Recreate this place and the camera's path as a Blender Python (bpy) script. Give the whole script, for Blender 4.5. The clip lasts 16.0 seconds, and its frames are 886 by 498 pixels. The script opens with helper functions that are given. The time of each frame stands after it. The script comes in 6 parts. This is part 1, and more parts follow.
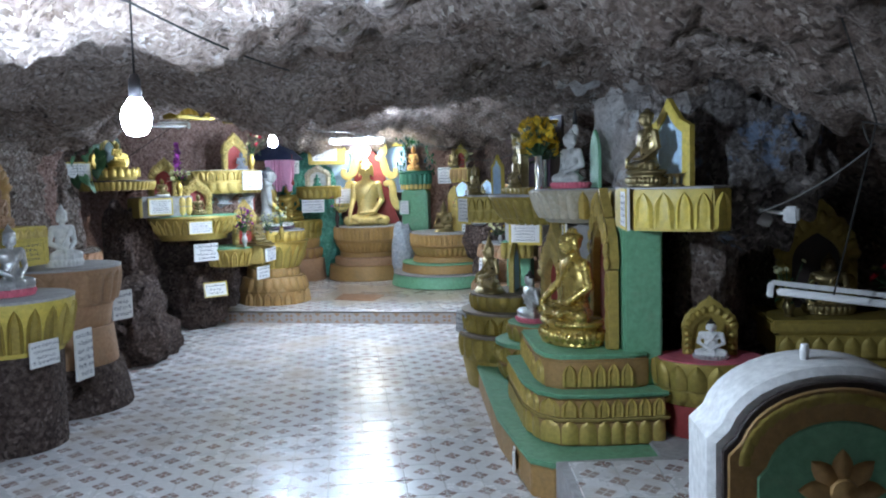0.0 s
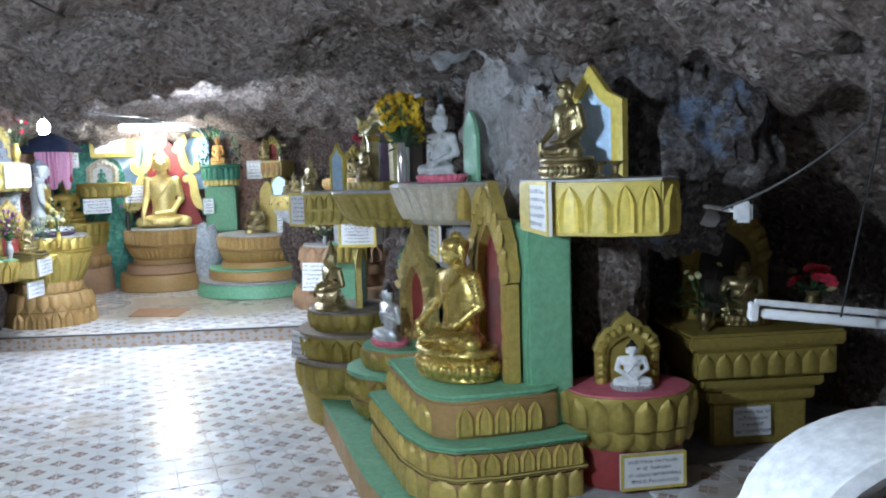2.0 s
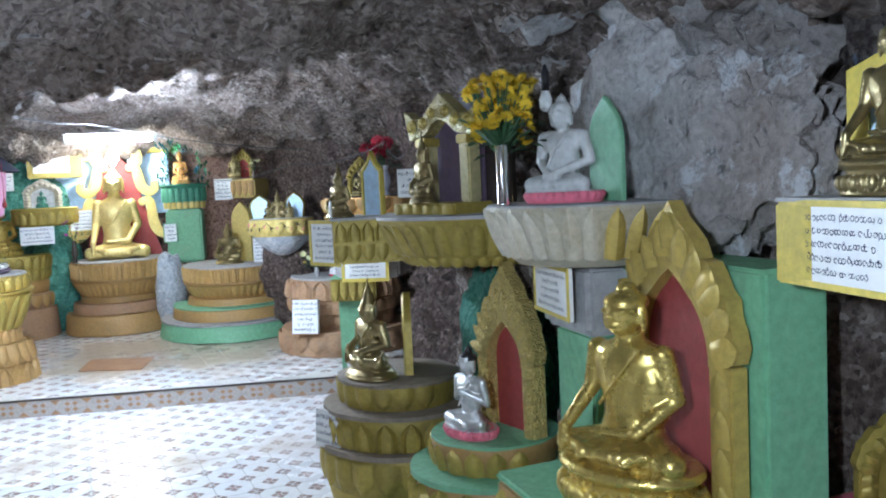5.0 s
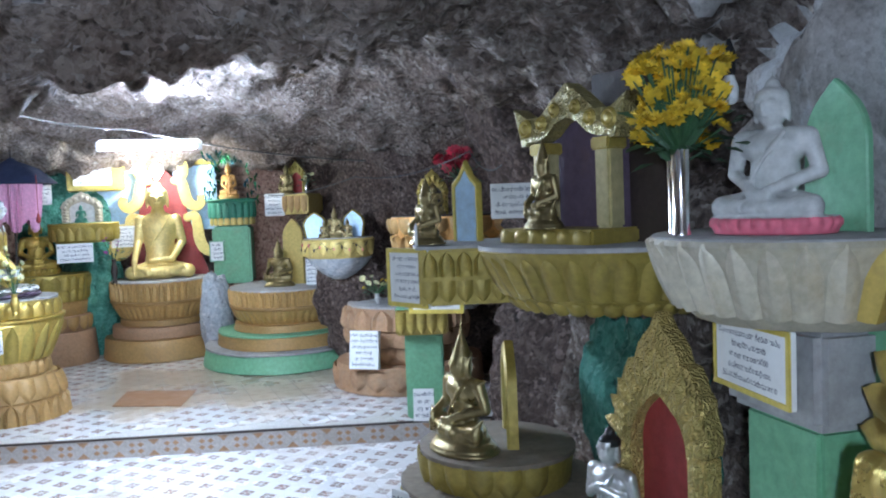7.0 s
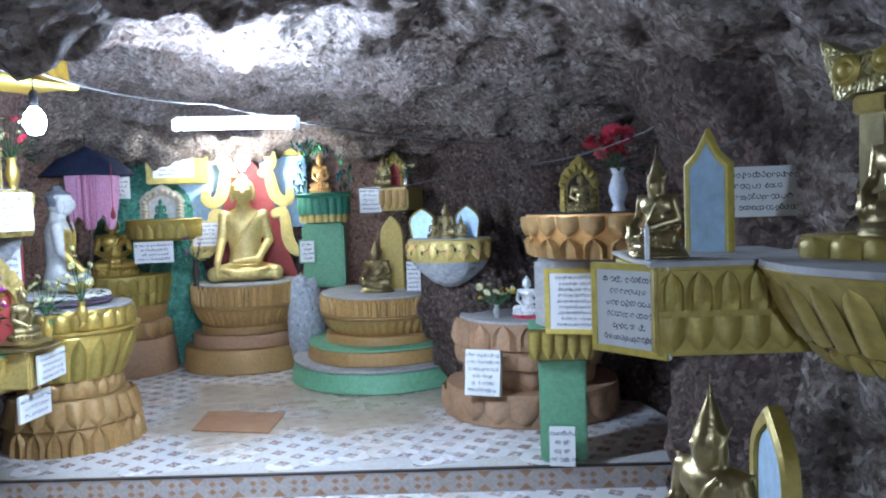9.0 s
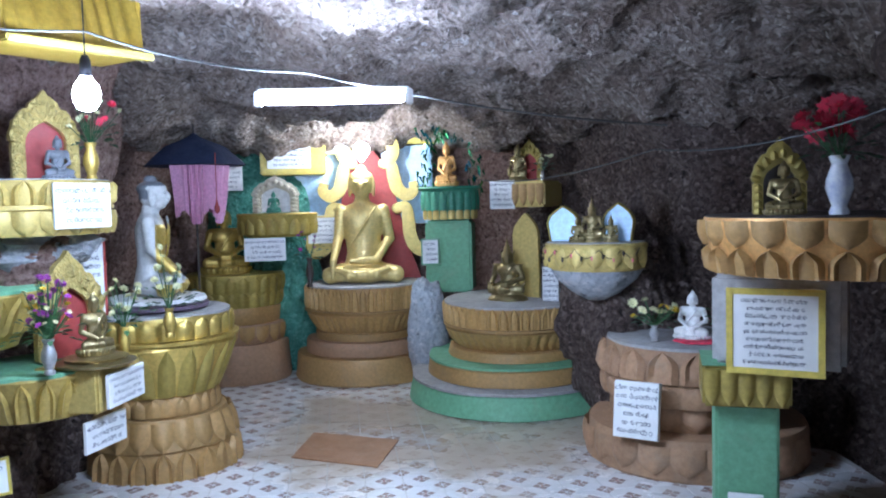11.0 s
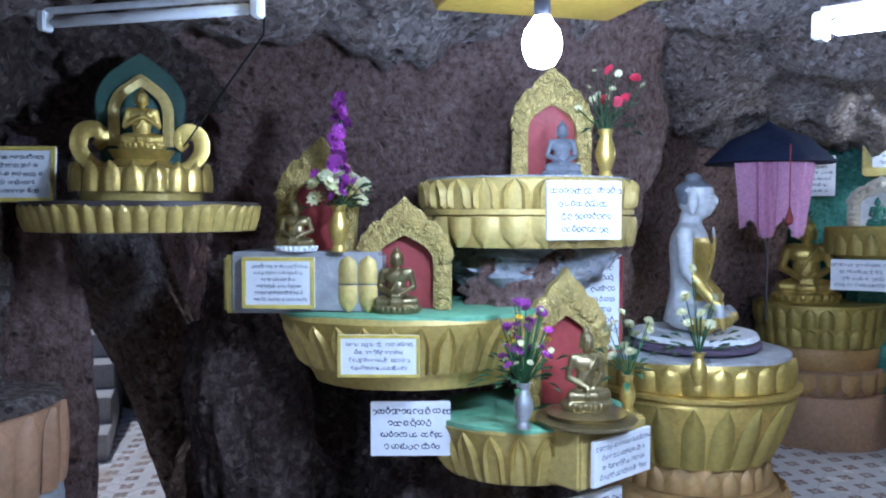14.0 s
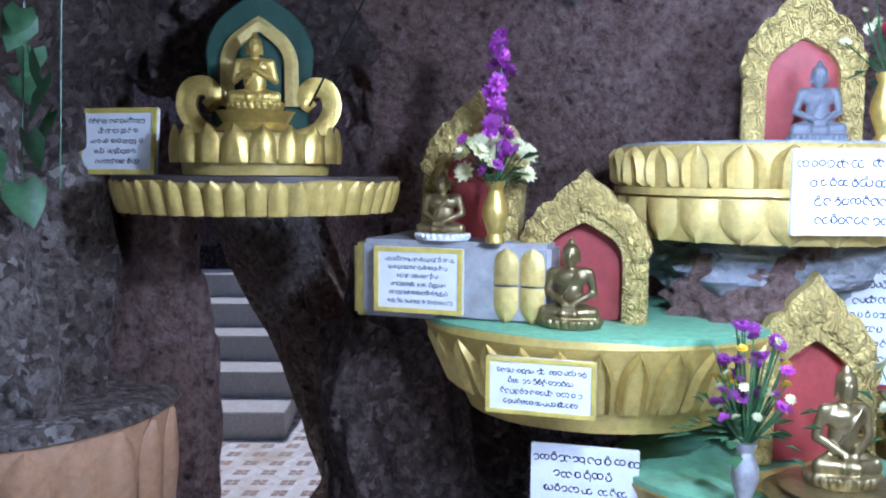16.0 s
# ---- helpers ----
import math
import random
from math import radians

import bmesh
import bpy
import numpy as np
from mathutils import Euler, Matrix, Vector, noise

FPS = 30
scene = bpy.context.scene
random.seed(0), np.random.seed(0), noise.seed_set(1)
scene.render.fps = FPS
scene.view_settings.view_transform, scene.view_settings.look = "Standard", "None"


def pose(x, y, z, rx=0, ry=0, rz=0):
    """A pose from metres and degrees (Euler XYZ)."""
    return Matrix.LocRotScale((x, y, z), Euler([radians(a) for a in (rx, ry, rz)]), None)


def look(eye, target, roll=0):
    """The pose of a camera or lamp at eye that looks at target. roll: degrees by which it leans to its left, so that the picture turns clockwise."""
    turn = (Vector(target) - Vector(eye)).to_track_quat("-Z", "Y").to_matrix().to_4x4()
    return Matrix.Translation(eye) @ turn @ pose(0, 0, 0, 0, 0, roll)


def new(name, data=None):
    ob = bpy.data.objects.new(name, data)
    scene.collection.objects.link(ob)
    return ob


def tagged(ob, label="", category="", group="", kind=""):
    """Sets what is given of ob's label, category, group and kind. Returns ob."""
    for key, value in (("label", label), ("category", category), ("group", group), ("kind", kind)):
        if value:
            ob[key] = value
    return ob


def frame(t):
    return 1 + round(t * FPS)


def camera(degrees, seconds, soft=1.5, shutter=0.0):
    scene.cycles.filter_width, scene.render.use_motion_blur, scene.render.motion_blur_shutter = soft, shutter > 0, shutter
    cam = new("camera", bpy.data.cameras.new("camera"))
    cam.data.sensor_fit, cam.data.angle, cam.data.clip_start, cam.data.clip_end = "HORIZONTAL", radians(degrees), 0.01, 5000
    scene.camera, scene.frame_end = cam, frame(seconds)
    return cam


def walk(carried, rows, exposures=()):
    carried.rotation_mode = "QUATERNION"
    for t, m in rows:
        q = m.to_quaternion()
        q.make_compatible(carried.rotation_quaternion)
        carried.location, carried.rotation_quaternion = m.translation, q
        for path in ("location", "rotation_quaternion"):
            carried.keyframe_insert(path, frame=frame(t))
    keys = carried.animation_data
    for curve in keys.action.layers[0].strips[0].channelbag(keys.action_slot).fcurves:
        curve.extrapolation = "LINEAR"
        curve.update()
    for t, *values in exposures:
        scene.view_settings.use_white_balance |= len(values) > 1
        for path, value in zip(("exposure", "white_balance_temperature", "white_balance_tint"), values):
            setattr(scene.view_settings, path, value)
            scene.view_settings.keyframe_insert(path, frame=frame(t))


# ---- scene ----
cam = camera(55.99, 16.0, soft=2.0)
PATH = [
    (0.0, -0.000, -0.000, 1.457, 0.00, -4.72, 1.49),
    (0.5, -0.067, 0.228, 1.459, -4.13, -4.48, 1.93),
    (1.0, -0.091, 0.528, 1.455, -6.67, -4.38, 2.30),
    (1.5, -0.117, 0.760, 1.447, -8.46, -5.59, 1.07),
    (2.0, -0.200, 1.002, 1.449, -13.90, -5.44, 1.78),
    (2.5, -0.258, 1.207, 1.441, -17.12, -6.28, 1.82),
    (3.0, -0.264, 1.473, 1.444, -17.65, -6.22, 1.72),
    (3.5, -0.289, 1.665, 1.445, -16.76, -6.39, 0.98),
    (4.0, -0.364, 1.907, 1.444, -18.78, -5.56, 1.34),
    (4.5, -0.413, 2.116, 1.459, -19.62, -5.63, 1.84),
    (5.0, -0.425, 2.392, 1.470, -17.53, -4.50, 2.78),
    (5.2, -0.417, 2.505, 1.477, -16.77, -4.11, 2.52),
    (7.3, -0.413, 3.371, 1.488, -13.34, -2.92, 2.27),
    (7.5, -0.422, 3.489, 1.488, -12.11, -2.69, 2.40),
    (8.0, -0.458, 3.766, 1.474, -10.13, -3.14, 1.81),
    (8.5, -0.512, 4.011, 1.482, -10.37, -3.02, 1.97),
    (8.7, -0.516, 4.098, 1.481, -9.99, -3.16, 2.02),
    (10.8, -0.452, 4.995, 1.496, -1.75, -3.23, 1.15),
    (11.0, -0.446, 5.078, 1.493, -0.11, -3.39, 1.38),
    (11.5, -0.395, 5.321, 1.495, 6.33, -2.37, 1.18),
    (12.0, -0.386, 5.497, 1.494, 12.42, -2.72, 0.85),
    (12.5, -0.441, 5.719, 1.486, 18.15, -2.70, -0.17),
    (13.0, -0.487, 5.897, 1.497, 24.68, -1.89, 0.75),
    (13.5, -0.544, 6.093, 1.489, 32.37, -1.77, 0.34),
    (14.0, -0.586, 6.250, 1.494, 39.89, -2.42, -0.00),
    (14.5, -0.669, 6.378, 1.543, 45.14, -4.59, 0.08),
    (15.0, -0.791, 6.552, 1.563, 48.39, -4.86, -1.07),
    (15.5, -0.881, 6.682, 1.525, 49.91, -4.13, 0.17),
    (16.0, -0.972, 6.822, 1.540, 55.04, -5.20, -0.45),
]
EXPOSURES = [(0.0, 1.62, 6400, 6), (1.0, 1.86, 6450, 6), (3.0, 2.15, 6450, 6), (5.0, 2.14, 6350, 6), (8.0, 1.88, 6000, 8), (11.0, 1.52, 5700, 11), (12.0, 1.36, 5550, 17), (13.0, 1.36, 5200, 14), (14.0, 1.36, 5300, 13), (16.0, 1.75, 5400, 17)]
walk(cam, [(t, pose(x, y, z, 90 + pitch, roll, yaw)) for t, x, y, z, yaw, pitch, roll in PATH], EXPOSURES)
# ---- end of walk ----

# ---- world and lamps ----
world = bpy.data.worlds.new("world")
scene.world = world
world.use_nodes = True
wn = world.node_tree
sky = wn.nodes.new("ShaderNodeTexSky")
sky.sky_type, sky.sun_disc = "NISHITA", False
sky.sun_elevation, sky.sun_rotation = radians(70), radians(280)
wn.links.new(sky.outputs[0], wn.nodes["Background"].inputs[0])
wn.nodes["Background"].inputs[1].default_value = 0.08

BULB_POWER, NEAR_POWER, TUBE_POWER = 225.0, 420.0, 290.0
LAMP_WHITE = (0.77, 0.94, 1.22)
sun = new("sun", bpy.data.lights.new("sun", "SUN"))
sun.data.energy, sun.data.angle, sun.data.color = 0.7, radians(0.5), (1.0, 0.95, 0.88)
sun.matrix_world = look((-6.0, 8.85, 6.0), (-4.2, 8.5, 0.9))


# ---- materials ----
def material(name):
    m = bpy.data.materials.new(name)
    m.use_nodes = True
    t = m.node_tree
    return m, t, t.nodes["Principled BSDF"]


def node(t, kind, **values):
    n = t.nodes.new(kind)
    for k, v in values.items():
        n.inputs[k.replace("_", " ")].default_value = v
    return n


def ramp(t, source, stops):
    r = t.nodes.new("ShaderNodeValToRGB")
    e = r.color_ramp.elements
    while len(e) < len(stops):
        e.new(0.5)
    for el, (p, c) in zip(e, stops):
        el.position, el.color = p, (*c, 1)
    t.links.new(source, r.inputs[0])
    return r.outputs[0]


def mix(t, fac, a, b, mode="MIX"):
    m = t.nodes.new("ShaderNodeMix")
    m.data_type, m.blend_type = "RGBA", mode
    for sock, v in ((m.inputs[0], fac), (m.inputs[6], a), (m.inputs[7], b)):
        if hasattr(v, "is_linked"):
            t.links.new(v, sock)
        elif isinstance(v, tuple):
            sock.default_value = (*v, 1)
        else:
            sock.default_value = v
    return m.outputs[2]


def bump(t, bsdf, source, strength, distance):
    b = node(t, "ShaderNodeBump", Strength=strength, Distance=distance)
    t.links.new(source, b.inputs["Height"])
    t.links.new(b.outputs[0], bsdf.inputs["Normal"])
    return b


def worn(name, base, dirt, rough=0.5, metal=0.0, dirtiness=0.5, grain=60.0, relief=0.004, vary=0.12):
    """Painted or gilt plaster: base colour, patches of dirt or bare ground, grain, and a small change from piece to piece."""
    m, t, b = material(name)
    co = t.nodes.new("ShaderNodeTexCoord")
    big = node(t, "ShaderNodeTexNoise", Scale=7.0, Detail=6.0, Roughness=0.7)
    fine = node(t, "ShaderNodeTexNoise", Scale=grain, Detail=4.0, Roughness=0.6)
    info = t.nodes.new("ShaderNodeObjectInfo")
    geo = t.nodes.new("ShaderNodeNewGeometry")
    for n in (big, fine):
        t.links.new(geo.outputs["Position"], n.inputs["Vector"])
    c1 = ramp(t, fine.outputs[0], [(0.3, tuple(v * (1 - vary * 1.6) for v in base)), (0.7, tuple(min(1, v * (1 + vary)) for v in base))])
    fac = ramp(t, big.outputs[0], [(0.62 - 0.2 * dirtiness, (0, 0, 0)), (0.74, (dirtiness, dirtiness, dirtiness))])
    c2 = mix(t, fac, c1, dirt)
    hsv = t.nodes.new("ShaderNodeHueSaturation")
    mr = node(t, "ShaderNodeMapRange", To_Min=1 - vary, To_Max=1 + vary)
    t.links.new(info.outputs["Random"], mr.inputs[0])
    t.links.new(mr.outputs[0], hsv.inputs["Value"])
    t.links.new(c2, hsv.inputs["Color"])
    t.links.new(hsv.outputs[0], b.inputs["Base Color"])
    rr = ramp(t, big.outputs[0], [(0.35, (rough * 0.8,) * 3), (0.75, (min(1, rough * 1.4),) * 3)])
    t.links.new(rr, b.inputs["Roughness"])
    b.inputs["Metallic"].default_value = metal
    bump(t, b, fine.outputs[0], 0.6, relief)
    return m


def carved_gilt(name, base, dirt, metal):
    """Yellow gilding over plaster cut with small scrolls and leaves."""
    m = worn(name, base, dirt, 0.42, metal, 0.45, 50)
    t = m.node_tree
    b = t.nodes["Principled BSDF"]
    geo = t.nodes.new("ShaderNodeNewGeometry")
    wav = node(t, "ShaderNodeTexWave", Scale=27.0, Distortion=9.0, Detail=1.0, Detail_Scale=2.2)
    wav.wave_type = "RINGS"
    t.links.new(geo.outputs["Position"], wav.inputs["Vector"])
    fine = next(n for n in t.nodes if n.type == "BUMP")
    deep = node(t, "ShaderNodeBump", Strength=0.9, Distance=0.008)
    t.links.new(wav.outputs[1], deep.inputs["Height"])
    t.links.new(fine.outputs[0], deep.inputs["Normal"])
    t.links.new(deep.outputs[0], b.inputs["Normal"])
    return m


def plain(name, colour, rough=0.5, metal=0.0, emit=0.0, glass=0.0):
    m, t, b = material(name)
    b.inputs["Base Color"].default_value = (*colour, 1)
    b.inputs["Roughness"].default_value, b.inputs["Metallic"].default_value = rough, metal
    if emit:
        b.inputs["Emission Color"].default_value, b.inputs["Emission Strength"].default_value = (*colour, 1), emit
    if glass:
        b.inputs["Transmission Weight"].default_value = glass
    return m


def rock_material(name, dark, mid, light, splash=None, relief=0.075, stones=0.75):
    """Conglomerate: gravel of many tones in an earthy ground, with pits whose shade is in the colour."""
    m, t, b = material(name)
    geo = t.nodes.new("ShaderNodeNewGeometry")
    big = node(t, "ShaderNodeTexNoise", Scale=1.4, Detail=5.0, Roughness=0.6)
    mid_n = node(t, "ShaderNodeTexNoise", Scale=7.0, Detail=6.0, Roughness=0.7)
    fine = node(t, "ShaderNodeTexNoise", Scale=32.0, Detail=8.0, Roughness=0.75)
    peb = node(t, "ShaderNodeTexVoronoi", Scale=46.0, Randomness=1.0)
    pit = node(t, "ShaderNodeTexVoronoi", Scale=13.0, Randomness=1.0)
    warp = node(t, "ShaderNodeTexNoise", Scale=24.0, Detail=3.0)
    add = t.nodes.new("ShaderNodeVectorMath")
    add.operation = "MULTIPLY_ADD"
    add.inputs[1].default_value = (0.05, 0.05, 0.05)
    for n in (big, mid_n, fine, warp):
        t.links.new(geo.outputs["Position"], n.inputs["Vector"])
    t.links.new(warp.outputs["Color"], add.inputs[0])
    t.links.new(geo.outputs["Position"], add.inputs[2])
    for n in (peb, pit):
        t.links.new(add.outputs[0], n.inputs["Vector"])
    c = ramp(t, fine.outputs[0], [(0.36, dark), (0.5, mid), (0.66, light)])
    sep = t.nodes.new("ShaderNodeSeparateColor")
    t.links.new(peb.outputs["Color"], sep.inputs[0])
    stone = ramp(t, sep.outputs[0], [(0.0, dark), (0.6, mid), (0.9, light), (1.0, tuple(min(1, v * 1.5) for v in light))])
    c = mix(t, ramp(t, mid_n.outputs[0], [(0.38, (0.2 * stones,) * 3), (0.6, (stones,) * 3)]), c, stone)
    tone = ramp(t, big.outputs[0], [(0.35, (0.62, 0.52, 0.47)), (0.65, (1.08, 1.08, 1.1))])
    c = mix(t, 0.8, c, tone, "MULTIPLY")
    shaded_pit = ramp(t, pit.outputs["Distance"], [(0.1, (0.9,) * 3), (0.24, (0.0,) * 3)])
    shaded_pit = mix(t, 1.0, shaded_pit, ramp(t, mid_n.outputs[0], [(0.45, (0, 0, 0)), (0.55, (1, 1, 1))]), "MULTIPLY")
    # the shade inside the pits, mixed into the colour
    c = mix(t, shaded_pit, c, tuple(v * 0.5 for v in dark))
    if splash:
        sp = node(t, "ShaderNodeTexNoise", Scale=3.2, Detail=7.0, Roughness=0.75)
        t.links.new(geo.outputs["Position"], sp.inputs["Vector"])
        c = mix(t, ramp(t, sp.outputs[0], [(0.55, (0, 0, 0)), (0.6, (0.85, 0.85, 0.85))]), c, splash)
    t.links.new(c, b.inputs["Base Color"])
    b.inputs["Roughness"].default_value = 0.85
    b.inputs["Specular IOR Level"].default_value = 0.3

    def madd(x, k, y):
        h = t.nodes.new("ShaderNodeMath")
        h.operation = "MULTIPLY_ADD"
        h.inputs[1].default_value = k
        t.links.new(x, h.inputs[0])
        t.links.new(y, h.inputs[2])
        return h.outputs[0]
    h = madd(mid_n.outputs[0], 1.6, fine.outputs[0])
    h = madd(shaded_pit, -0.7, h)
    h = madd(sep.outputs[1], 0.19 * stones, h)
    bump(t, b, h, 1.0, relief)
    return m


def tile_material():
    """White glazed floor tile: a brown motif of four small diamonds in its middle and at each corner, and a brown film of dust."""
    m, t, b = material("patterned_tile")
    geo = t.nodes.new("ShaderNodeNewGeometry")
    mp = node(t, "ShaderNodeMapping", Scale=(TILE_X, TILE_Y, 1.0), Rotation=(0, 0, radians(FLOOR_TURN)), Location=tuple(FLOOR_ORIGIN))
    mp.vector_type = "TEXTURE"
    t.links.new(geo.outputs["Position"], mp.inputs["Vector"])
    fr = t.nodes.new("ShaderNodeVectorMath")
    fr.operation = "FRACTION"
    t.links.new(mp.outputs[0], fr.inputs[0])
    ce = t.nodes.new("ShaderNodeVectorMath")
    ce.operation = "SUBTRACT"
    ce.inputs[1].default_value = (0.5, 0.5, 0)
    t.links.new(fr.outputs[0], ce.inputs[0])
    ab = t.nodes.new("ShaderNodeVectorMath")
    ab.operation = "ABSOLUTE"
    t.links.new(ce.outputs[0], ab.inputs[0])
    xyz = t.nodes.new("ShaderNodeSeparateXYZ")
    t.links.new(ab.outputs[0], xyz.inputs[0])

    def math(op, a, v):
        n = t.nodes.new("ShaderNodeMath")
        n.operation = op
        for s, q in zip(n.inputs, (a, v)):
            if hasattr(q, "is_linked"):
                t.links.new(q, s)
            else:
                s.default_value = q
        return n.outputs[0]

    def motif(x, y):
        far = math("ADD", math("ABSOLUTE", math("SUBTRACT", x, 0.135), 0), y)
        side = math("ADD", x, math("ABSOLUTE", math("SUBTRACT", y, 0.135), 0))
        return math("LESS_THAN", math("MINIMUM", far, side), 0.115), math("LESS_THAN", math("ADD", x, y), 0.045)
    x, y = xyz.outputs[0], xyz.outputs[1]
    petals, core = motif(x, y)
    corner, _ = motif(math("SUBTRACT", 0.5, x), math("SUBTRACT", 0.5, y))
    mask = math("MAXIMUM", petals, corner)
    fine = node(t, "ShaderNodeTexNoise", Scale=30.0, Detail=5.0, Roughness=0.7)
    big = node(t, "ShaderNodeTexNoise", Scale=1.3, Detail=6.0, Roughness=0.65)
    for n in (fine, big):
        t.links.new(geo.outputs["Position"], n.inputs["Vector"])
    white = ramp(t, fine.outputs[0], [(0.3, (0.66, 0.65, 0.65)), (0.7, (0.76, 0.75, 0.75))])
    brown = ramp(t, fine.outputs[0], [(0.3, (0.26, 0.19, 0.17)), (0.75, (0.4, 0.3, 0.27))])
    c = mix(t, mask, white, brown)
    c = mix(t, core, c, (0.42, 0.2, 0.17))
    # trodden earth round the mat at the far end
    gap = t.nodes.new("ShaderNodeVectorMath")
    gap.operation = "DISTANCE"
    gap.inputs[1].default_value = (-0.55, 10.1, 0.12)
    t.links.new(geo.outputs["Position"], gap.inputs[0])
    trod = math("MULTIPLY_ADD", gap.outputs["Value"], -0.16)
    trod.node.inputs[2].default_value = 0.26
    dust = ramp(t, math("ADD", big.outputs[0], math("MAXIMUM", trod, 0.0)), [(0.52, (0, 0, 0)), (0.68, (0.8, 0.8, 0.8))])
    c = mix(t, dust, c, (0.4, 0.3, 0.2))
    t.links.new(c, b.inputs["Base Color"])
    t.links.new(ramp(t, big.outputs[0], [(0.35, (0.16,) * 3), (0.7, (0.42,) * 3)]), b.inputs["Roughness"])
    bump(t, b, fine.outputs[0], 0.25, 0.002)
    return m


TILE_X, TILE_Y, FLOOR_TURN = 0.1855, 0.2105, 7.0
FLOOR_ORIGIN = pose(0, 0, 0, 0, 0, FLOOR_TURN) @ Vector((-0.111, 3.965, 0.0))
SHINY_GOLD = worn("lacquered_gold", (0.6, 0.45, 0.13), (0.32, 0.22, 0.07), 0.26, 0.75, 0.4, 40, 0.006)
GOLD = worn("gold_paint", (0.62, 0.45, 0.12), (0.35, 0.22, 0.07), 0.36, 0.7, 0.35, 50)
BRIGHT_GILT = worn("bright_gilding", (0.8, 0.62, 0.24), (0.62, 0.45, 0.16), 0.4, 0.3, 0.3, 50)
BRIGHT_GOLD = worn("yellow_gold_paint", (0.62, 0.47, 0.15), (0.45, 0.3, 0.1), 0.45, 0.25, 0.4, 50)
CARVED = carved_gilt("carved_gilding", (0.66, 0.5, 0.17), (0.4, 0.27, 0.09), 0.3)
OLIVE_CARVED = carved_gilt("carved_tarnished_gilding", (0.44, 0.36, 0.14), (0.26, 0.2, 0.1), 0.35)
MUSTARD = worn("mustard_gold_paint", (0.52, 0.38, 0.1), (0.36, 0.25, 0.09), 0.42, 0.25, 0.45, 45)
YELLOW = worn("yellow_paint", (0.64, 0.5, 0.1), (0.4, 0.3, 0.1), 0.45, 0.0, 0.35, 40)
OCHRE = worn("ochre_paint", (0.42, 0.25, 0.09), (0.3, 0.22, 0.13), 0.55, 0.15, 0.5, 45)
GILT_OCHRE = worn("rubbed_gilt_ochre", (0.5, 0.31, 0.11), (0.34, 0.22, 0.1), 0.48, 0.2, 0.45, 45)
OLIVE = worn("tarnished_gilding", (0.4, 0.3, 0.07), (0.22, 0.17, 0.08), 0.48, 0.35, 0.5, 45)
BROWN = worn("brown_clay_paint", (0.38, 0.22, 0.12), (0.3, 0.24, 0.18), 0.7, 0.0, 0.5, 40)
GREEN = worn("sea_green_paint", (0.18, 0.41, 0.235), (0.26, 0.32, 0.22), 0.6, 0.0, 0.45, 35)
DARKGREEN = worn("dark_green_lacquer", (0.012, 0.06, 0.036), (0.03, 0.06, 0.035), 0.5, 0.0, 0.4, 35)
DUST = worn("dusty_brown_top", (0.24, 0.19, 0.14), (0.34, 0.3, 0.25), 0.85, 0.0, 0.6, 30)
STONEWHITE = worn("greyed_white_paint", (0.52, 0.52, 0.5), (0.36, 0.34, 0.31), 0.55, 0.0, 0.5, 35)
DEEPGREEN = worn("deep_green_paint", (0.04, 0.2, 0.12), (0.1, 0.16, 0.1), 0.5, 0.0, 0.4, 35)
ORANGE_GOLD = worn("orange_gold_paint", (0.66, 0.36, 0.12), (0.4, 0.22, 0.08), 0.4, 0.4, 0.35, 50)
RED = worn("red_paint", (0.33, 0.045, 0.04), (0.24, 0.06, 0.05), 0.6, 0.0, 0.4, 35)
PINK = worn("pink_paint", (0.72, 0.16, 0.22), (0.5, 0.2, 0.2), 0.6, 0.0, 0.3, 35)
BLUE = worn("light_blue_paint", (0.5, 0.68, 0.86), (0.6, 0.65, 0.7), 0.55, 0.0, 0.3, 35)
WHITE = worn("white_paint", (0.76, 0.76, 0.74), (0.5, 0.46, 0.42), 0.5, 0.0, 0.4, 35)
GREY = worn("grey_cement", (0.4, 0.39, 0.38), (0.26, 0.24, 0.22), 0.85, 0.0, 0.6, 30, 0.008)
STONE = worn("dark_grey_stone", (0.16, 0.17, 0.19), (0.1, 0.1, 0.11), 0.5)
PURPLE = worn("purple_paint", (0.13, 0.09, 0.13), (0.2, 0.12, 0.1), 0.6, 0.0, 0.4, 35)
SILVER = worn("silver_paint", (0.55, 0.55, 0.54), (0.3, 0.28, 0.26), 0.35, 0.7, 0.4, 50)
BRONZE = worn("dull_brass", (0.34, 0.27, 0.13), (0.15, 0.12, 0.07), 0.32, 0.85, 0.45, 50)
CREAM_GILT = worn("rubbed_cream_gilt", (0.5, 0.43, 0.22), (0.36, 0.29, 0.14), 0.4, 0.3, 0.5, 45)
CREAM = worn("lotus_cream_paint", (0.52, 0.47, 0.36), (0.36, 0.28, 0.14), 0.5, 0.1, 0.6, 40)
NAVY = worn("navy_cloth", (0.02, 0.03, 0.075), (0.015, 0.02, 0.04), 0.8)
BLACK = plain("black_paint", (0.015, 0.014, 0.016), 0.4)
PAPER = worn("sign_white", (0.8, 0.8, 0.78), (0.62, 0.6, 0.54), 0.4, 0.0, 0.25, 25, 0.001, 0.03)
INK = plain("dark_ink", (0.03, 0.03, 0.07), 0.5)
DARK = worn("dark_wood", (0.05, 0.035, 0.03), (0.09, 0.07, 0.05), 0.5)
CHROME = plain("chrome", (0.8, 0.8, 0.8), 0.12, 1.0)
GROUT = worn("grout", (0.5, 0.48, 0.45), (0.3, 0.26, 0.22), 0.9)
WIRE = plain("black_cable", (0.02, 0.02, 0.02), 0.5)
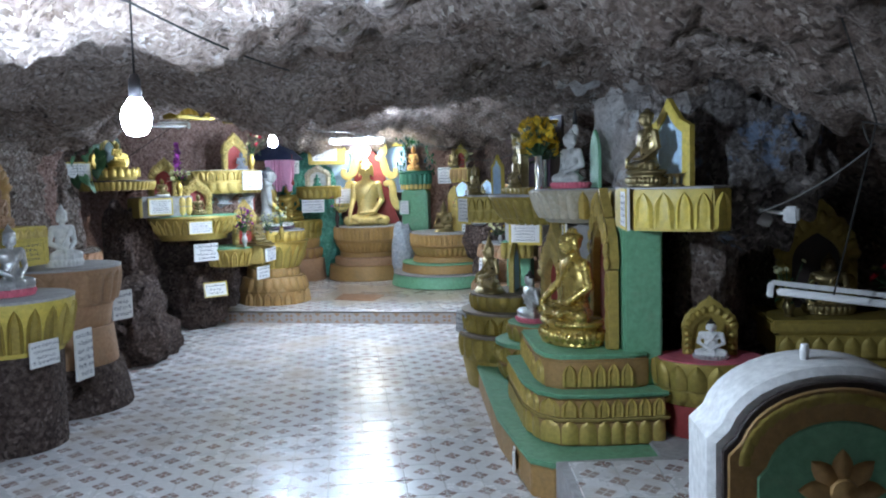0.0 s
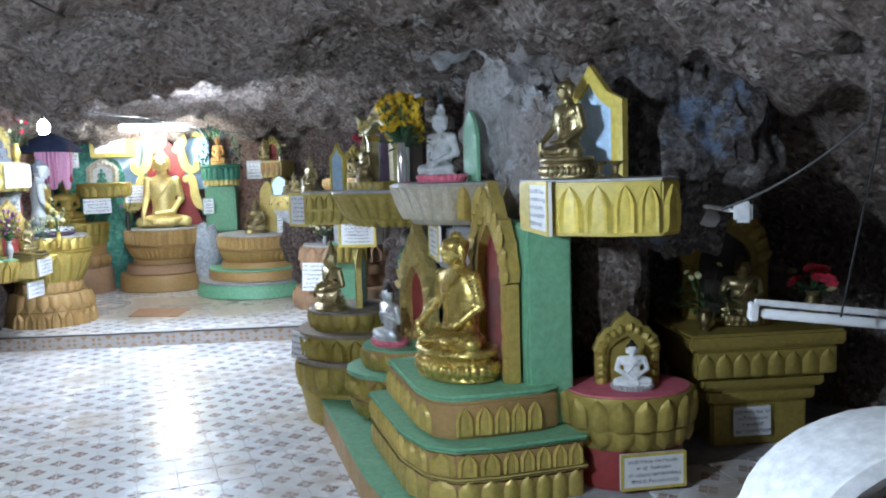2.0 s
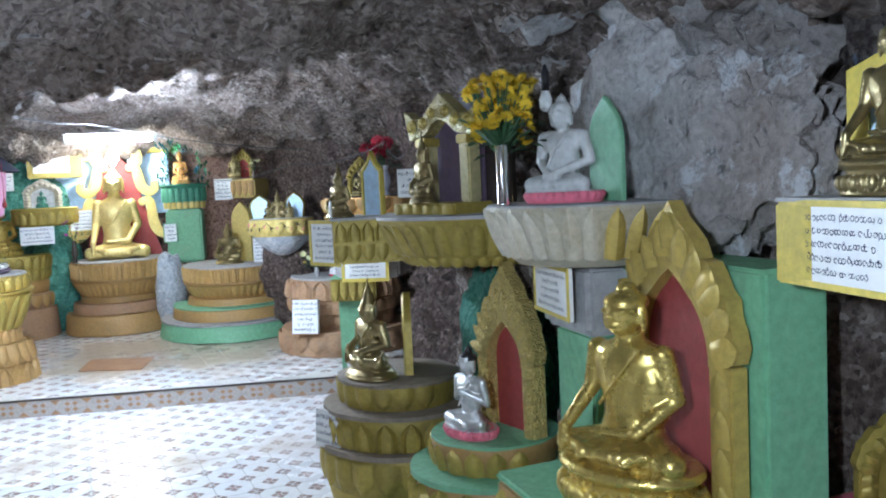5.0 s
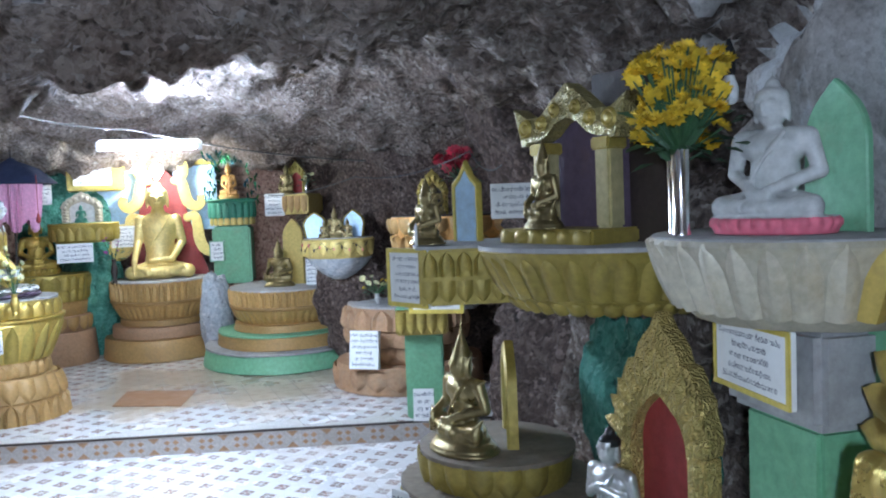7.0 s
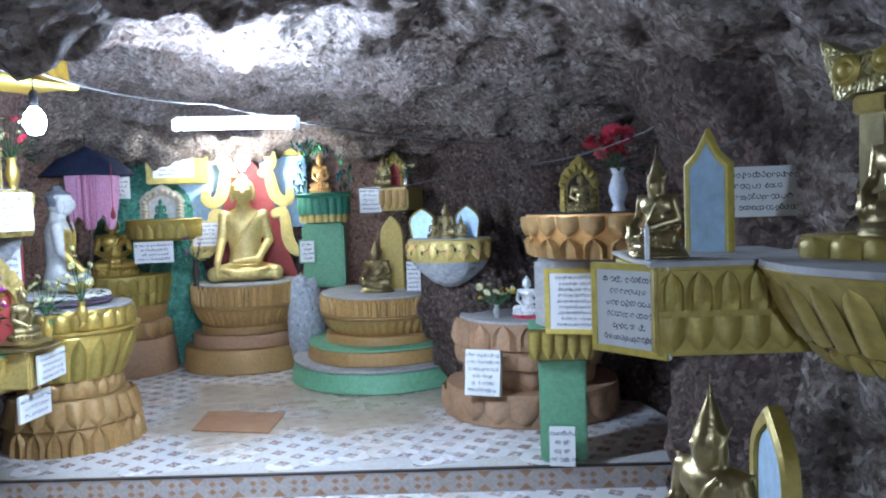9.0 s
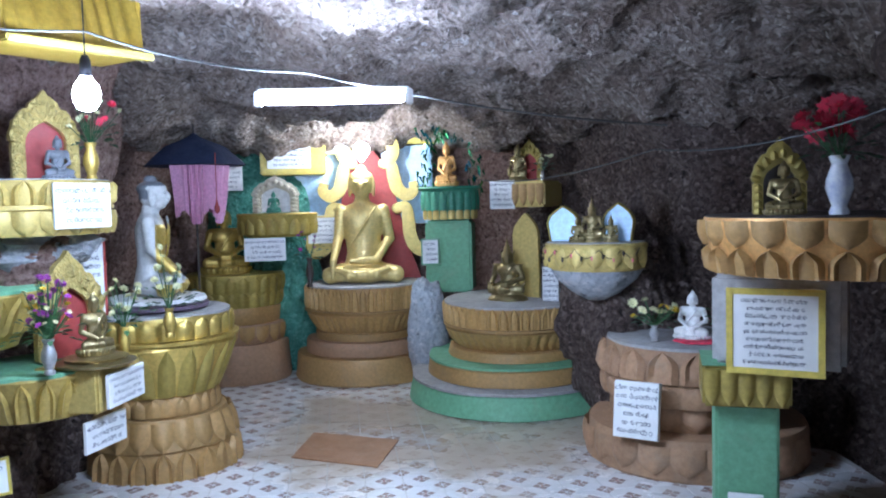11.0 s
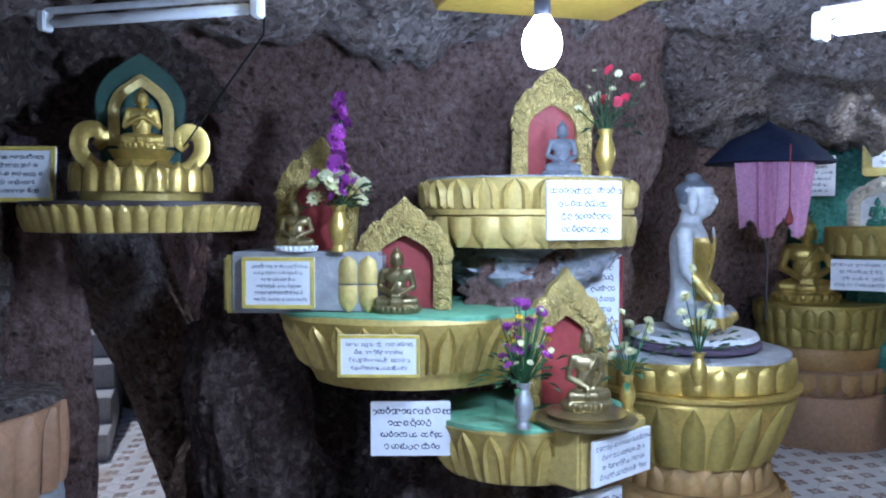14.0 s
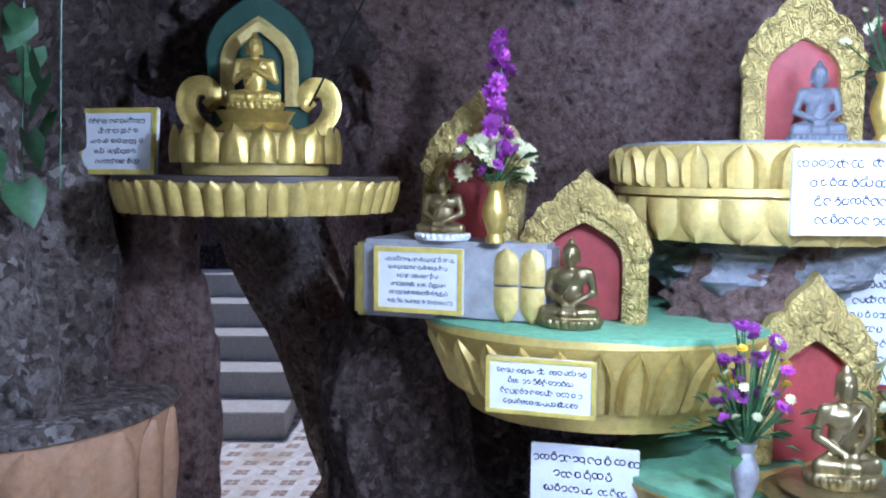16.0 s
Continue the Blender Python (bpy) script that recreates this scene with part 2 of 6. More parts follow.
PALEWIRE = plain("pale_cable", (0.12, 0.115, 0.11), 0.6)
BULB = plain("lit_glass", LAMP_WHITE, 0.3, 0, BULB_POWER)
NEARBULB = plain("lit_glass_near", LAMP_WHITE, 0.3, 0, NEAR_POWER)
TUBE = plain("lit_tube_glass", LAMP_WHITE, 0.3, 0, TUBE_POWER)
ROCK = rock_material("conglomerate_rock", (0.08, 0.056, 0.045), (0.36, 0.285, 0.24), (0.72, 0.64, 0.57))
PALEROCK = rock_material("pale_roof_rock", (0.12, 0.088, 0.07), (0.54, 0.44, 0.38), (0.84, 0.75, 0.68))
PLASTER = rock_material("flaking_plaster_rock", (0.4, 0.38, 0.36), (0.66, 0.645, 0.62), (0.78, 0.77, 0.75), (0.82, 0.83, 0.84), 0.03, 0.4)
SPLASH = rock_material("blue_splashed_rock", (0.06, 0.048, 0.043), (0.21, 0.185, 0.17), (0.5, 0.47, 0.44), (0.34, 0.44, 0.62))
RUST = rock_material("reddish_rock", (0.14, 0.08, 0.064), (0.47, 0.3, 0.25), (0.7, 0.53, 0.46), None, 0.09, 0.3)
# dark brown rock, with the shade of the hollows also put into its colour
DARK_SHADEROCK = rock_material("dark_brown_shaded_rock", (0.045, 0.031, 0.026), (0.17, 0.12, 0.1), (0.36, 0.28, 0.25))
GREENROCK = rock_material("green_painted_rock", (0.05, 0.2, 0.15), (0.12, 0.42, 0.32), (0.22, 0.52, 0.42), None, 0.03)
BLUEROCK = rock_material("white_painted_rock", (0.4, 0.45, 0.5), (0.62, 0.68, 0.73), (0.75, 0.78, 0.8), None, 0.03)
TILES = tile_material()
GREYTILE = worn("grey_step_tile", (0.5, 0.49, 0.48), (0.3, 0.27, 0.25), 0.4)
RISER = worn("grey_brown_riser_tile", (0.44, 0.4, 0.37), (0.3, 0.25, 0.21), 0.4)
BRICK = worn("brick_orange_paint", (0.46, 0.25, 0.13), (0.36, 0.26, 0.17), 0.6, 0.0, 0.45, 40)
MAT = worn("brown_floor_mat", (0.32, 0.15, 0.07), (0.22, 0.12, 0.07), 0.45, 0.0, 0.4)
LEAF = worn("green_leaf", (0.05, 0.13, 0.05), (0.1, 0.14, 0.05), 0.45, 0.0, 0.3, 30, 0.001, 0.3)
PETALY = worn("yellow_petal", (0.75, 0.5, 0.03), (0.6, 0.35, 0.02), 0.6, 0.0, 0.3, 30, 0.001, 0.25)
PETALP = worn("purple_petal", (0.38, 0.06, 0.36), (0.5, 0.2, 0.5), 0.6, 0.0, 0.3, 30, 0.001, 0.3)
PETALR = worn("red_petal", (0.6, 0.03, 0.07), (0.7, 0.3, 0.35), 0.6, 0.0, 0.3, 30, 0.001, 0.3)
PETALW = worn("pale_yellow_petal", (0.75, 0.72, 0.4), (0.8, 0.8, 0.7), 0.6, 0.0, 0.3, 30, 0.001, 0.2)
CLOTH = worn("pink_cloth", (0.68, 0.36, 0.5), (0.55, 0.3, 0.42), 0.85, 0.0, 0.3)
TINSEL = plain("blue_foil", (0.05, 0.3, 0.4), 0.2, 1.0)
TINSELG = plain("green_foil", (0.08, 0.4, 0.2), 0.2, 1.0)
SATIN = worn("gold_satin", (0.5, 0.33, 0.05), (0.38, 0.24, 0.04), 0.35, 0.3, 0.3, 60, 0.002)
CHINA = worn("blue_white_china", (0.75, 0.77, 0.8), (0.08, 0.12, 0.45), 0.15, 0.0, 0.95, 20, 0.0005, 0.02)


# ---- building kit ----
def finish(bm, name, mat, smooth=True):
    bmesh.ops.recalc_face_normals(bm, faces=bm.faces[:])
    me = bpy.data.meshes.new(name)
    bm.to_mesh(me)
    bm.free()
    me.materials.append(mat)
    if smooth:
        me.polygons.foreach_set("use_smooth", [True] * len(me.polygons))
        me.set_sharp_from_angle(angle=radians(38))
    return me


def part(name, bm, mat, parent, label="", smooth=True):
    ob = new(name, finish(bm, name, mat, smooth))
    ob.parent = parent
    if label:
        tagged(ob, label)
    return ob


def thing(name, x, y, z, rz, label, category, group=""):
    ob = new(name)
    ob.empty_display_size = 0.05
    ob.matrix_world = pose(x, y, z, 0, 0, rz)
    return tagged(ob, label, category, group)


def solid(name, bm, mat, x, y, z, rz, label, category, group="", kind=""):
    """A thing that is one single mesh."""
    ob = new(name, finish(bm, name, mat))
    ob.matrix_world = pose(x, y, z, 0, 0, rz)
    return tagged(ob, label, category, group, kind)


def box(x0, x1, y0, y1, z0, z1, bev=0.008, bm=None, m=None):
    bm = bm or bmesh.new()
    b2 = bmesh.new()
    bmesh.ops.create_cube(b2, size=1)
    bmesh.ops.scale(b2, vec=(x1 - x0, y1 - y0, z1 - z0), verts=b2.verts)
    bmesh.ops.translate(b2, vec=((x0 + x1) / 2, (y0 + y1) / 2, (z0 + z1) / 2), verts=b2.verts)
    if bev:
        bmesh.ops.bevel(b2, geom=b2.edges[:], offset=bev, segments=2, affect="EDGES", clamp_overlap=True)
    return absorb(bm, b2, m)


def absorb(bm, b2, m=None):
    if m is not None:
        bmesh.ops.transform(b2, matrix=m, verts=b2.verts)
    me = bpy.data.meshes.new("tmp")
    b2.to_mesh(me)
    b2.free()
    bm.from_mesh(me)
    bpy.data.meshes.remove(me)
    return bm


def lathe(prof, rx=1.0, ry=1.0, n=56, bm=None, m=None, wob=0.0, lobes=0, lobe=0.0):
    """A turned, oval body from (radius, height) steps, closed at both ends; slight unevenness by hand."""
    b2 = bmesh.new()
    rings = []
    for r, z in prof:
        ring = []
        for i in range(n):
            a = 2 * math.pi * i / n
            k = r * (1 + wob * noise.noise((math.cos(a) * 2, math.sin(a) * 2, z * 6 + rx * 9)) + (lobe * abs(math.sin(a * lobes / 2)) if lobes else 0))
            ring.append(b2.verts.new((k * rx * math.cos(a), k * ry * math.sin(a), z)))
        rings.append(ring)
    for A, B in zip(rings, rings[1:]):
        for i in range(n):
            b2.faces.new((A[i], A[(i + 1) % n], B[(i + 1) % n], B[i]))
    b2.faces.new(rings[0][::-1])
    b2.faces.new(rings[-1])
    return absorb(bm or bmesh.new(), b2, m)


def slab(outline, y0, y1, bev=0.004, bm=None, m=None):
    """An upright plate with an outline in x and z, from depth y0 to y1."""
    b2 = bmesh.new()
    f = b2.faces.new([b2.verts.new((x, y0, z)) for x, z in outline])
    r = bmesh.ops.extrude_face_region(b2, geom=[f])
    bmesh.ops.translate(b2, vec=(0, y1 - y0, 0), verts=[v for v in r["geom"] if isinstance(v, bmesh.types.BMVert)])
    if bev:
        edges = [e for e in b2.edges if abs(e.verts[0].co.y - e.verts[1].co.y) < 1e-6]
        bmesh.ops.bevel(b2, geom=edges, offset=bev, segments=1, affect="EDGES", clamp_overlap=True)
    return absorb(bm or bmesh.new(), b2, m)


def prism(plan, z0, z1, bev=0.006, bm=None):
    """A block with an outline in x and y."""
    b2 = bmesh.new()
    f = b2.faces.new([b2.verts.new((x, y, z0)) for x, y in plan])
    r = bmesh.ops.extrude_face_region(b2, geom=[f])
    bmesh.ops.translate(b2, vec=(0, 0, z1 - z0), verts=[v for v in r["geom"] if isinstance(v, bmesh.types.BMVert)])
    if bev:
        bmesh.ops.bevel(b2, geom=b2.edges[:], offset=bev, segments=2, affect="EDGES", clamp_overlap=True)
    return absorb(bm or bmesh.new(), b2)


LEAVES = {}


def petal_mesh(w, h, d, style, mat):
    """A raised petal: 'leaf' bulges, 'arch' has a rim round a sunken field, 'drop' hangs point down, 'lobe' is round-topped."""
    key = (round(w, 3), round(h, 3), round(d, 3), style, mat.name)
    if key in LEAVES:
        return LEAVES[key]
    bm = bmesh.new()
    rows = 7
    us = (-1, -0.72, -0.45, 0, 0.45, 0.72, 1) if style == "arch" else (-1, -0.6, 0, 0.6, 1)
    grid = []
    for k in range(rows + 1):
        v = k / rows
        q = 1 - v if style == "drop" else v
        if style == "lobe":
            half = math.sqrt(max(0.0, 1 - max(0, (q - 0.55) / 0.45) ** 2)) * 0.97 + 0.03
        else:
            half = 1.0 if q < 0.5 else max(0.03, math.cos((q - 0.5) * math.pi) ** 0.75)
        row = []
        for u in us:
            edge = 1 - abs(u)
            if style == "arch":
                deep = d * (0.0 if abs(u) == 1 else (1.0 if abs(u) > 0.6 else (0.3 if abs(u) > 0.2 else 0.55)))
                if k in (0, rows):
                    deep = d * 0.4 if abs(u) < 1 else 0
            else:
                deep = d * (1 - u * u) * (0.55 + 0.45 * math.sin(math.pi * min(1, q * 0.9 + 0.1)))
            row.append(bm.verts.new((u * half * w / 2, -deep - 0.0015, v * h)))
        grid.append(row)
    for A, B in zip(grid, grid[1:]):
        for i in range(len(us) - 1):
            bm.faces.new((A[i], A[i + 1], B[i + 1], B[i]))
    me = finish(bm, "petal", mat)
    LEAVES[key] = me
    return me


def ring(parent, rx, ry, z, h, n, style, mat, a0=-100, a1=100, d=0.012, lean=0.0, fill=0.94, name="petal"):
    """n petals side by side round the front of an oval body, between two angles from its front."""
    fine = 200
    angs = [math.radians(a0 + (a1 - a0) * i / fine) for i in range(fine + 1)]
    pts = [(rx * math.sin(a), -ry * math.cos(a)) for a in angs]
    run = [0.0]
    for p, q in zip(pts, pts[1:]):
        run.append(run[-1] + math.hypot(q[0] - p[0], q[1] - p[1]))
    w = run[-1] / n * fill
    d = max(d, min(0.03, 0.26 * w))
    me = petal_mesh(w, h, d, style, mat)
    for i in range(n):
        s = run[-1] * (i + 0.5) / n
        a = float(np.interp(s, run, angs))
        ob = new(name, me)
        ob.parent = parent
        turn = math.atan2(math.sin(a) / rx, math.cos(a) / ry)
        ob.matrix_basis = pose(rx * math.sin(a), -ry * math.cos(a), z, lean, 0, math.degrees(turn) + random.uniform(-1.5, 1.5))


def row(parent, x0, x1, y, z, h, n, style, mat, d=0.012, rz=0.0, fill=0.94, name="petal"):
    """n petals side by side along a flat front (facing -y in the parent's frame, turned by rz about the row's left end)."""
    me = petal_mesh((x1 - x0) / n * fill, h, d, style, mat)
    base = pose(x0, y, z, 0, 0, rz)
    for i in range(n):
        ob = new(name, me)
        ob.parent = parent
        ob.matrix_basis = base @ pose((x1 - x0) * (i + 0.5) / n, 0, 0, 0, 0, random.uniform(-1.5, 1.5))


def pedestal(name, x, y, z, rz, rx, ry, tiers, label, category="pedestal", group="", top=None):
    """A stack of oval tiers. Each: (z0, z1, r0, r1, material, petal rows). A petal row: (z0, height, count, style, material)."""
    base = thing(name, x, y, z, rz, label, category, group)
    for z0, z1, r0, r1, mat, rows in tiers:
        h = z1 - z0
        prof = [(r0 * 0.985, z0), (r0, z0 + h * 0.06), (r0 + (r1 - r0) * 0.5, z0 + h * 0.5), (r1, z1 - h * 0.08), (r1 * 0.985, z1)]
        body = part("tier", lathe(prof, rx, ry, wob=0.02), mat, base)
        for pz, ph, n, style, pm in rows:
            q = (pz + ph / 2 - z0) / max(h, 1e-6)
            r = r0 + (r1 - r0) * min(1, max(0, q))
            lean = math.degrees(math.atan2((r1 - r0) * (rx + ry) / 2, h)) if h else 0
            rb = r0 + (r1 - r0) * min(1, max(0, (pz - z0) / h))
            ring(body, rx * rb, ry * rb, pz, ph, n, style, pm, lean=lean)
    if top:
        r, mat = top
        zt = tiers[-1][1]
        part("top_face", lathe([(r, zt - 0.01), (r, zt + 0.004), (r * 0.99, zt + 0.006)], rx, ry), mat, base)
    return base


def arc(bm, x, z, r, wide, start, sweep):
    """A flat piece of a ring, standing in the plane of a board."""
    n = max(3, int(sweep / 40))
    pts = []
    for i in range(n + 1):
        a = math.radians(start + sweep * i / n)
        pts.append([bm.verts.new((x + q * math.cos(a), -0.0022, z + q * math.sin(a))) for q in (r - wide / 2, r + wide / 2)])
    for A, B in zip(pts, pts[1:]):
        bm.faces.new((A[0], A[1], B[1], B[0]))


def bar(bm, x, z, wide, high):
    bm.faces.new([bm.verts.new((x + a, -0.0022, z + b)) for a, b in ((0, 0), (wide, 0), (wide, high), (0, high))])


def sign(x, y, z, rz, w, h, lines, label="white hand-lettered donation sign in dark ink", border=None, tilt=0.0, depth=0.015, seed=0):
    """A painted board, facing -y before it is turned: panel, border strips, and its lettering as rows of short bars."""
    ob = thing("sign", x, y, z, rz, label, "sign")
    ob.matrix_world = pose(x, y, z, 0, 0, rz) @ pose(0, 0, 0, tilt, 0, 0)
    board = part("panel", box(-w / 2, w / 2, 0, depth, 0, h, 0.002), PAPER, ob)
    e = 0.0
    if border:
        e = min(w, h) * 0.075
        for a in ((-w / 2, w / 2, 0, e), (-w / 2, w / 2, h - e, h), (-w / 2, -w / 2 + e, e, h - e), (w / 2 - e, w / 2, e, h - e)):
            part("border", box(a[0], a[1], -0.004, 0.003, a[2], a[3], 0.001), border, ob)
    rnd = random.Random(seed * 77 + int(w * 1000))
    bm = bmesh.new()
    lh = (h - 2 * e) / (lines + 0.6)
    for i in range(lines):
        zc = h - e - lh * (i + 0.8)
        span = w * 0.5 - e * 2 - 0.006
        if i and lines > 2:
            span *= rnd.uniform(0.55, 0.98)
        xx = -span
        while xx < span:
            hh = lh * rnd.uniform(0.3, 0.4)
            up = rnd.choice((0, 0, 0.04, -0.04)) * lh
            # round letters: one or two open rings with a tail or a mark now and then
            for k in range(rnd.choice((1, 1, 2))):
                arc(bm, xx + hh * (0.5 + 0.85 * k), zc + up, hh * 0.5, lh * 0.075, rnd.choice((0, 0, 60, 150, 240)), rnd.choice((360, 300, 290, 270)))
            cw = hh * (1.0 + 0.85 * k)
            if rnd.random() < 0.35:
                bar(bm, xx + cw * rnd.choice((0.1, 0.9)), zc + up - hh * rnd.choice((0.4, 0.9)), lh * 0.06, hh * 1.0)
            if rnd.random() < 0.25:
                arc(bm, xx + cw * 0.5, zc + up + hh * 0.72, hh * 0.2, lh * 0.06, 0, 360)
            xx += cw * rnd.choice((1.2, 1.25, 1.3, 1.6))
    tagged(part("lettering", bm, INK, board, smooth=False), kind="stuff")
    return ob


def cable(name, points, radius, mat, label, sag=0.0):
    """A hanging cable through the points, as a thin tube."""
    bm = bmesh.new()
    path = []
    for p, q in zip(points, points[1:]):
        p, q = Vector(p), Vector(q)
        for i in range(8):
            s = i / 8
            c = p.lerp(q, s)
            c.z -= sag * 4 * s * (1 - s)
            path.append(c)
    path.append(Vector(points[-1]))
    rings = []
    for i, c in enumerate(path):
        d = (path[min(i + 1, len(path) - 1)] - path[max(i - 1, 0)]).normalized()
        s = d.cross(Vector((0.3, 0.2, 1))).normalized()
        u = d.cross(s)
        rings.append([bm.verts.new(c + radius * (s * math.cos(k * 1.0472) + u * math.sin(k * 1.0472))) for k in range(6)])
    for A, B in zip(rings, rings[1:]):
        for k in range(6):
            bm.faces.new((A[k], A[(k + 1) % 6], B[(k + 1) % 6], B[k]))
    ob = new(name, finish(bm, name, mat))
    return tagged(ob, label, "cable")


# ---- the cave ----
def smoothloop(points, step):
    """A closed loop through the points, cut to even steps."""
    P = [Vector(p) for p in points]
    out = []
    n = len(P)
    for i in range(n):
        a, b, c, d = P[i - 1], P[i], P[(i + 1) % n], P[(i + 2) % n]
        k = max(2, int((c - b).length / step))
        for j in range(k):
            s = j / k
            out.append(0.5 * ((2 * b) + (c - a) * s + (2 * a - 5 * b + 4 * c - d) * s * s + (3 * b - a - 3 * c + d) * s ** 3))
    return out


def crag(p):
    """Rough rock relief at a place."""
    v = noise.fractal(p * 1.1, 0.9, 2.0, 3, noise_basis="PERLIN_ORIGINAL") * 0.16
    v += noise.fractal(p * 4.0, 0.8, 2.1, 4) * 0.055
    v += (noise.turbulence(p * 6.0, 4, True) - 0.5) * 0.06
    c = noise.voronoi(p * 11.0)[0]
    v += (0.4 - min(0.8, c[0])) * 0.05
    return v


OUTLINE = [(0.6, -3.2), (2.4, -2.0), (2.6, 0.5), (2.9, 3.0), (2.8, 4.4), (2.2, 4.9), (1.55, 4.75), (1.35, 4.35), (1.3, 5.0), (1.25, 5.8), (1.1, 6.5), (0.95, 7.2),
           (1.15, 7.7), (1.7, 8.2), (2.05, 8.8), (1.7, 9.4), (0.95, 9.9), (0.75, 10.6), (0.55, 11.7), (0.0, 12.35), (-1.1, 12.45), (-2.1, 12.3), (-2.5, 11.7), (-2.75, 10.9), (-2.75, 10.3),
           (-2.4, 9.7), (-2.45, 9.25), (-2.8, 8.85), (-3.2, 8.45), (-3.5, 8.25), (-4.3, 8.75), (-5.4, 9.25), (-7.2, 9.6), (-7.4, 8.3), (-5.4, 7.9), (-4.2, 7.6), (-3.5, 7.4),
           (-3.25, 7.05), (-3.1, 6.4), (-3.0, 5.6), (-2.95, 4.6), (-2.9, 3.4), (-2.7, 1.8), (-2.6, 0.0), (-2.4, -2.0), (-1.0, -3.2)]


def daubed(v):
    """Where old cement daub still sticks to the rock."""
    q = Vector(v)
    return 0.4 < q.x < 1.7 and q.z > 1.25 and math.hypot((q.y - 4.75) / 0.75, (q.z - 1.6) / 0.4) + 0.9 * noise.fractal(q * 2.2, 0.8, 2.1, 3) < 0.85


def cave_walls():
    loop = smoothloop(OUTLINE, 0.036)
    n = len(loop)
    zs = [-0.2 + 0.036 * k for k in range(84)]
    verts = []
    nor = []
    for i in range(n):
        d = loop[(i + 1) % n] - loop[i - 1]
        nor.append(Vector((-d.y, d.x)).normalized())
    for z in zs:
        for i in range(n):
            p = loop[i]
            q = Vector((p.x, p.y, z))
            left = (0.55 if p.y < 6.4 else 1.0) if p.x < -2.0 and 3 < p.y < 8.4 and p.x > -3.4 else (0.5 if p.x < -1.9 and p.y < 9.9 else 0.25)
            inward = 0.34 * left * max(0.0, 1 - z / 0.95) ** 0.8 + 0.3 * max(0.0, z - 1.35) ** 1.5
            if p.x < -3.7:
                inward = 0.0
            o = inward + crag(q) * (0.6 if p.x < -3.7 else 1.0)
            verts.append((p.x + nor[i].x * o, p.y + nor[i].y * o, z + 0.5 * crag(q + Vector((7, 3, 1)))))
    faces = []
    for k in range(len(zs) - 1):
        for i in range(n):
            a, b = k * n + i, k * n + (i + 1) % n
            faces.append((a, b, b + n, a + n))
    me = bpy.data.meshes.new("wall_cave")
    me.from_pydata(verts, [], faces)
    me.materials.append(ROCK)
    me.materials.append(RUST)
    me.materials.append(PLASTER)
    me.materials.append(DARK_SHADEROCK)
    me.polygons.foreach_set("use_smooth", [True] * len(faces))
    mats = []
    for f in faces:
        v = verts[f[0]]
        # low left, passage side and far right: shade of the hollows as darker rock colour
        shade_dark = v[0] < -1.7 and v[1] > 6.9 and (v[2] < 0.85 + 0.3 * noise.noise(Vector(v) * 2.0) or v[1] < 7.95)
        mats.append(2 if daubed(v) else 3 if shade_dark or (v[0] > 0.4 and v[1] > 6.7) else 1 if (v[0] < -1.7 and v[1] > 6.6) or (v[1] > 11 and v[0] < 0.3) else 0)
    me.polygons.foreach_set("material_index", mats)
    return tagged(new("wall_cave", me), "rough grey-brown conglomerate cave wall", "wall", kind="structure")


def roof(x, y):
    """Height of the cave's roof."""
    z = 2.23
    z -= 0.2 * math.exp(-((y - 6.2) / 1.3) ** 2 - ((x + 0.4) / 2.2) ** 2)
    z -= 0.42 * max(0.0, x - 0.25) ** 1.1 * (1 if y < 7 else 0.6)
    z -= 0.085 * max(0.0, y - 9.0) ** 1.25
    z -= 0.24 * math.exp(-((y - 2.0) / 1.7) ** 2 - ((x + 1.3) / 1.2) ** 2)
    z += 0.12 * math.exp(-((y - 8.6) / 1.0) ** 2)
    z -= (0.1 if y > 6.6 else 0.3) * max(0.0, -1.9 - x) * (1 if x > -3.4 else 0)
    z += 0.22 * math.exp(-((x + 1.05) / 0.6) ** 2 - ((y - 11.5) / 0.7) ** 2)
    return z


def cave_roof():
    xs = [-3.95 + 0.038 * i for i in range(192)]
    ys = [-3.6 + 0.038 * j for j in range(430)]
    verts = []
    for y in ys:
        for x in xs:
            q = Vector((x, y, 3.3))
            verts.append((x + 0.3 * crag(q + Vector((3, 9, 4))), y + 0.3 * crag(q + Vector((8, 1, 2))), roof(x, y) - 1.25 * crag(q)))
    n = len(xs)
    faces = [(j * n + i, (j + 1) * n + i, (j + 1) * n + i + 1, j * n + i + 1) for j in range(len(ys) - 1) for i in range(n - 1)]
    me = bpy.data.meshes.new("ceiling")
    me.from_pydata(verts, [], faces)
    me.materials.append(PALEROCK)
    me.materials.append(PLASTER)
    me.materials.append(ROCK)
    me.polygons.foreach_set("material_index", [1 if daubed(verts[f[0]]) else 2 if verts[f[0]][0] > 0.05 + 0.5 * noise.noise(Vector(verts[f[0]]) * 1.3) else 0 for f in faces])
    me.polygons.foreach_set("use_smooth", [True] * len(faces))
    return tagged(new("ceiling", me), "low rough conglomerate cave roof", "ceiling", kind="structure")


wall_cave = cave_walls()
ceiling = cave_roof()


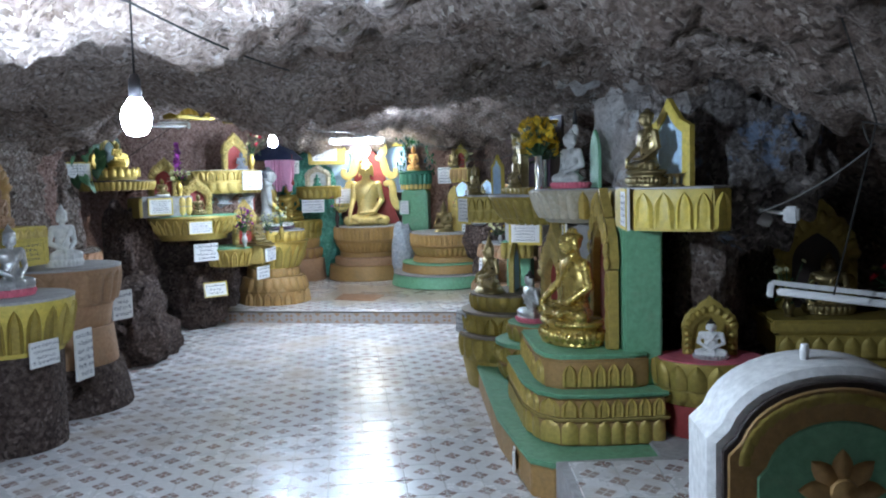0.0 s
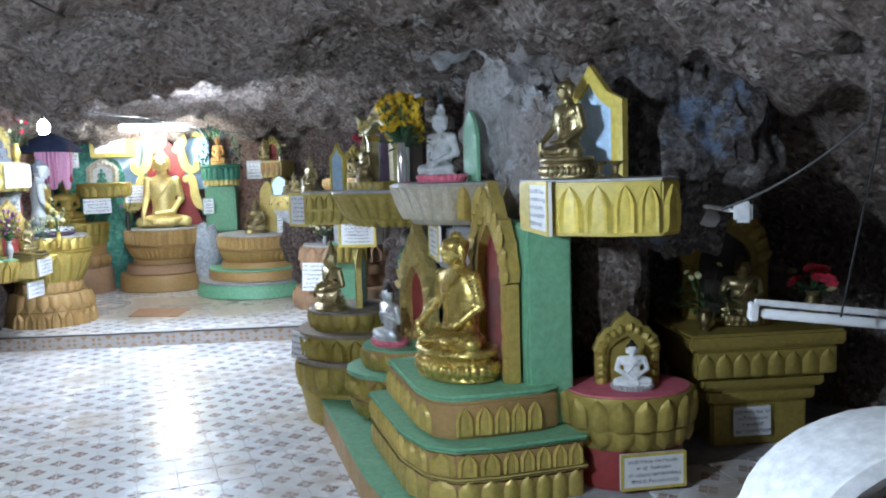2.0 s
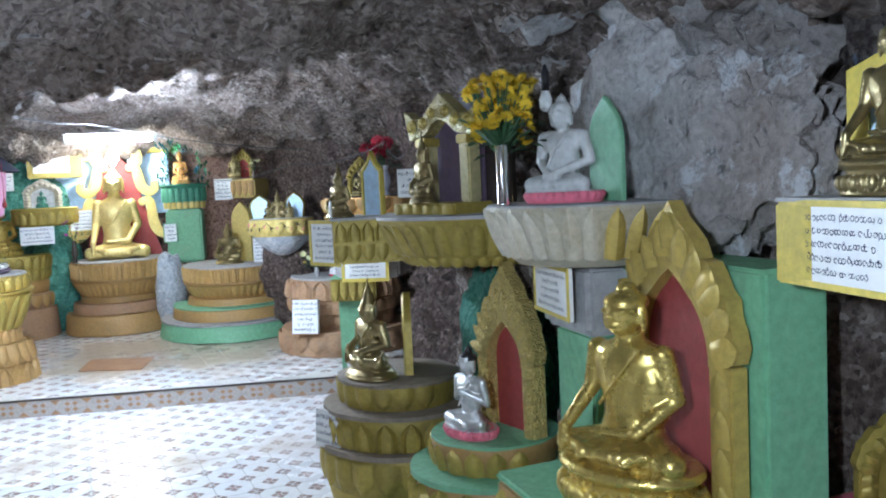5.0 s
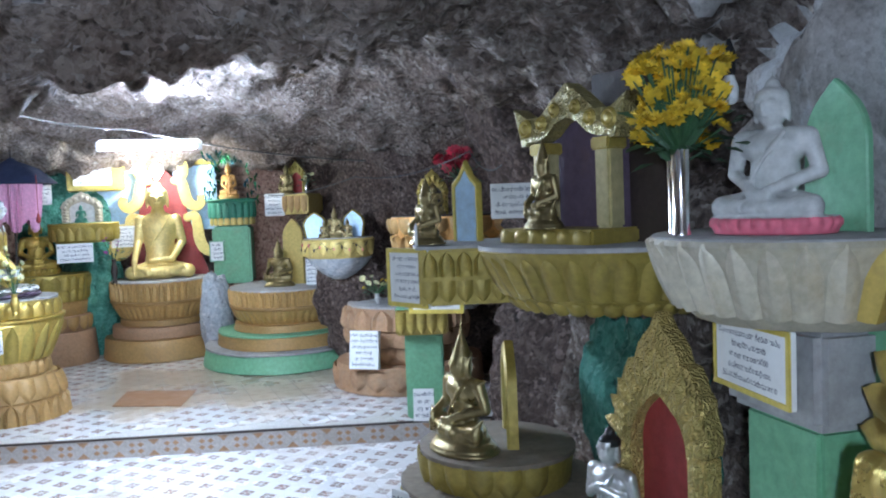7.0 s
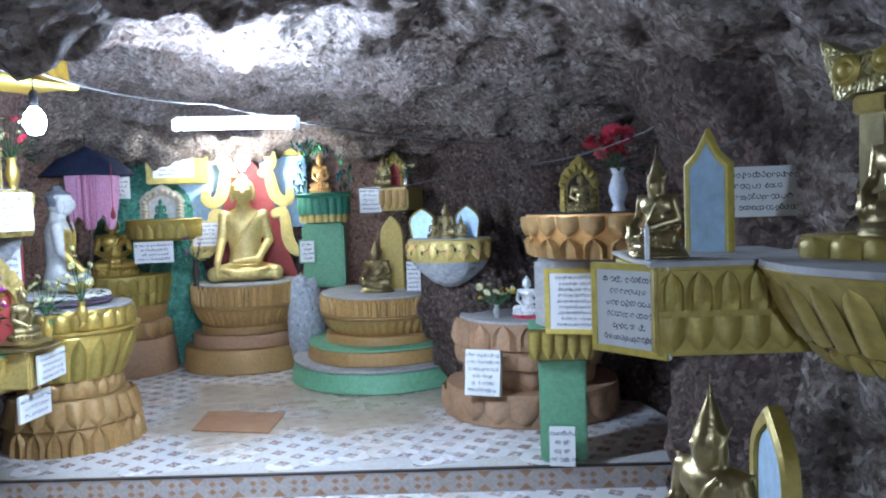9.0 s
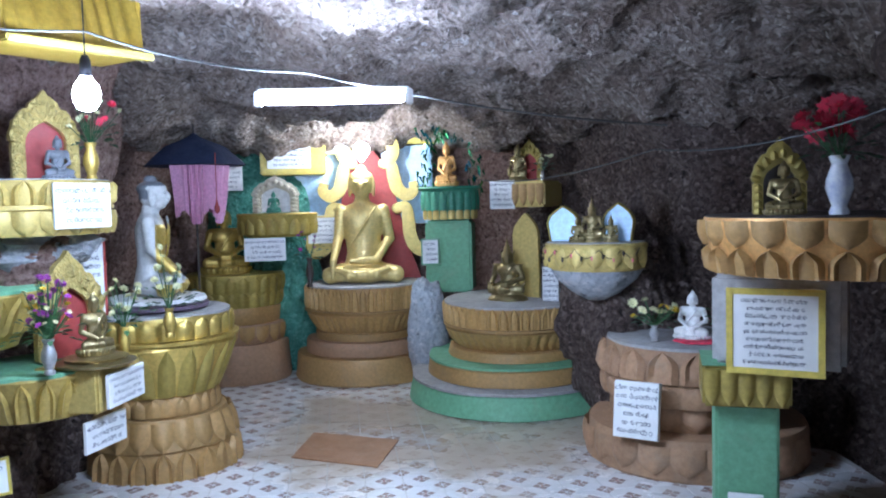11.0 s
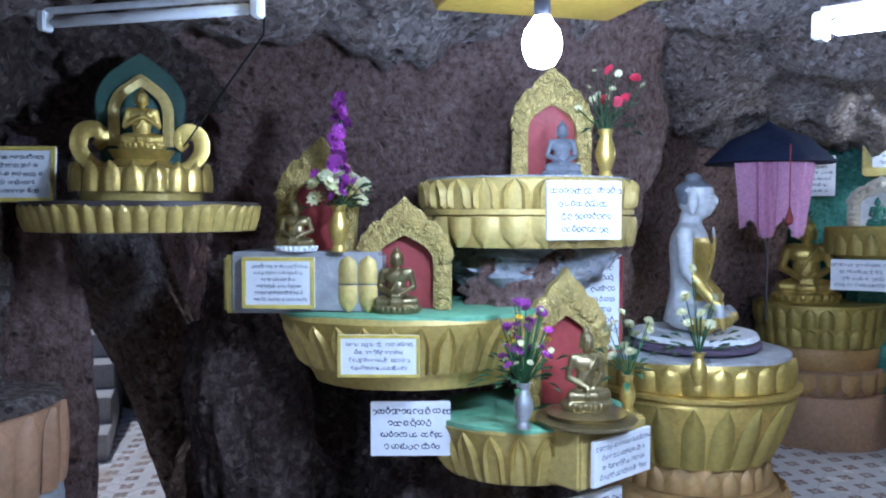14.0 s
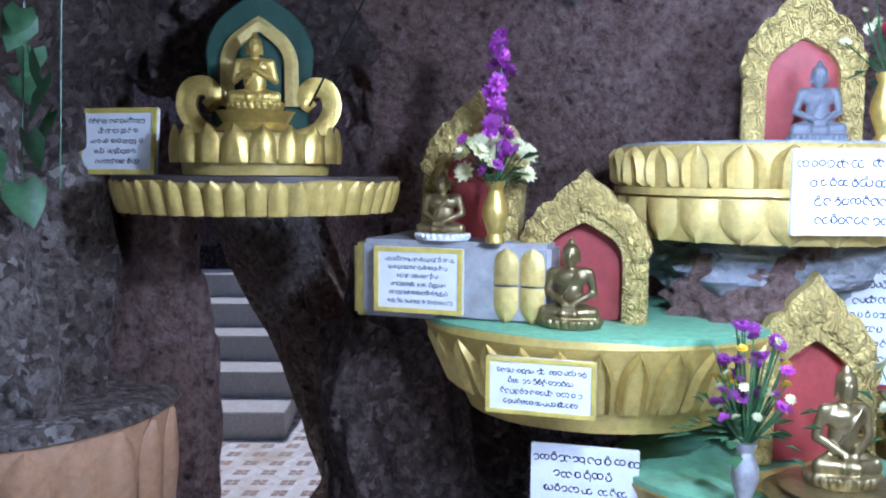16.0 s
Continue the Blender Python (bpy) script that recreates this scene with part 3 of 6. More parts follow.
def boulder(x, y, z, sx, sy, sz, rz, label, mat=ROCK, amp=0.35, name="rock"):
    bm = bmesh.new()
    bmesh.ops.create_icosphere(bm, subdivisions=5, radius=1)
    for v in bm.verts:
        q = v.co * 1.3 + Vector((x * 3, y * 3, z * 3))
        v.co *= 1 + amp * noise.fractal(q, 0.8, 2.1, 4) + 0.12 * (0.4 - noise.voronoi(q * 3.5)[0][0])
        v.co = Vector((v.co.x * sx, v.co.y * sy, v.co.z * sz))
    ob = new(name, finish(bm, name, mat, True))
    ob.matrix_world = pose(x, y, z, 0, 0, rz)
    return tagged(ob, label, "rock", kind="structure")


# floors: the setting bed; the tiles on it come last in the file
def step_y(x):
    return 8.39 - 0.18 * x


bm = bmesh.new()
bm.faces.new([bm.verts.new(v) for v in ((-7.5, -3.6, -0.003), (3.2, -3.6, -0.003), (3.2, 12.7, -0.003), (-7.5, 12.7, -0.003))])
floor = tagged(new("floor", finish(bm, "floor", GROUT, False)), "white glazed floor tiles with brown motifs", "floor", kind="structure")
bm = bmesh.new()
pl = [(-3.3, step_y(-3.3)), (1.6, step_y(1.6)), (1.6, 12.6), (-3.3, 12.6)]
prism(pl, -0.01, 0.117, 0.0, bm)
floor_upper = tagged(new("floor_upper", finish(bm, "floor_upper", GROUT, False)), "raised tiled floor one low step up", "floor", kind="structure")


# ---- more kit: statues, niches, flowers ----
def ball(bm, c, r, m=None):
    b2 = bmesh.new()
    bmesh.ops.create_icosphere(b2, subdivisions=3, radius=1)
    bmesh.ops.scale(b2, vec=r, verts=b2.verts)
    bmesh.ops.translate(b2, vec=c, verts=b2.verts)
    absorb(bm, b2, m)


def limb(bm, a, b, ra, rb):
    a, b = Vector(a), Vector(b)
    for i in range(9):
        s = i / 8
        r = ra + (rb - ra) * s
        b2 = bmesh.new()
        bmesh.ops.create_icosphere(b2, subdivisions=2, radius=r)
        bmesh.ops.translate(b2, vec=a.lerp(b, s), verts=b2.verts)
        absorb(bm, b2)


def seated(kind, voxel=0.013):
    """A seated figure one unit high that faces -y, as one closed skin. kind: earth, lap, crown, praying."""
    bm = bmesh.new()
    lathe([(0.40, 0.0), (0.41, 0.02), (0.36, 0.04), (0.38, 0.055)], 1.0, 0.72, 40, bm)
    if kind == "crown":
        lathe([(0.33, 0.05), (0.35, 0.07), (0.29, 0.1), (0.31, 0.12)], 1.0, 0.72, 40, bm)
    up = {"crown": 0.06, "earth": 0.1, "lap": 0.05, "praying": 0.05}[kind]
    if kind != "crown":
        lathe([(0.4, 0.03), (0.37, 0.045 + up * 0.5), (0.4, 0.05 + up)], 1.0, 0.72, 40, bm)
        for i in range(26):
            a = 6.2832 * i / 26
            ball(bm, (0.395 * math.cos(a), 0.285 * math.sin(a), 0.04 + up * 0.55), (0.04, 0.035, 0.02 + up * 0.42))
    ball(bm, (0, -0.02, 0.11 + up), (0.30, 0.2, 0.075))
    for s in (-1, 1):
        limb(bm, (s * 0.1, 0.02, 0.13 + up), (s * 0.31, -0.1, 0.115 + up), 0.1, 0.075)
        limb(bm, (s * 0.31, -0.1, 0.115 + up), (-s * 0.08, -0.2, 0.11 + up), 0.07, 0.045)
    top = 0.93 if kind == "crown" else 1.02 - up
    k = (top - 0.15) / 0.85
    z = lambda v: 0.15 + (v - 0.15) * k * (0.8 if kind == "crown" else 1.0) + up
    ball(bm, (0, 0.03, z(0.33)), (0.165, 0.125, 0.2))
    ball(bm, (0, 0.02, z(0.49)), (0.235, 0.13, 0.11))
    limb(bm, (-0.2, 0.02, z(0.55)), (0.2, 0.02, z(0.55)), 0.066, 0.066)
    limb(bm, (0, 0.02, z(0.56)), (0, 0.01, z(0.66)), 0.06, 0.054)
    ball(bm, (0, -0.005, z(0.745)), (0.105, 0.115, 0.125))
    ball(bm, (0, -0.035, z(0.7)), (0.07, 0.07, 0.065))
    ball(bm, (0, -0.117, z(0.74)), (0.017, 0.022, 0.036))
    ball(bm, (0, -0.108, z(0.69)), (0.034, 0.016, 0.012))
    for s in (-1, 1):
        ball(bm, (s * 0.045, -0.1, z(0.775)), (0.034, 0.02, 0.012))
    for s in (-1, 1):
        ball(bm, (s * 0.11, 0.005, z(0.715)), (0.016, 0.032, 0.075))
        limb(bm, (s * 0.235, 0.02, z(0.545)), (s * 0.295, 0.04, z(0.33)), 0.062, 0.052)
        if kind == "praying":
            limb(bm, (s * 0.295, 0.04, z(0.33)), (s * 0.02, -0.16, z(0.46)), 0.05, 0.035)
        elif s < 0 and kind in ("earth", "crown"):
            limb(bm, (-0.295, 0.04, z(0.33)), (-0.28, -0.15, 0.2 + up), 0.05, 0.036)
            limb(bm, (-0.28, -0.15, 0.2 + up), (-0.25, -0.2, 0.09 + up), 0.03, 0.02)
        else:
            limb(bm, (s * 0.295, 0.04, z(0.33)), (s * 0.05, -0.17, 0.21 + up), 0.05, 0.036)
            limb(bm, (s * 0.05, -0.17, 0.2 + up), (-s * 0.07, -0.19, 0.195 + up), 0.034, 0.024)
    # the robe's hem over one shoulder
    for i in range(14):
        s = i / 13
        ball(bm, (0.13 - 0.24 * s, -0.098 - 0.03 * math.sin(s * 3.1), z(0.575) - 0.3 * s * k), (0.016, 0.014, 0.02))
    if kind == "crown":
        for i in range(7):
            r = 0.1 - 0.013 * i
            lathe([(r, 0), (r * 1.06, 0.012), (r * 0.8, 0.03)], 1, 1, 20, bm, pose(0, 0.01, z(0.83) + 0.028 * i))
        limb(bm, (0, 0.01, z(0.83) + 0.19), (0, 0.01, 1.0), 0.02, 0.006)
        for s in (-1, 1):
            limb(bm, (s * 0.1, 0.01, z(0.8)), (s * 0.17, 0.02, z(0.93)), 0.02, 0.008)
            limb(bm, (s * 0.21, 0.03, z(0.58)), (s * 0.31, 0.04, z(0.62)), 0.03, 0.01)
            limb(bm, (s * 0.33, -0.1, 0.16 + up), (s * 0.4, -0.08, 0.24 + up), 0.03, 0.01)
    else:
        ball(bm, (0, 0.005, z(0.805)), (0.109, 0.117, 0.07))
        ball(bm, (0, 0.015, z(0.885)), (0.05, 0.05, 0.045))
        limb(bm, (0, 0.015, z(0.92)), (0, 0.015, z(0.97)), 0.014, 0.006)
    me = bpy.data.meshes.new("seated_" + kind)
    bm.to_mesh(me)
    bm.free()
    tmp = bpy.data.objects.new("tmp", me)
    scene.collection.objects.link(tmp)
    rm = tmp.modifiers.new("skin", "REMESH")
    rm.mode, rm.voxel_size = "VOXEL", voxel
    sm = tmp.modifiers.new("soft", "SMOOTH")
    sm.factor, sm.iterations = 0.5, 2
    dg = bpy.context.evaluated_depsgraph_get()
    out = bpy.data.meshes.new_from_object(tmp.evaluated_get(dg))
    bpy.data.objects.remove(tmp)
    out.materials.clear()
    out.polygons.foreach_set("use_smooth", [True] * len(out.polygons))
    out["hair"] = z(0.79)
    out["foot"] = 0.05 + up
    return out


SEATED = {k: seated(k) for k in ("earth", "lap", "crown", "praying")}


def skin(bm, name, voxel):
    me = bpy.data.meshes.new(name)
    bm.to_mesh(me)
    bm.free()
    tmp = bpy.data.objects.new("tmp", me)
    scene.collection.objects.link(tmp)
    rm = tmp.modifiers.new("skin", "REMESH")
    rm.mode, rm.voxel_size = "VOXEL", voxel
    sm = tmp.modifiers.new("soft", "SMOOTH")
    sm.factor, sm.iterations = 0.5, 2
    out = bpy.data.meshes.new_from_object(tmp.evaluated_get(bpy.context.evaluated_depsgraph_get()))
    bpy.data.objects.remove(tmp)
    out.materials.clear()
    out.polygons.foreach_set("use_smooth", [True] * len(out.polygons))
    return out


def torso(bm, wide, y):
    """A trunk of oval rings from the hips to the neck."""
    b2 = bmesh.new()
    rings = []
    for z, rx, ry in ((0.06, 0.2, 0.15), (0.16, 0.17, 0.13), (0.27, 0.145, 0.108), (0.38, 0.158, 0.108), (0.49, 0.186, 0.116), (0.57, 0.204, 0.114), (0.625, 0.198, 0.098), (0.66, 0.15, 0.082), (0.69, 0.075, 0.066), (0.75, 0.058, 0.056)):
        rings.append([b2.verts.new((wide * rx * math.cos(a), y + ry * math.sin(a), z)) for a in (2 * math.pi * i / 28 for i in range(28))])
    for A, B in zip(rings, rings[1:]):
        for i in range(28):
            b2.faces.new((A[i], A[(i + 1) % 28], B[(i + 1) % 28], B[i]))
    b2.faces.new(rings[0][::-1])
    b2.faces.new(rings[-1])
    absorb(bm, b2)


def slim_seated(base=False):
    """A slender seated figure one unit high, with one straight arm reaching over the knee; base adds a lotus seat below it."""
    bm = bmesh.new()
    if base:
        # the robe's mass over one side
        ball(bm, (0.1, 0.035, 0.42), (0.13, 0.1, 0.24))
        lathe([(0.37, -0.25), (0.38, -0.23), (0.37, -0.21), (0.33, -0.13), (0.34, -0.06), (0.38, -0.03), (0.39, -0.01), (0.37, 0.02)], 1.0, 0.7, 40, bm)
        for i in range(30):
            a = 6.2832 * i / 30
            ball(bm, (0.37 * math.cos(a), 0.26 * math.sin(a), -0.15), (0.034, 0.03, 0.06))
    ball(bm, (0, -0.02, 0.085), (0.29, 0.19, 0.085))
    for s in (-1, 1):
        limb(bm, (s * 0.08, 0.04, 0.11), (s * 0.29, -0.09, 0.08), 0.09, 0.075)
        limb(bm, (s * 0.29, -0.09, 0.08), (-s * 0.12, -0.2, 0.085), 0.066, 0.042)
        limb(bm, (-s * 0.12, -0.2, 0.1), (-s * 0.22, -0.17, 0.13), 0.036, 0.024)
        ball(bm, (s * 0.106, 0.0, 0.815), (0.016, 0.03, 0.085))
        ball(bm, (s * 0.042, -0.092, 0.86), (0.032, 0.018, 0.012))
    torso(bm, 1.0, 0.035)
    limb(bm, (0, 0.025, 0.64), (0, 0.01, 0.76), 0.06, 0.056)
    ball(bm, (0, 0.0, 0.842), (0.1, 0.11, 0.115))
    ball(bm, (0, -0.035, 0.785), (0.07, 0.068, 0.065))
    ball(bm, (0, -0.112, 0.83), (0.017, 0.02, 0.034))
    ball(bm, (0, -0.102, 0.785), (0.031, 0.014, 0.01))
    ball(bm, (0, 0.012, 0.895), (0.107, 0.115, 0.068))
    ball(bm, (0, 0.018, 0.97), (0.05, 0.05, 0.04))
    limb(bm, (-0.185, 0.03, 0.62), (-0.215, 0.01, 0.4), 0.058, 0.048)
    limb(bm, (-0.215, 0.01, 0.4), (-0.255, -0.16, 0.2), 0.047, 0.034)
    limb(bm, (-0.255, -0.17, 0.2), (-0.26, -0.2, 0.06), 0.034, 0.018)
    limb(bm, (0.185, 0.03, 0.62), (0.235, 0.05, 0.38), 0.058, 0.05)
    limb(bm, (0.235, 0.05, 0.38), (0.13, -0.12, 0.215), 0.048, 0.036)
    limb(bm, (0.13, -0.12, 0.21), (-0.1, -0.15, 0.2), 0.034, 0.022)
    for i in range(22):
        s = i / 21
        ball(bm, (0.13 - 0.23 * s, -0.085 - 0.02 * math.sin(s * 3.1), 0.655 - 0.32 * s), (0.01, 0.012, 0.014))
    return skin(bm, "slim_seated", 0.009)
SKINS = {}


def statue(x, y, z, rz, height, kind, mat, label, wide=1.0, hair=None, robe=None, base=None):
    """One seated statue as one plain mesh; hair, robe and base change the paint of its head, body and foot."""
    key = (kind, mat.name, hair and hair.name, robe and robe.name, base and base.name)
    if key not in SKINS:
        me = SEATED[kind].copy()
        me.materials.append(mat)
        for extra in (hair, robe, base):
            me.materials.append(extra or mat)
        top = SEATED[kind]["hair"]
        idx = []
        for p in me.polygons:
            c = p.center
            if (c.z > top and (c.y > -0.07 or c.z > top + 0.03)) or (c.z > top - 0.11 and c.y > 0.04 and abs(c.x) < 0.12):
                idx.append(1)
            elif SEATED[kind]["foot"] < c.z < top - 0.2 and c.x - 0.75 * (c.z - 0.4) > -0.04:
                idx.append(2)
            elif c.z < SEATED[kind]["foot"]:
                idx.append(3)
            else:
                idx.append(0)
        me.polygons.foreach_set("material_index", idx)
        SKINS[key] = me
    ob = new("buddha_statue", SKINS[key])
    ob.matrix_world = pose(x, y, z, 0, 0, rz) @ Matrix.Diagonal((height * wide, height * wide, height, 1))
    return tagged(ob, label, "statue")


def curve_arch(w, h, spring, n=24, point=0.15, scallop=0.0, teeth=0):
    """Half-outline points of a pointed arch from the left foot over the top to the right foot."""
    out = []
    for i in range(n + 1):
        s = i / n
        a = math.pi * (1 - s)
        tip = max(0.0, 1 - abs(s - 0.5) / 0.16)
        r = 1 + (scallop * abs(math.sin(s * math.pi * teeth)) if teeth else 0)
        out.append((w / 2 * math.cos(a) * r, spring + (h - spring) * (math.sin(a) * (1 - point) + point * tip ** 1.3) * (r if teeth else 1)))
    return out


def strip(outer, inner, y0, y1):
    """A frame between two outlines of equal length, with thickness."""
    bm = bmesh.new()
    loops = []
    for (ox, oz), (ix, iz) in zip(outer, inner):
        loops.append([bm.verts.new(p) for p in ((ox, y1, oz), (ox, y0 + 0.004, oz), (ox * 0.6 + ix * 0.4, y0 - 0.004, oz * 0.6 + iz * 0.4), (ix, y0, iz), (ix, y1, iz))])
    for A, B in zip(loops, loops[1:]):
        for k in range(5):
            bm.faces.new((A[k], A[(k + 1) % 5], B[(k + 1) % 5], B[k]))
    bm.faces.new(loops[0])
    bm.faces.new(loops[-1][::-1])
    return bm


def niche(x, y, z, rz, w, h, frame_mat, back_mat, label, leaves=12, depth=0.07, tilt=0.0, open_w=0.56, open_h=0.68, category="niche"):
    """A carved shrine frame with posts, a flame-edged arch of petals and a painted back."""
    ob = thing("niche", x, y, z, rz, label, category)
    if tilt:
        ob.matrix_world = ob.matrix_world @ pose(0, 0, 0, 0, tilt, 0)
    iw, ih = w * open_w, h * open_h
    spring = ih * 0.62
    part("back", slab([(-w * 0.38, 0)] + curve_arch(w * 0.76, ih * 1.08, spring)[1:-1] + [(w * 0.38, 0)], depth * 0.75, depth, 0.0), back_mat, ob)
    inner = curve_arch(iw, ih, spring)
    outer = curve_arch(w * 0.92, h, spring * 1.05, point=0.22, scallop=0.07, teeth=9)
    arch = part("arch", strip(outer, inner, 0.0, depth), frame_mat, ob)
    for s in (-1, 1):
        xo, xi = s * w * 0.46, s * iw / 2
        post = part("post", box(min(xo, xi), max(xo, xi), 0, depth, 0, spring * 1.03, 0.004), frame_mat, ob)
        lw = abs(xo - xi)
        for k in range(4):
            me = petal_mesh(lw * 0.8, spring / 4 * 0.95, 0.012, "leaf", frame_mat)
            p = new("carved_leaf", me)
            p.parent = post
            p.matrix_basis = pose((xo + xi) / 2, -0.0, spring * k / 4, 0, 0, 0)
    me = petal_mesh(w * 0.13, h * 0.125, 0.014, "leaf", frame_mat)
    for i in range(leaves):
        s = (i + 0.5) / leaves
        k = int(s * 24)
        p0, p1 = Vector(inner[k]), Vector(outer[k])
        c = p0.lerp(p1, 0.3)
        d = (p1 - p0).normalized()
        lf = new("carved_leaf", me)
        lf.parent = arch
        lf.matrix_basis = pose(c.x, -0.004, c.y, 0, math.degrees(math.atan2(d.x, d.y)), 0)
    return ob


BLOOMS = {}


def bloom_mesh(mat, r, petals=9, cup=0.35):
    key = (mat.name, round(r, 3), petals)
    if key not in BLOOMS:
        bm = bmesh.new()
        for layer in range(3):
            for i in range(petals):
                a = 2 * math.pi * (i + 0.5 * layer) / petals
                d, u = Vector((math.cos(a), math.sin(a), 0)), Vector((-math.sin(a), math.cos(a), 0))
                rr = r * (1 - 0.22 * layer)
                lift = r * (0.12 + cup * layer * 0.7)
                pts = [d * rr * 0.08, d * rr * 0.6 + u * rr * 0.24 + Vector((0, 0, lift * 0.5)), d * rr + Vector((0, 0, lift)), d * rr * 0.6 - u * rr * 0.24 + Vector((0, 0, lift * 0.5))]
                bm.faces.new([bm.verts.new(p) for p in pts])
        ball(bm, (0, 0, r * 0.2), (r * 0.22, r * 0.22, r * 0.2))
        BLOOMS[key] = finish(bm, "bloom", mat)
    return BLOOMS[key]


def bouquet(x, y, z, vase_h, vase_r, vase_mat, blooms, label, seed, leaf_n=30, spread=0.1, height=0.15, squash=1.0):
    """A vase with stems, leaves and separate blooms. blooms: (material, radius, count)."""
    rnd = random.Random(seed)
    ob = thing("flower_vase", x, y, z, 0, label, "flowers")
    if vase_mat is CHROME:
        part("vase", lathe([(vase_r * 1.05, 0), (vase_r * 1.05, 0.006), (vase_r * 0.9, 0.012), (vase_r, vase_h - 0.004), (vase_r * 1.06, vase_h), (vase_r * 0.8, vase_h)], n=24), vase_mat, ob)
    else:
        part("vase", lathe([(vase_r * 0.7, 0), (vase_r * 0.75, 0.01), (vase_r * 0.55, vase_h * 0.15), (vase_r, vase_h * 0.45), (vase_r * 0.95, vase_h * 0.6), (vase_r * 0.55, vase_h * 0.85), (vase_r * 0.8, vase_h), (vase_r * 0.6, vase_h)], n=24), vase_mat, ob)
    stems = bmesh.new()
    leaves = bmesh.new()
    for mat, r, count in blooms:
        for _ in range(count):
            a = rnd.uniform(0, 6.283)
            q = math.sqrt(rnd.random()) * spread
            top = Vector((math.cos(a) * q, math.sin(a) * q * squash, vase_h + height * rnd.uniform(0.35, 1.0) - q * 0.4))
            p = new("bloom", bloom_mesh(mat, r))
            p.parent = ob
            p.matrix_basis = Matrix.Translation(top) @ Euler((rnd.uniform(-1, 1) - 0.0, rnd.uniform(-1, 1), rnd.uniform(0, 6))).to_matrix().to_4x4()
            foot = Vector((0, 0, vase_h * 0.9))
            s = (top - foot).cross(Vector((0.2, 1, 0.1))).normalized() * 0.0022
            stems.faces.new([stems.verts.new(v) for v in (foot - s, foot + s, top + s, top - s)])
            s = (top - foot).cross(s).normalized() * 0.0022
            stems.faces.new([stems.verts.new(v) for v in (foot - s, foot + s, top + s, top - s)])
    for _ in range(leaf_n):
        a = rnd.uniform(0, 6.283)
        d = Vector((math.cos(a), math.sin(a) * squash, rnd.uniform(-0.1, 0.9))).normalized()
        u = d.cross(Vector((0, 0, 1))).normalized()
        c = Vector((0, 0, vase_h)) + d * rnd.uniform(0.2, 0.8) * max(spread, height * 0.7)
        ln = rnd.uniform(0.03, 0.06)
        leaves.faces.new([leaves.verts.new(v) for v in (c, c + d * ln * 0.5 + u * ln * 0.22, c + d * ln - Vector((0, 0, ln * 0.3)), c + d * ln * 0.5 - u * ln * 0.22)])
    tagged(part("stalk", stems, LEAF, ob), kind="stuff")
    if leaf_n:
        tagged(part("foliage", leaves, LEAF, ob), kind="stuff")
    else:
        leaves.free()
    return ob


# ---- lamps and cables ----
def bulb_lamp(x, y, z, hang, label, glow=BULB):
    ob = thing("hanging_bulb", x, y, z, 0, label, "lamp")
    part("glass", lathe([(0.008, -0.06), (0.026, -0.053), (0.038, -0.032), (0.042, -0.008), (0.036, 0.018), (0.022, 0.038), (0.015, 0.05)], n=20), glow, ob, "glowing white bulb")
    part("socket", lathe([(0.017, 0.045), (0.018, 0.06), (0.017, 0.1), (0.01, 0.115)], n=14), BLACK, ob)
    part("flex", lathe([(0.003, 0.11), (0.003, hang)], n=6), WIRE, ob)
    return ob


bulb_lamp(-1.56, 7.74, 1.86, 0.34, "lit bulb hanging on a black flex")
bulb_lamp(-0.87, 2.4, 1.665, 0.5, "lit bulb hanging on a black flex near the entrance", NEARBULB)


def tube_lamp(x, y, z, rz, length, lit, label, tilt=0.0):
    ob = thing("tube_light", x, y, z, rz, label, "lamp")
    ob.matrix_world = ob.matrix_world @ pose(0, 0, 0, 0, tilt, 0)
    h = length / 2
    part("batten", box(-h, h, -0.008, 0.008, 0.022, 0.04, 0.003), WHITE, ob)
    part("tube", lathe([(0.008, -h + 0.02), (0.0145, -h + 0.03), (0.0145, h - 0.03), (0.008, h - 0.02)], n=14, m=pose(0, 0, 0, 0, 90, 0)), TUBE if lit else PAPER, ob, "glowing tube" if lit else "dull white tube")
    for s in (-1, 1):
        part("holder", box(s * h - 0.012, s * h + 0.012, -0.02, 0.02, -0.022, 0.03, 0.004), WHITE, ob)
    return ob


tube_lamp(-0.8, 7.92, 1.84, 1, 0.51, True, "lit white tube lamp under the cave roof")
tube_lamp(-2.55, 7.42, 2.0, 25, 0.62, False, "unlit white tube lamp under the roof")
tube_lamp(1.55, 2.93, 0.98, -20, 0.75, False, "unlit tube lamp hanging low on wires", tilt=6)
lamp = thing("cfl_lamp", 1.46, 3.5, 1.27, -30, "unlit white compact lamp in a clip holder", "lamp")
part("holder", box(-0.03, 0.03, -0.03, 0.03, -0.03, 0.04, 0.01), WHITE, lamp)
part("tube", lathe([(0.006, 0), (0.008, 0.01), (0.008, 0.09), (0.004, 0.1)], n=12, m=pose(-0.03, 0, 0.01, 0, -80, 0)), WHITE, lamp)
part("cup", lathe([(0.02, 0), (0.03, 0.02), (0.034, 0.05)], n=16, m=pose(-0.08, 0.01, -0.03, 0, -60, 0)), GREY, lamp)

cable("cable", [(-2.2, 7.3, 2.08), (-1.56, 7.74, 2.05), (-0.9, 7.9, 1.93), (0.4, 8.2, 1.75)], 0.004, PALEWIRE, "pale cable slung across the roof", 0.03)
cable("cable", [(-0.75, 4.2, 2.02), (-0.87, 2.4, 1.98), (-1.2, 0.9, 2.05)], 0.004, WIRE, "black cable along the roof", 0.02)
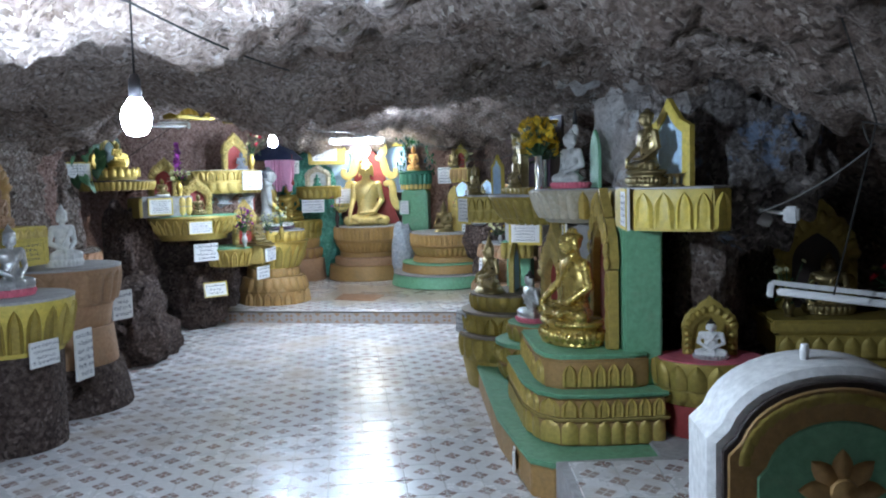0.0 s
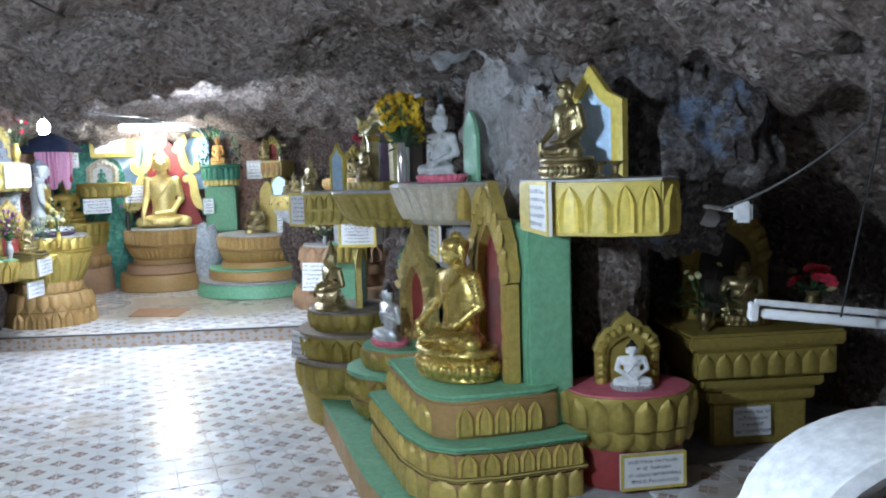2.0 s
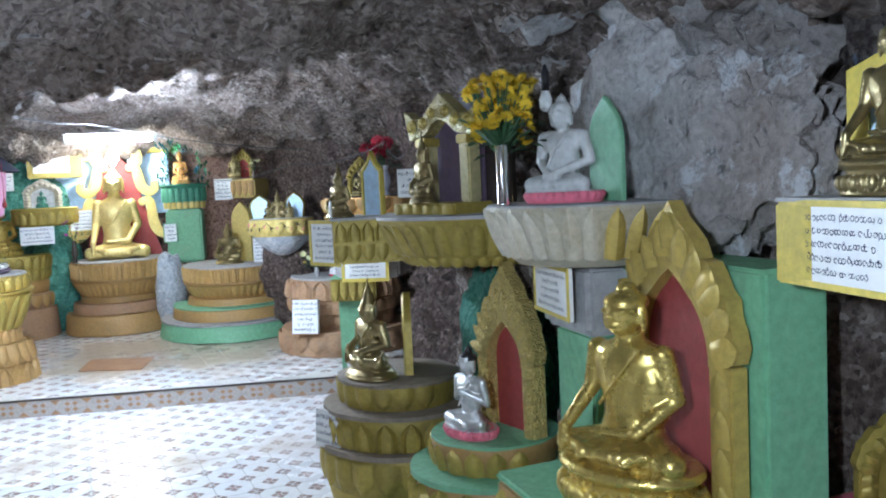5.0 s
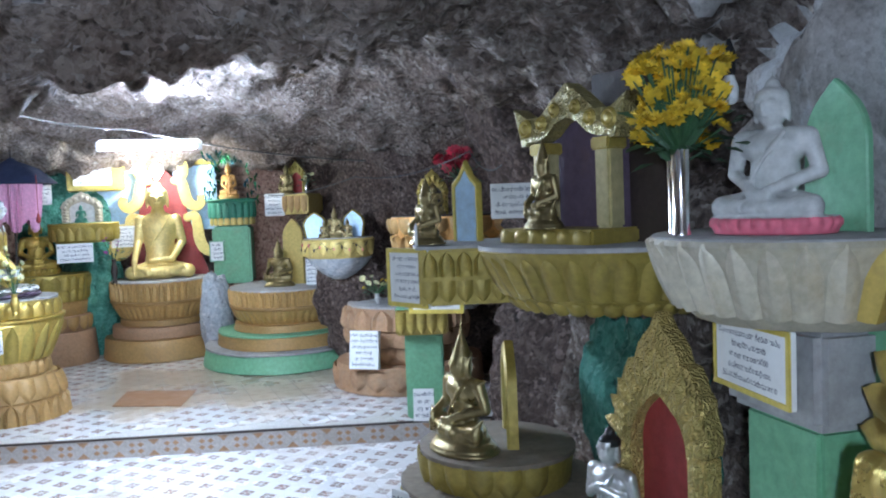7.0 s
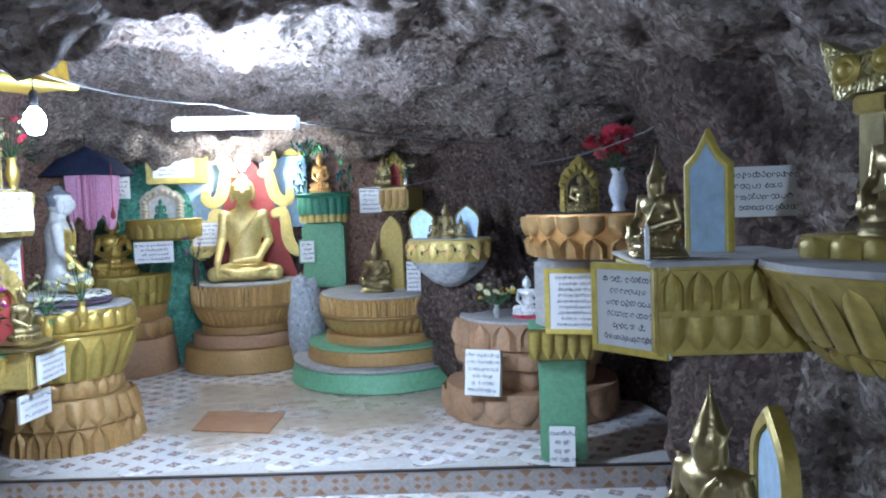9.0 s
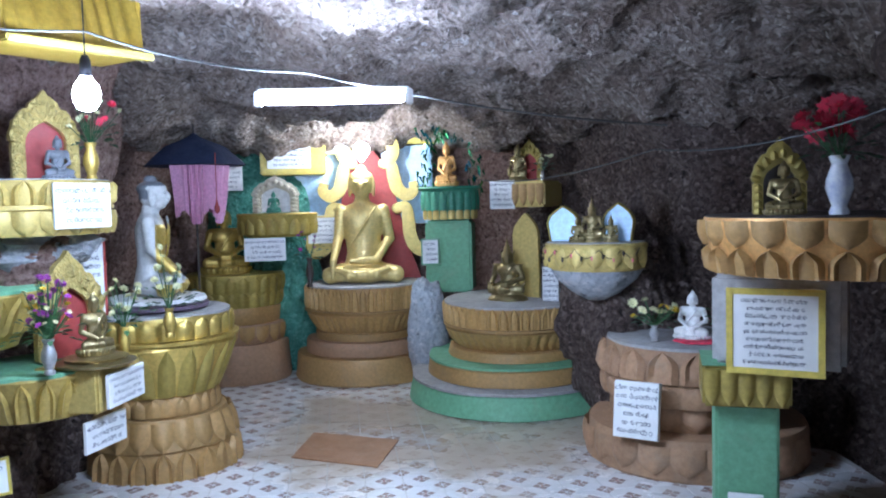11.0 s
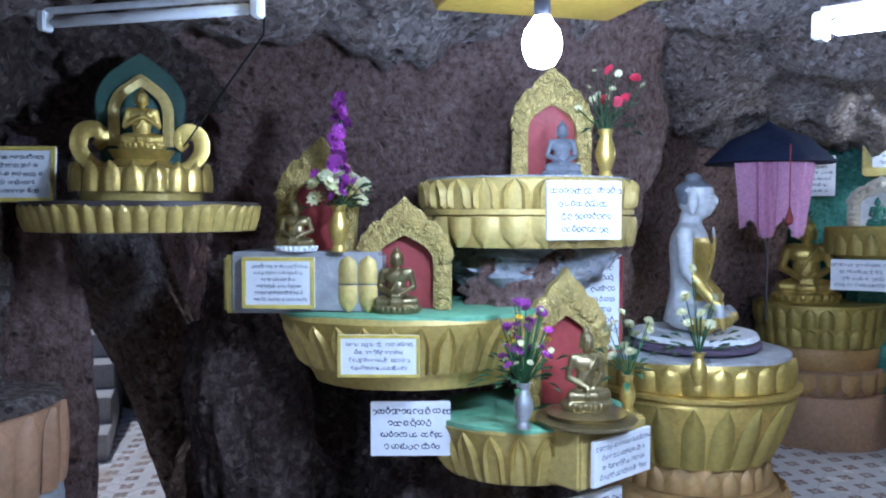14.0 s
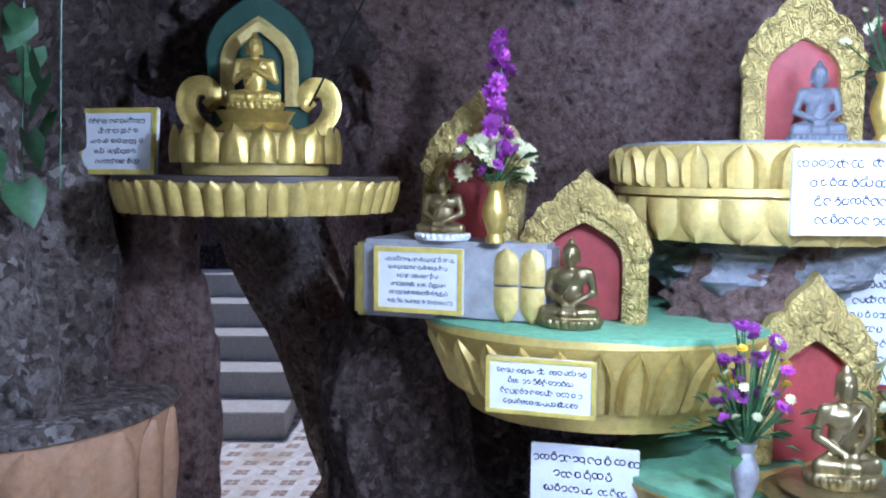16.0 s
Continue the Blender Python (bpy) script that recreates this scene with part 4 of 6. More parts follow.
cable("cable", [(0.62, 6.3, 1.62), (0.7, 7.0, 1.72), (0.3, 8.0, 1.65), (-0.2, 10.6, 1.62)], 0.003, WIRE, "thin black cable slung along the wall", 0.05)
cable("cable", [(1.25, 3.3, 1.3), (1.6, 3.1, 1.55), (1.45, 2.9, 1.62), (2.4, 2.9, 1.58)], 0.004, PALEWIRE, "pale cable hanging beside the rock", 0.03)
cable("cable", [(0.9, 2.0, 1.95), (1.5, 2.9, 1.62), (1.36, 2.9, 1.02)], 0.003, WIRE, "thin wire that holds the low lamp")
cable("cable", [(-3.0, 7.8, 1.7), (-2.5, 7.75, 2.0), (-1.9, 7.3, 2.15)], 0.003, WIRE, "thin black cable up to the roof", 0.0)


# ---- the near right: platform, arched wall, gilded figures ----
plat = tagged(new("platform", finish(prism([(0.47, 3.62), (0.5, 3.0), (0.55, 1.7), (3.0, 1.7), (3.0, 4.9), (0.95, 4.9), (0.95, 3.66)], -0.01, 0.196, 0.003), "platform", GREY)), "low raised platform faced with floor tiles", "platform", kind="structure")


def arched_wall():
    ob = thing("arched_wall", 1.05, 2.2, 0.2, -4, "white plastered arched wall with a green and gold flower panel", "wall")
    hw = 0.345
    line = [(-hw, 0.0), (-hw, 0.52)] + [(-hw * math.cos(a) * (0.9 if 0 < i < 16 else 1), 0.53 + 0.2 * math.sin(a)) for i, a in enumerate([math.pi * k / 16 for k in range(17)])] + [(hw, 0.0)]
    part("body", slab(line, 0.0, 0.26, 0.02), WHITE, ob)
    q = [(x * 0.9, z * 0.955) for x, z in line]
    part("dark_border", slab(q, -0.012, 0.02, 0.004), DARK, ob)
    q = [(x * 0.86, z * 0.93) for x, z in line]
    part("gold_band", slab(q, -0.02, 0.0, 0.004), OCHRE, ob)
    q = [(x * 0.64, 0.02 + z * 0.78) for x, z in line]
    part("green_field", slab(q, -0.026, 0.0, 0.004), GREEN, ob)
    for i in range(20):
        a = math.pi * (i + 0.5) / 20
        p = new("scroll", petal_mesh(0.03, 0.055, 0.006, "leaf", OLIVE))
        p.parent = ob
        p.matrix_basis = pose(-hw * 0.74 * math.cos(a), -0.02, 0.45 + 0.2 * math.sin(a), 0, math.degrees(a), 0)
    for i in range(8):
        p = new("flower_petal", petal_mesh(0.06, 0.115, 0.014, "leaf", OCHRE))
        p.parent = ob
        p.matrix_basis = pose(0, -0.026, 0.4, 0, 45 * i, 0)
    part("flower_middle", lathe([(0.04, 0), (0.035, 0.02), (0.01, 0.03)], n=16, m=pose(0, -0.03, 0.4, 90, 0, 0)), OCHRE, ob)
    part("knob", lathe([(0.012, 0.71), (0.014, 0.75), (0.01, 0.77)], n=12, m=pose(-0.05, 0.12, 0)), WHITE, ob)


arched_wall()

# the long green ledge along the right side
ledge = thing("ledge", 0.6, 4.6, 0, 0, "green-topped ochre plinth along the tiled floor", "plinth")
L_PLAN = [(0.21, 5.75), (0.27, 4.4), (0.37, 3.72), (0.47, 3.64), (1.2, 3.7), (1.2, 6.2), (0.5, 6.2)]
part("body", prism([(x - 0.6, y - 4.6) for x, y in L_PLAN], 0, 0.15, 0.006), OCHRE, ledge)
part("top", prism([(x - 0.6 - (0.012 if x < 1 else 0), y - 4.6) for x, y in L_PLAN], 0.152, 0.178, 0.008), GREEN, ledge)
sign(0.315, 4.05, 0.03, -98, 0.2, 0.1, 3, "white plaque on the plinth's side", seed=1)


def stepped_gold_base():
    ob = thing("pedestal", 0.75, 4.35, 0.178, 0, "stepped ochre pedestal with gilded lotus petals and green ledges", "pedestal")

    def tier(plan, z0, z1, mat, grow=0.0):
        bm = prism([(x - 0.75, y - 4.35) for x, y in plan], z0 - 0.178, z1 - 0.178, 0.01)
        return part("tier", bm, mat, ob)
    low = [(0.36, 4.8), (0.39, 4.15), (0.44, 3.97), (0.53, 3.88), (0.7, 3.86), (1.03, 3.88), (1.06, 4.0), (1.06, 4.85)]
    mid = [(0.34, 4.8), (0.37, 4.15), (0.42, 3.96), (0.52, 3.865), (0.7, 3.845), (1.05, 3.865), (1.08, 4.0), (1.08, 4.85)]
    top = [(0.43, 4.7), (0.445, 4.15), (0.475, 4.03), (0.55, 3.965), (0.7, 3.955), (0.9, 3.965), (0.98, 4.0), (1.0, 4.75)]
    tier(low, 0.178, 0.3, OCHRE)
    tier(mid, 0.3, 0.315, BRIGHT_GOLD)
    tier(low, 0.315, 0.41, OCHRE)
    tier(mid, 0.411, 0.43, GREEN)
    tier(top, 0.43, 0.575, OCHRE)
    tier([(x * 1.0 - (0.008 if x < 0.6 else 0), y) for x, y in top], 0.576, 0.598, GREEN)
    for a, b, z0, h, n, style in ((low[5], low[4], 0.19, 0.11, 5, "lobe"), (low[5], low[4], 0.32, 0.085, 5, "arch"), (low[4], low[3], 0.19, 0.11, 2, "lobe"), (low[4], low[3], 0.32, 0.085, 2, "arch"),
                                  (low[3], low[2], 0.19, 0.11, 1, "lobe"), (low[3], low[2], 0.32, 0.085, 1, "arch"), (low[2], low[1], 0.19, 0.11, 2, "lobe"), (low[2], low[1], 0.32, 0.085, 2, "arch"),
                                  (low[1], low[0], 0.19, 0.11, 7, "lobe"), (low[1], low[0], 0.32, 0.085, 7, "arch"),
                                  (top[5], top[4], 0.445, 0.11, 3, "arch"), (top[4], top[3], 0.445, 0.11, 2, "arch"), (top[1], top[0], 0.445, 0.11, 6, "arch"), (top[2], top[1], 0.445, 0.11, 1, "arch")):
        ln = math.hypot(b[0] - a[0], b[1] - a[1])
        rz = math.degrees(math.atan2(a[1] - b[1], a[0] - b[0]))
        row(ob, b[0] - 0.75, b[0] - 0.75 + ln, b[1] - 4.35, z0 - 0.178, h, n, style, MUSTARD, 0.014, rz)
    return ob


stepped_gold_base()
robed = slim_seated(True)
robed.materials.append(SHINY_GOLD)
robst = new("buddha_statue", robed)
robst.matrix_world = pose(0.65, 4.29, 0.72, 0, 0, -66) @ Matrix.Diagonal((0.54, 0.54, 0.472, 1))
tagged(robst, "shiny gold seated buddha statue touching the earth", "statue")
gp = thing("green_pillar", 0.955, 4.34, 0.43, 0, "green painted slab pillar behind the gold statue", "pillar")
part("slab", box(-0.09, 0.1, -0.32, 0.35, 0.0, 0.8, 0.012), GREEN, gp)
niche(0.8, 4.32, 0.6, -90, 0.56, 0.77, MUSTARD, RED, "ochre carved arch with a red back", 14, 0.05, open_w=0.6, open_h=0.8)

# yellow shelf with the blue niche
ys = thing("shelf", 1.0, 3.6, 1.22, 0, "bright yellow bracket shelf with arched panels", "shelf")
YP = [(0.80, 3.9), (0.81, 3.56), (0.95, 3.43), (1.09, 3.37), (1.18, 3.42), (1.3, 3.9)]
part("body", prism([(x - 1.0, y - 3.6) for x, y in YP], 0.0, 0.175, 0.006), YELLOW, ys)
for a, b, n in ((YP[1], YP[2], 2), (YP[2], YP[3], 2), (YP[3], YP[4], 1)):
    row(ys, a[0] - 1.0, a[0] - 1.0 + math.dist(a, b), a[1] - 3.6, 0.012, 0.15, n, "arch", YELLOW, 0.012, math.degrees(math.atan2(b[1] - a[1], b[0] - a[0])))
part("top", prism([(x - 1.0, y - 3.6) for x, y in YP], 0.176, 0.184, 0.002), GREY, ys)
sign(0.795, 3.715, 1.22, -96, 0.33, 0.18, 5, "white sign with a yellow border on the shelf's side", YELLOW, seed=2)
brassy = robed.copy()
brassy.materials.clear()
brassy.materials.append(BRONZE)
brst = new("buddha_statue", brassy)
brst.matrix_world = pose(0.89, 3.66, 1.473, 0, 0, -72) @ Matrix.Diagonal((0.29, 0.29, 0.27, 1))
tagged(brst, "tarnished brass seated buddha on the yellow shelf", "statue")
bn = thing("niche", 0.99, 3.7, 1.405, -66, "yellow pointed frame round a light blue panel", "niche")
out = [(-0.145, 0), (-0.145, 0.26), (-0.08, 0.29), (-0.045, 0.33), (0.0, 0.385), (0.045, 0.33), (0.08, 0.29), (0.145, 0.26), (0.145, 0)]
inn = [(-0.1, 0), (-0.1, 0.23), (-0.06, 0.255), (-0.03, 0.285), (0.0, 0.325), (0.03, 0.285), (0.06, 0.255), (0.1, 0.23), (0.1, 0)]
part("frame", strip(out, inn, 0, 0.032), YELLOW, bn)
part("panel", slab(inn, 0.012, 0.032, 0), BLUE, bn)
for yy in (3.62, 3.5):
    solid("offering_cup", lathe([(0.02, 0), (0.022, 0.005), (0.008, 0.015), (0.012, 0.04), (0.032, 0.055), (0.026, 0.055)], n=18), BRONZE, 0.97, yy - 0.05, 1.405, 0, "small tarnished brass offering cup", "cup", "offering cups")

boulder(1.5, 3.95, 1.6, 0.32, 0.36, 0.5, 0, "blue-splashed rock behind the yellow shelf", SPLASH, 0.35)
boulder(1.36, 4.28, 0.95, 0.14, 0.16, 0.5, 0, "rough rock column behind the lotus bowl", ROCK, 0.35)
boulder(1.06, 4.5, 1.52, 0.14, 0.5, 0.3, 0, "pale cement daub on the rock between shelf and arch", PLASTER, 0.45)
boulder(1.2, 4.78, 1.6, 0.26, 0.55, 0.42, 0, "rock wall with flaking white plaster", PLASTER, 0.35)

# small lotus bowl with the white figure
pedestal("pedestal", 1.27, 3.99, 0.2, -8, 0.24, 0.19, [(0.0, 0.16, 0.86, 0.9, RED, []), (0.16, 0.24, 0.95, 1.04, OLIVE, [(0.165, 0.075, 9, "drop", OLIVE)]), (0.24, 0.37, 1.04, 1.1, OLIVE, [(0.245, 0.12, 9, "leaf", OLIVE)])],
         "gilt lotus bowl with a pink top on a red foot", top=(1.02, PINK))
sign(1.275, 3.79, 0.22, -5, 0.26, 0.14, 4, "white sign with a yellow border on the red foot", YELLOW, seed=3)
statue(1.26, 3.93, 0.575, -20, 0.2, "lap", WHITE, "small white seated buddha with black hair", 1.0, BLACK, None, GREY)
niche(1.28, 4.01, 0.575, -12, 0.28, 0.28, OLIVE, OLIVE, "tarnished gilt leaf-shaped niche", 10, 0.03)


def ornate_table():
    ob = thing("altar_table", 2.0, 4.3, 0.2, -8, "brown-gold carved altar table", "table")
    for z0, z1, w, d in ((0.0, 0.2, 0.44, 0.3), (0.2, 0.26, 0.5, 0.34), (0.26, 0.32, 0.56, 0.38), (0.32, 0.45, 0.64, 0.44), (0.45, 0.52, 0.7, 0.48)):
        part("tier", box(-w / 2, w / 2, -d / 2, d / 2, z0, z1 - 0.003, 0.012), OLIVE, ob)
    row(ob, -0.31, 0.31, -0.221, 0.33, 0.1, 8, "leaf", OLIVE, 0.012)
    return ob


ornate_table()
sign(1.93, 4.13, 0.25, -8, 0.17, 0.13, 4, "white sign leaning on the altar table", seed=4)
statue(1.98, 4.28, 0.72, -15, 0.32, "earth", BRONZE, "dull brass seated buddha in a dark niche", 0.95)
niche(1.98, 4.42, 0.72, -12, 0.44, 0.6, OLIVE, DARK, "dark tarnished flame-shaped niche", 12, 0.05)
bouquet(1.74, 4.2, 0.72, 0.1, 0.03, BRONZE, [(PETALW, 0.016, 8)], "brass vase with green sprigs on the altar", 5, 60, 0.12, 0.22)
bouquet(2.24, 4.15, 0.72, 0.15, 0.04, BRONZE, [(PETALR, 0.045, 6), (PETALW, 0.03, 3)], "brass vase with red flowers on the altar", 6, 24, 0.09, 0.12)

# white lotus shelf, its pillar, figure and flowers
pedestal("shelf", 0.83, 4.83, 1.2, -90, 0.36, 0.33, [(0.0, 0.035, 0.7, 0.8, CREAM, []), (0.035, 0.185, 0.8, 1.0, CREAM, [])], "whitish lotus bracket shelf with gilded petals", "shelf", top=(0.97, GREY))
lotus = bpy.data.objects["shelf.001"]
ring(lotus, 0.36 * 0.8, 0.33 * 0.8, 0.03, 0.165, 15, "lobe", CREAM, -105, 70, 0.02, 22, 1.02)
ring(lotus, 0.36 * 0.8, 0.33 * 0.8, 0.03, 0.165, 4, "lobe", MUSTARD, 70, 120, 0.024, 22, 1.02)
statue(0.73, 4.79, 1.392, -65, 0.35, "lap", STONEWHITE, "greyish white seated buddha on a pink base", 0.95, None, None, PINK)
bk = thing("backing_board", 0.86, 4.76, 1.39, -85, "pale green rounded board behind the figure", "board")
part("board", slab([(-0.09, 0)] + curve_arch(0.18, 0.33, 0.18)[1:-1] + [(0.09, 0)], 0, 0.02), GREEN, bk)
bouquet(0.56, 4.88, 1.392, 0.19, 0.02, CHROME, [(PETALY, 0.025, 130)], "chrome vase full of yellow flowers", 7, 40, 0.105, 0.24)
bouquet(0.6, 4.97, 1.392, 0.17, 0.02, CHROME, [(PETALY, 0.025, 50)], "chrome vase of yellow flowers", 8, 12, 0.09, 0.16)
ub = thing("cfl_lamp", 0.8, 5.05, 1.74, 0, "unlit white bulb in a black socket", "lamp")
part("glass", lathe([(0.01, -0.04), (0.02, -0.03), (0.022, 0), (0.012, 0.03)], n=16), WHITE, ub)
part("socket", lathe([(0.012, 0.03), (0.015, 0.04), (0.014, 0.09), (0.004, 0.12)], n=14), BLACK, ub)
cb = thing("green_pillar", 0.86, 4.82, 0.178, -90, "sea-green square pillar with a cement head", "pillar")
part("shaft", box(-0.13, 0.13, -0.1, 0.3, 0, 0.8, 0.012), GREEN, cb)
part("cement_head", box(-0.17, 0.17, -0.13, 0.3, 0.8, 1.02, 0.02), GREY, cb)
sign(0.69, 4.83, 1.03, -95, 0.32, 0.165, 5, "white sign with a yellow border under the lotus shelf", YELLOW, seed=5)

# round green-topped drums with the black-haired figure
pedestal("pedestal", 0.63, 5.24, 0.178, -90, 0.3, 0.31, [(0, 0.14, 0.8, 1.0, OCHRE, [(0.01, 0.12, 9, "drop", OLIVE)]), (0.14, 0.24, 1.0, 0.98, OCHRE, [(0.145, 0.09, 10, "arch", OLIVE)]), (0.24, 0.265, 1.04, 1.04, GREEN, []), (0.265, 0.37, 0.72, 0.78, OCHRE, [(0.27, 0.09, 10, "leaf", OLIVE)])],
         "two-tier ochre drum with green tops", top=(0.77, GREEN))
statue(0.53, 5.22, 0.552, -68, 0.34, "praying", SILVER, "silver seated figure with black hair and pink base", 0.82, BLACK, None, PINK)
niche(0.66, 5.2, 0.552, -74, 0.36, 0.6, CARVED, RED, "rough gilded niche with a red back", 12, 0.06)
boulder(0.88, 5.64, 0.75, 0.18, 0.28, 0.45, 0, "green painted rock face", GREENROCK, 0.25)

# three-tier drum with the crowned figure
pedestal("pedestal", 0.44, 5.92, 0.0, -80, 0.35, 0.33, [(0.0, 0.2, 0.9, 1.0, OLIVE, []), (0.2, 0.36, 1.0, 1.02, OLIVE, [(0.21, 0.14, 11, "drop", OLIVE)]), (0.36, 0.385, 1.06, 1.06, DUST, []), (0.385, 0.52, 0.92, 0.96, OLIVE, [(0.39, 0.12, 11, "arch", OLIVE)]), (0.52, 0.54, 1.0, 1.0, DUST, []), (0.54, 0.65, 0.74, 0.78, OLIVE, [(0.545, 0.1, 10, "drop", OLIVE)])],
         "tarnished gilt three-tier drum with pointed petals", top=(0.8, DUST))
statue(0.31, 5.87, 0.657, -68, 0.44, "crown", BRONZE, "brass crowned seated buddha statue", 0.8)
sign(0.1, 5.87, 0.37, -60, 0.16, 0.16, 4, "white plaque leaning on the drum", seed=6, tilt=-4)
lp = thing("niche", 0.48, 5.94, 0.66, -105, "pale blue panel in a gilt frame", "niche")
part("panel", slab([(-0.11, 0)] + curve_arch(0.22, 0.3, 0.18)[1:-1] + [(0.11, 0)], 0.01, 0.03), BLUE, lp)
part("frame", strip([(-0.15, 0)] + curve_arch(0.28, 0.34, 0.18)[1:-1] + [(0.15, 0)], [(-0.11, 0)] + curve_arch(0.22, 0.3, 0.18)[1:-1] + [(0.11, 0)], 0, 0.035), OLIVE, lp)

# dark lotus shelf with the small shrine
earlier = set(scene.collection.objects)
pedestal("shelf", 0.95, 5.87, 1.12, -90, 0.48, 0.5, [(0.0, 0.05, 0.72, 0.82, OLIVE, [(0.0, 0.055, 22, "lobe", OLIVE)]), (0.05, 0.21, 0.82, 1.0, OLIVE, [(0.05, 0.15, 20, "lobe", OLIVE)])], "tarnished gilt lotus bracket shelf", "shelf", top=(1.0, GREY))


def shrine():
    ob = thing("shrine", 0.74, 5.82, 1.335, -70, "small carved gilt and silver shrine with two columns", "shrine")
    part("foot", box(-0.26, 0.2, -0.1, 0.12, 0, 0.05, 0.008), OLIVE, ob)
    row(ob, -0.25, 0.19, -0.101, 0.002, 0.045, 6, "lobe", OLIVE, 0.01)
    part("back", box(-0.18, 0.18, 0.08, 0.1, 0.05, 0.42, 0.004), PURPLE, ob)
    for s in (-1, 1):
        part("column", box(s * 0.15 - 0.034, s * 0.15 + 0.034, 0.0, 0.07, 0.05, 0.31, 0.008), CREAM_GILT, ob, "rubbed cream-gold column")
        part("capital", box(s * 0.15 - 0.04, s * 0.15 + 0.04, -0.01, 0.08, 0.3, 0.34, 0.006), OLIVE, ob)
    out = [(-0.23, 0.335), (-0.27, 0.47), (-0.2, 0.43), (-0.13, 0.43), (-0.07, 0.48), (0.0, 0.53), (0.07, 0.48), (0.13, 0.43), (0.2, 0.43), (0.27, 0.47), (0.23, 0.335)]
    inn = [(-0.2, 0.335), (-0.19, 0.345), (-0.14, 0.345), (-0.1, 0.36), (-0.05, 0.4), (0.0, 0.415), (0.05, 0.4), (0.1, 0.36), (0.14, 0.345), (0.19, 0.345), (0.2, 0.335)]
    part("pediment", strip(out, inn, -0.01, 0.06), OLIVE_CARVED, ob, "scroll-carved gilt pediment")
    for s in (-1, 1):
        for px, pz, r in ((0.2, 0.395, 0.032), (0.115, 0.405, 0.026), (0.05, 0.445, 0.024)):
            part("scroll", lathe([(r, 0), (r * 1.05, 0.006), (r * 0.8, 0.014), (r * 0.55, 0.008), (r * 0.3, 0.016), (r * 0.1, 0.017)], n=20, m=pose(s * px, -0.008, pz, 90, 0, 0)), OLIVE, ob)
    part("dark_board", box(0.0, 0.34, 0.11, 0.13, 0.0, 0.56, 0.006), DARK, ob, "dark board behind the shrine")


shrine()
statue(0.65, 5.83, 1.385, -70, 0.32, "crown", BRONZE, "small brass crowned figure before the shrine", 0.62)
# shelf box with the blue lancet panel
sb = thing("shelf", 0.48, 6.3, 1.11, -10, "gilt box shelf with two rows of arches", "shelf")
part("body", box(-0.16, 0.24, -0.16, 0.3, 0, 0.205, 0.008), OLIVE, sb)
row(sb, -0.155, 0.23, -0.161, 0.01, 0.08, 6, "drop", OLIVE, 0.01)
row(sb, -0.155, 0.23, -0.161, 0.105, 0.09, 6, "arch", OLIVE, 0.01)
part("top", box(-0.17, 0.25, -0.17, 0.3, 0.206, 0.218, 0.003), GREY, sb)
sign(0.27, 6.27, 1.1, -62, 0.23, 0.22, 6, "white sign with a yellow border on the box shelf", YELLOW, seed=7)
statue(0.36, 6.3, 1.33, -60, 0.27, "crown", BRONZE, "small brass crowned buddha on the box shelf", 0.75)
bp = thing("niche", 0.545, 6.41, 1.318, -48, "light blue lancet panel with a yellow edge", "niche")
out = [(-0.062, 0), (-0.062, 0.24), (-0.03, 0.27), (0, 0.33), (0.03, 0.27), (0.062, 0.24), (0.062, 0)]
inn = [(-0.048, 0), (-0.048, 0.225), (-0.025, 0.25), (0, 0.295), (0.025, 0.25), (0.048, 0.225), (0.048, 0)]
part("frame", strip(out, inn, 0, 0.03), YELLOW, bp)
part("panel", slab(inn, 0.008, 0.03, 0), BLUE, bp)
solid("candle", lathe([(0.006, 0), (0.006, 0.07), (0.001, 0.085)], n=10), WHITE, 0.3, 6.22, 1.33, 0, "thin white candle on the box shelf", "candle")
sign(0.93, 6.85, 1.4, -15, 0.26, 0.16, 4, "white sign leaning behind the shrine", seed=8)

# the shrine's group, drawn a little large, is brought to its true size and place on the rock
TRUE_SIZE = Matrix.Translation((-0.465, 3.1, 1.48)) @ Matrix.Scale(0.88, 4) @ Matrix.Translation((0.42, -3.1, -1.48))
bpy.context.view_layer.update()
for ob in scene.collection.objects:
    if ob not in earlier and ob.parent is None:
        ob.matrix_world = TRUE_SIZE @ ob.matrix_world
boulder(0.98, 5.75, 1.2, 0.22, 0.6, 0.42, 0, "rough rock that carries the shrine's shelf", ROCK, 0.3)

# orange shelf, its vase and niche; green post and sign
pedestal("shelf", 0.98, 8.08, 1.2, -30, 0.46, 0.4, [(0.0, 0.205, 0.93, 1.02, ORANGE_GOLD, [(0.005, 0.095, 12, "arch", OCHRE), (0.105, 0.095, 12, "drop", OCHRE)])], "orange-gold shelf carved with leaves", "shelf", top=(1.0, DARK))
statue(0.77, 8.04, 1.41, -20, 0.2, "lap", BRONZE, "dark brass figure in a small niche", 0.85)
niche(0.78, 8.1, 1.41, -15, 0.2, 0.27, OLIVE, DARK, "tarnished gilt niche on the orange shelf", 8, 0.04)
bouquet(0.9, 7.9, 1.41, 0.2, 0.045, CHINA, [(PETALR, 0.045, 16)], "blue and white china vase of red flowers", 9, 40, 0.13, 0.24)
bl = thing("sign_block", 0.86, 8.3, 0.82, -28, "cement block on the rock behind the sign", "block")
part("block", box(-0.24, 0.24, -0.1, 0.2, 0, 0.36, 0.02), GREY, bl)
sign(0.795, 8.185, 0.8, -28, 0.35, 0.33, 9, "large white lettered sign with a yellow border", YELLOW, seed=9)
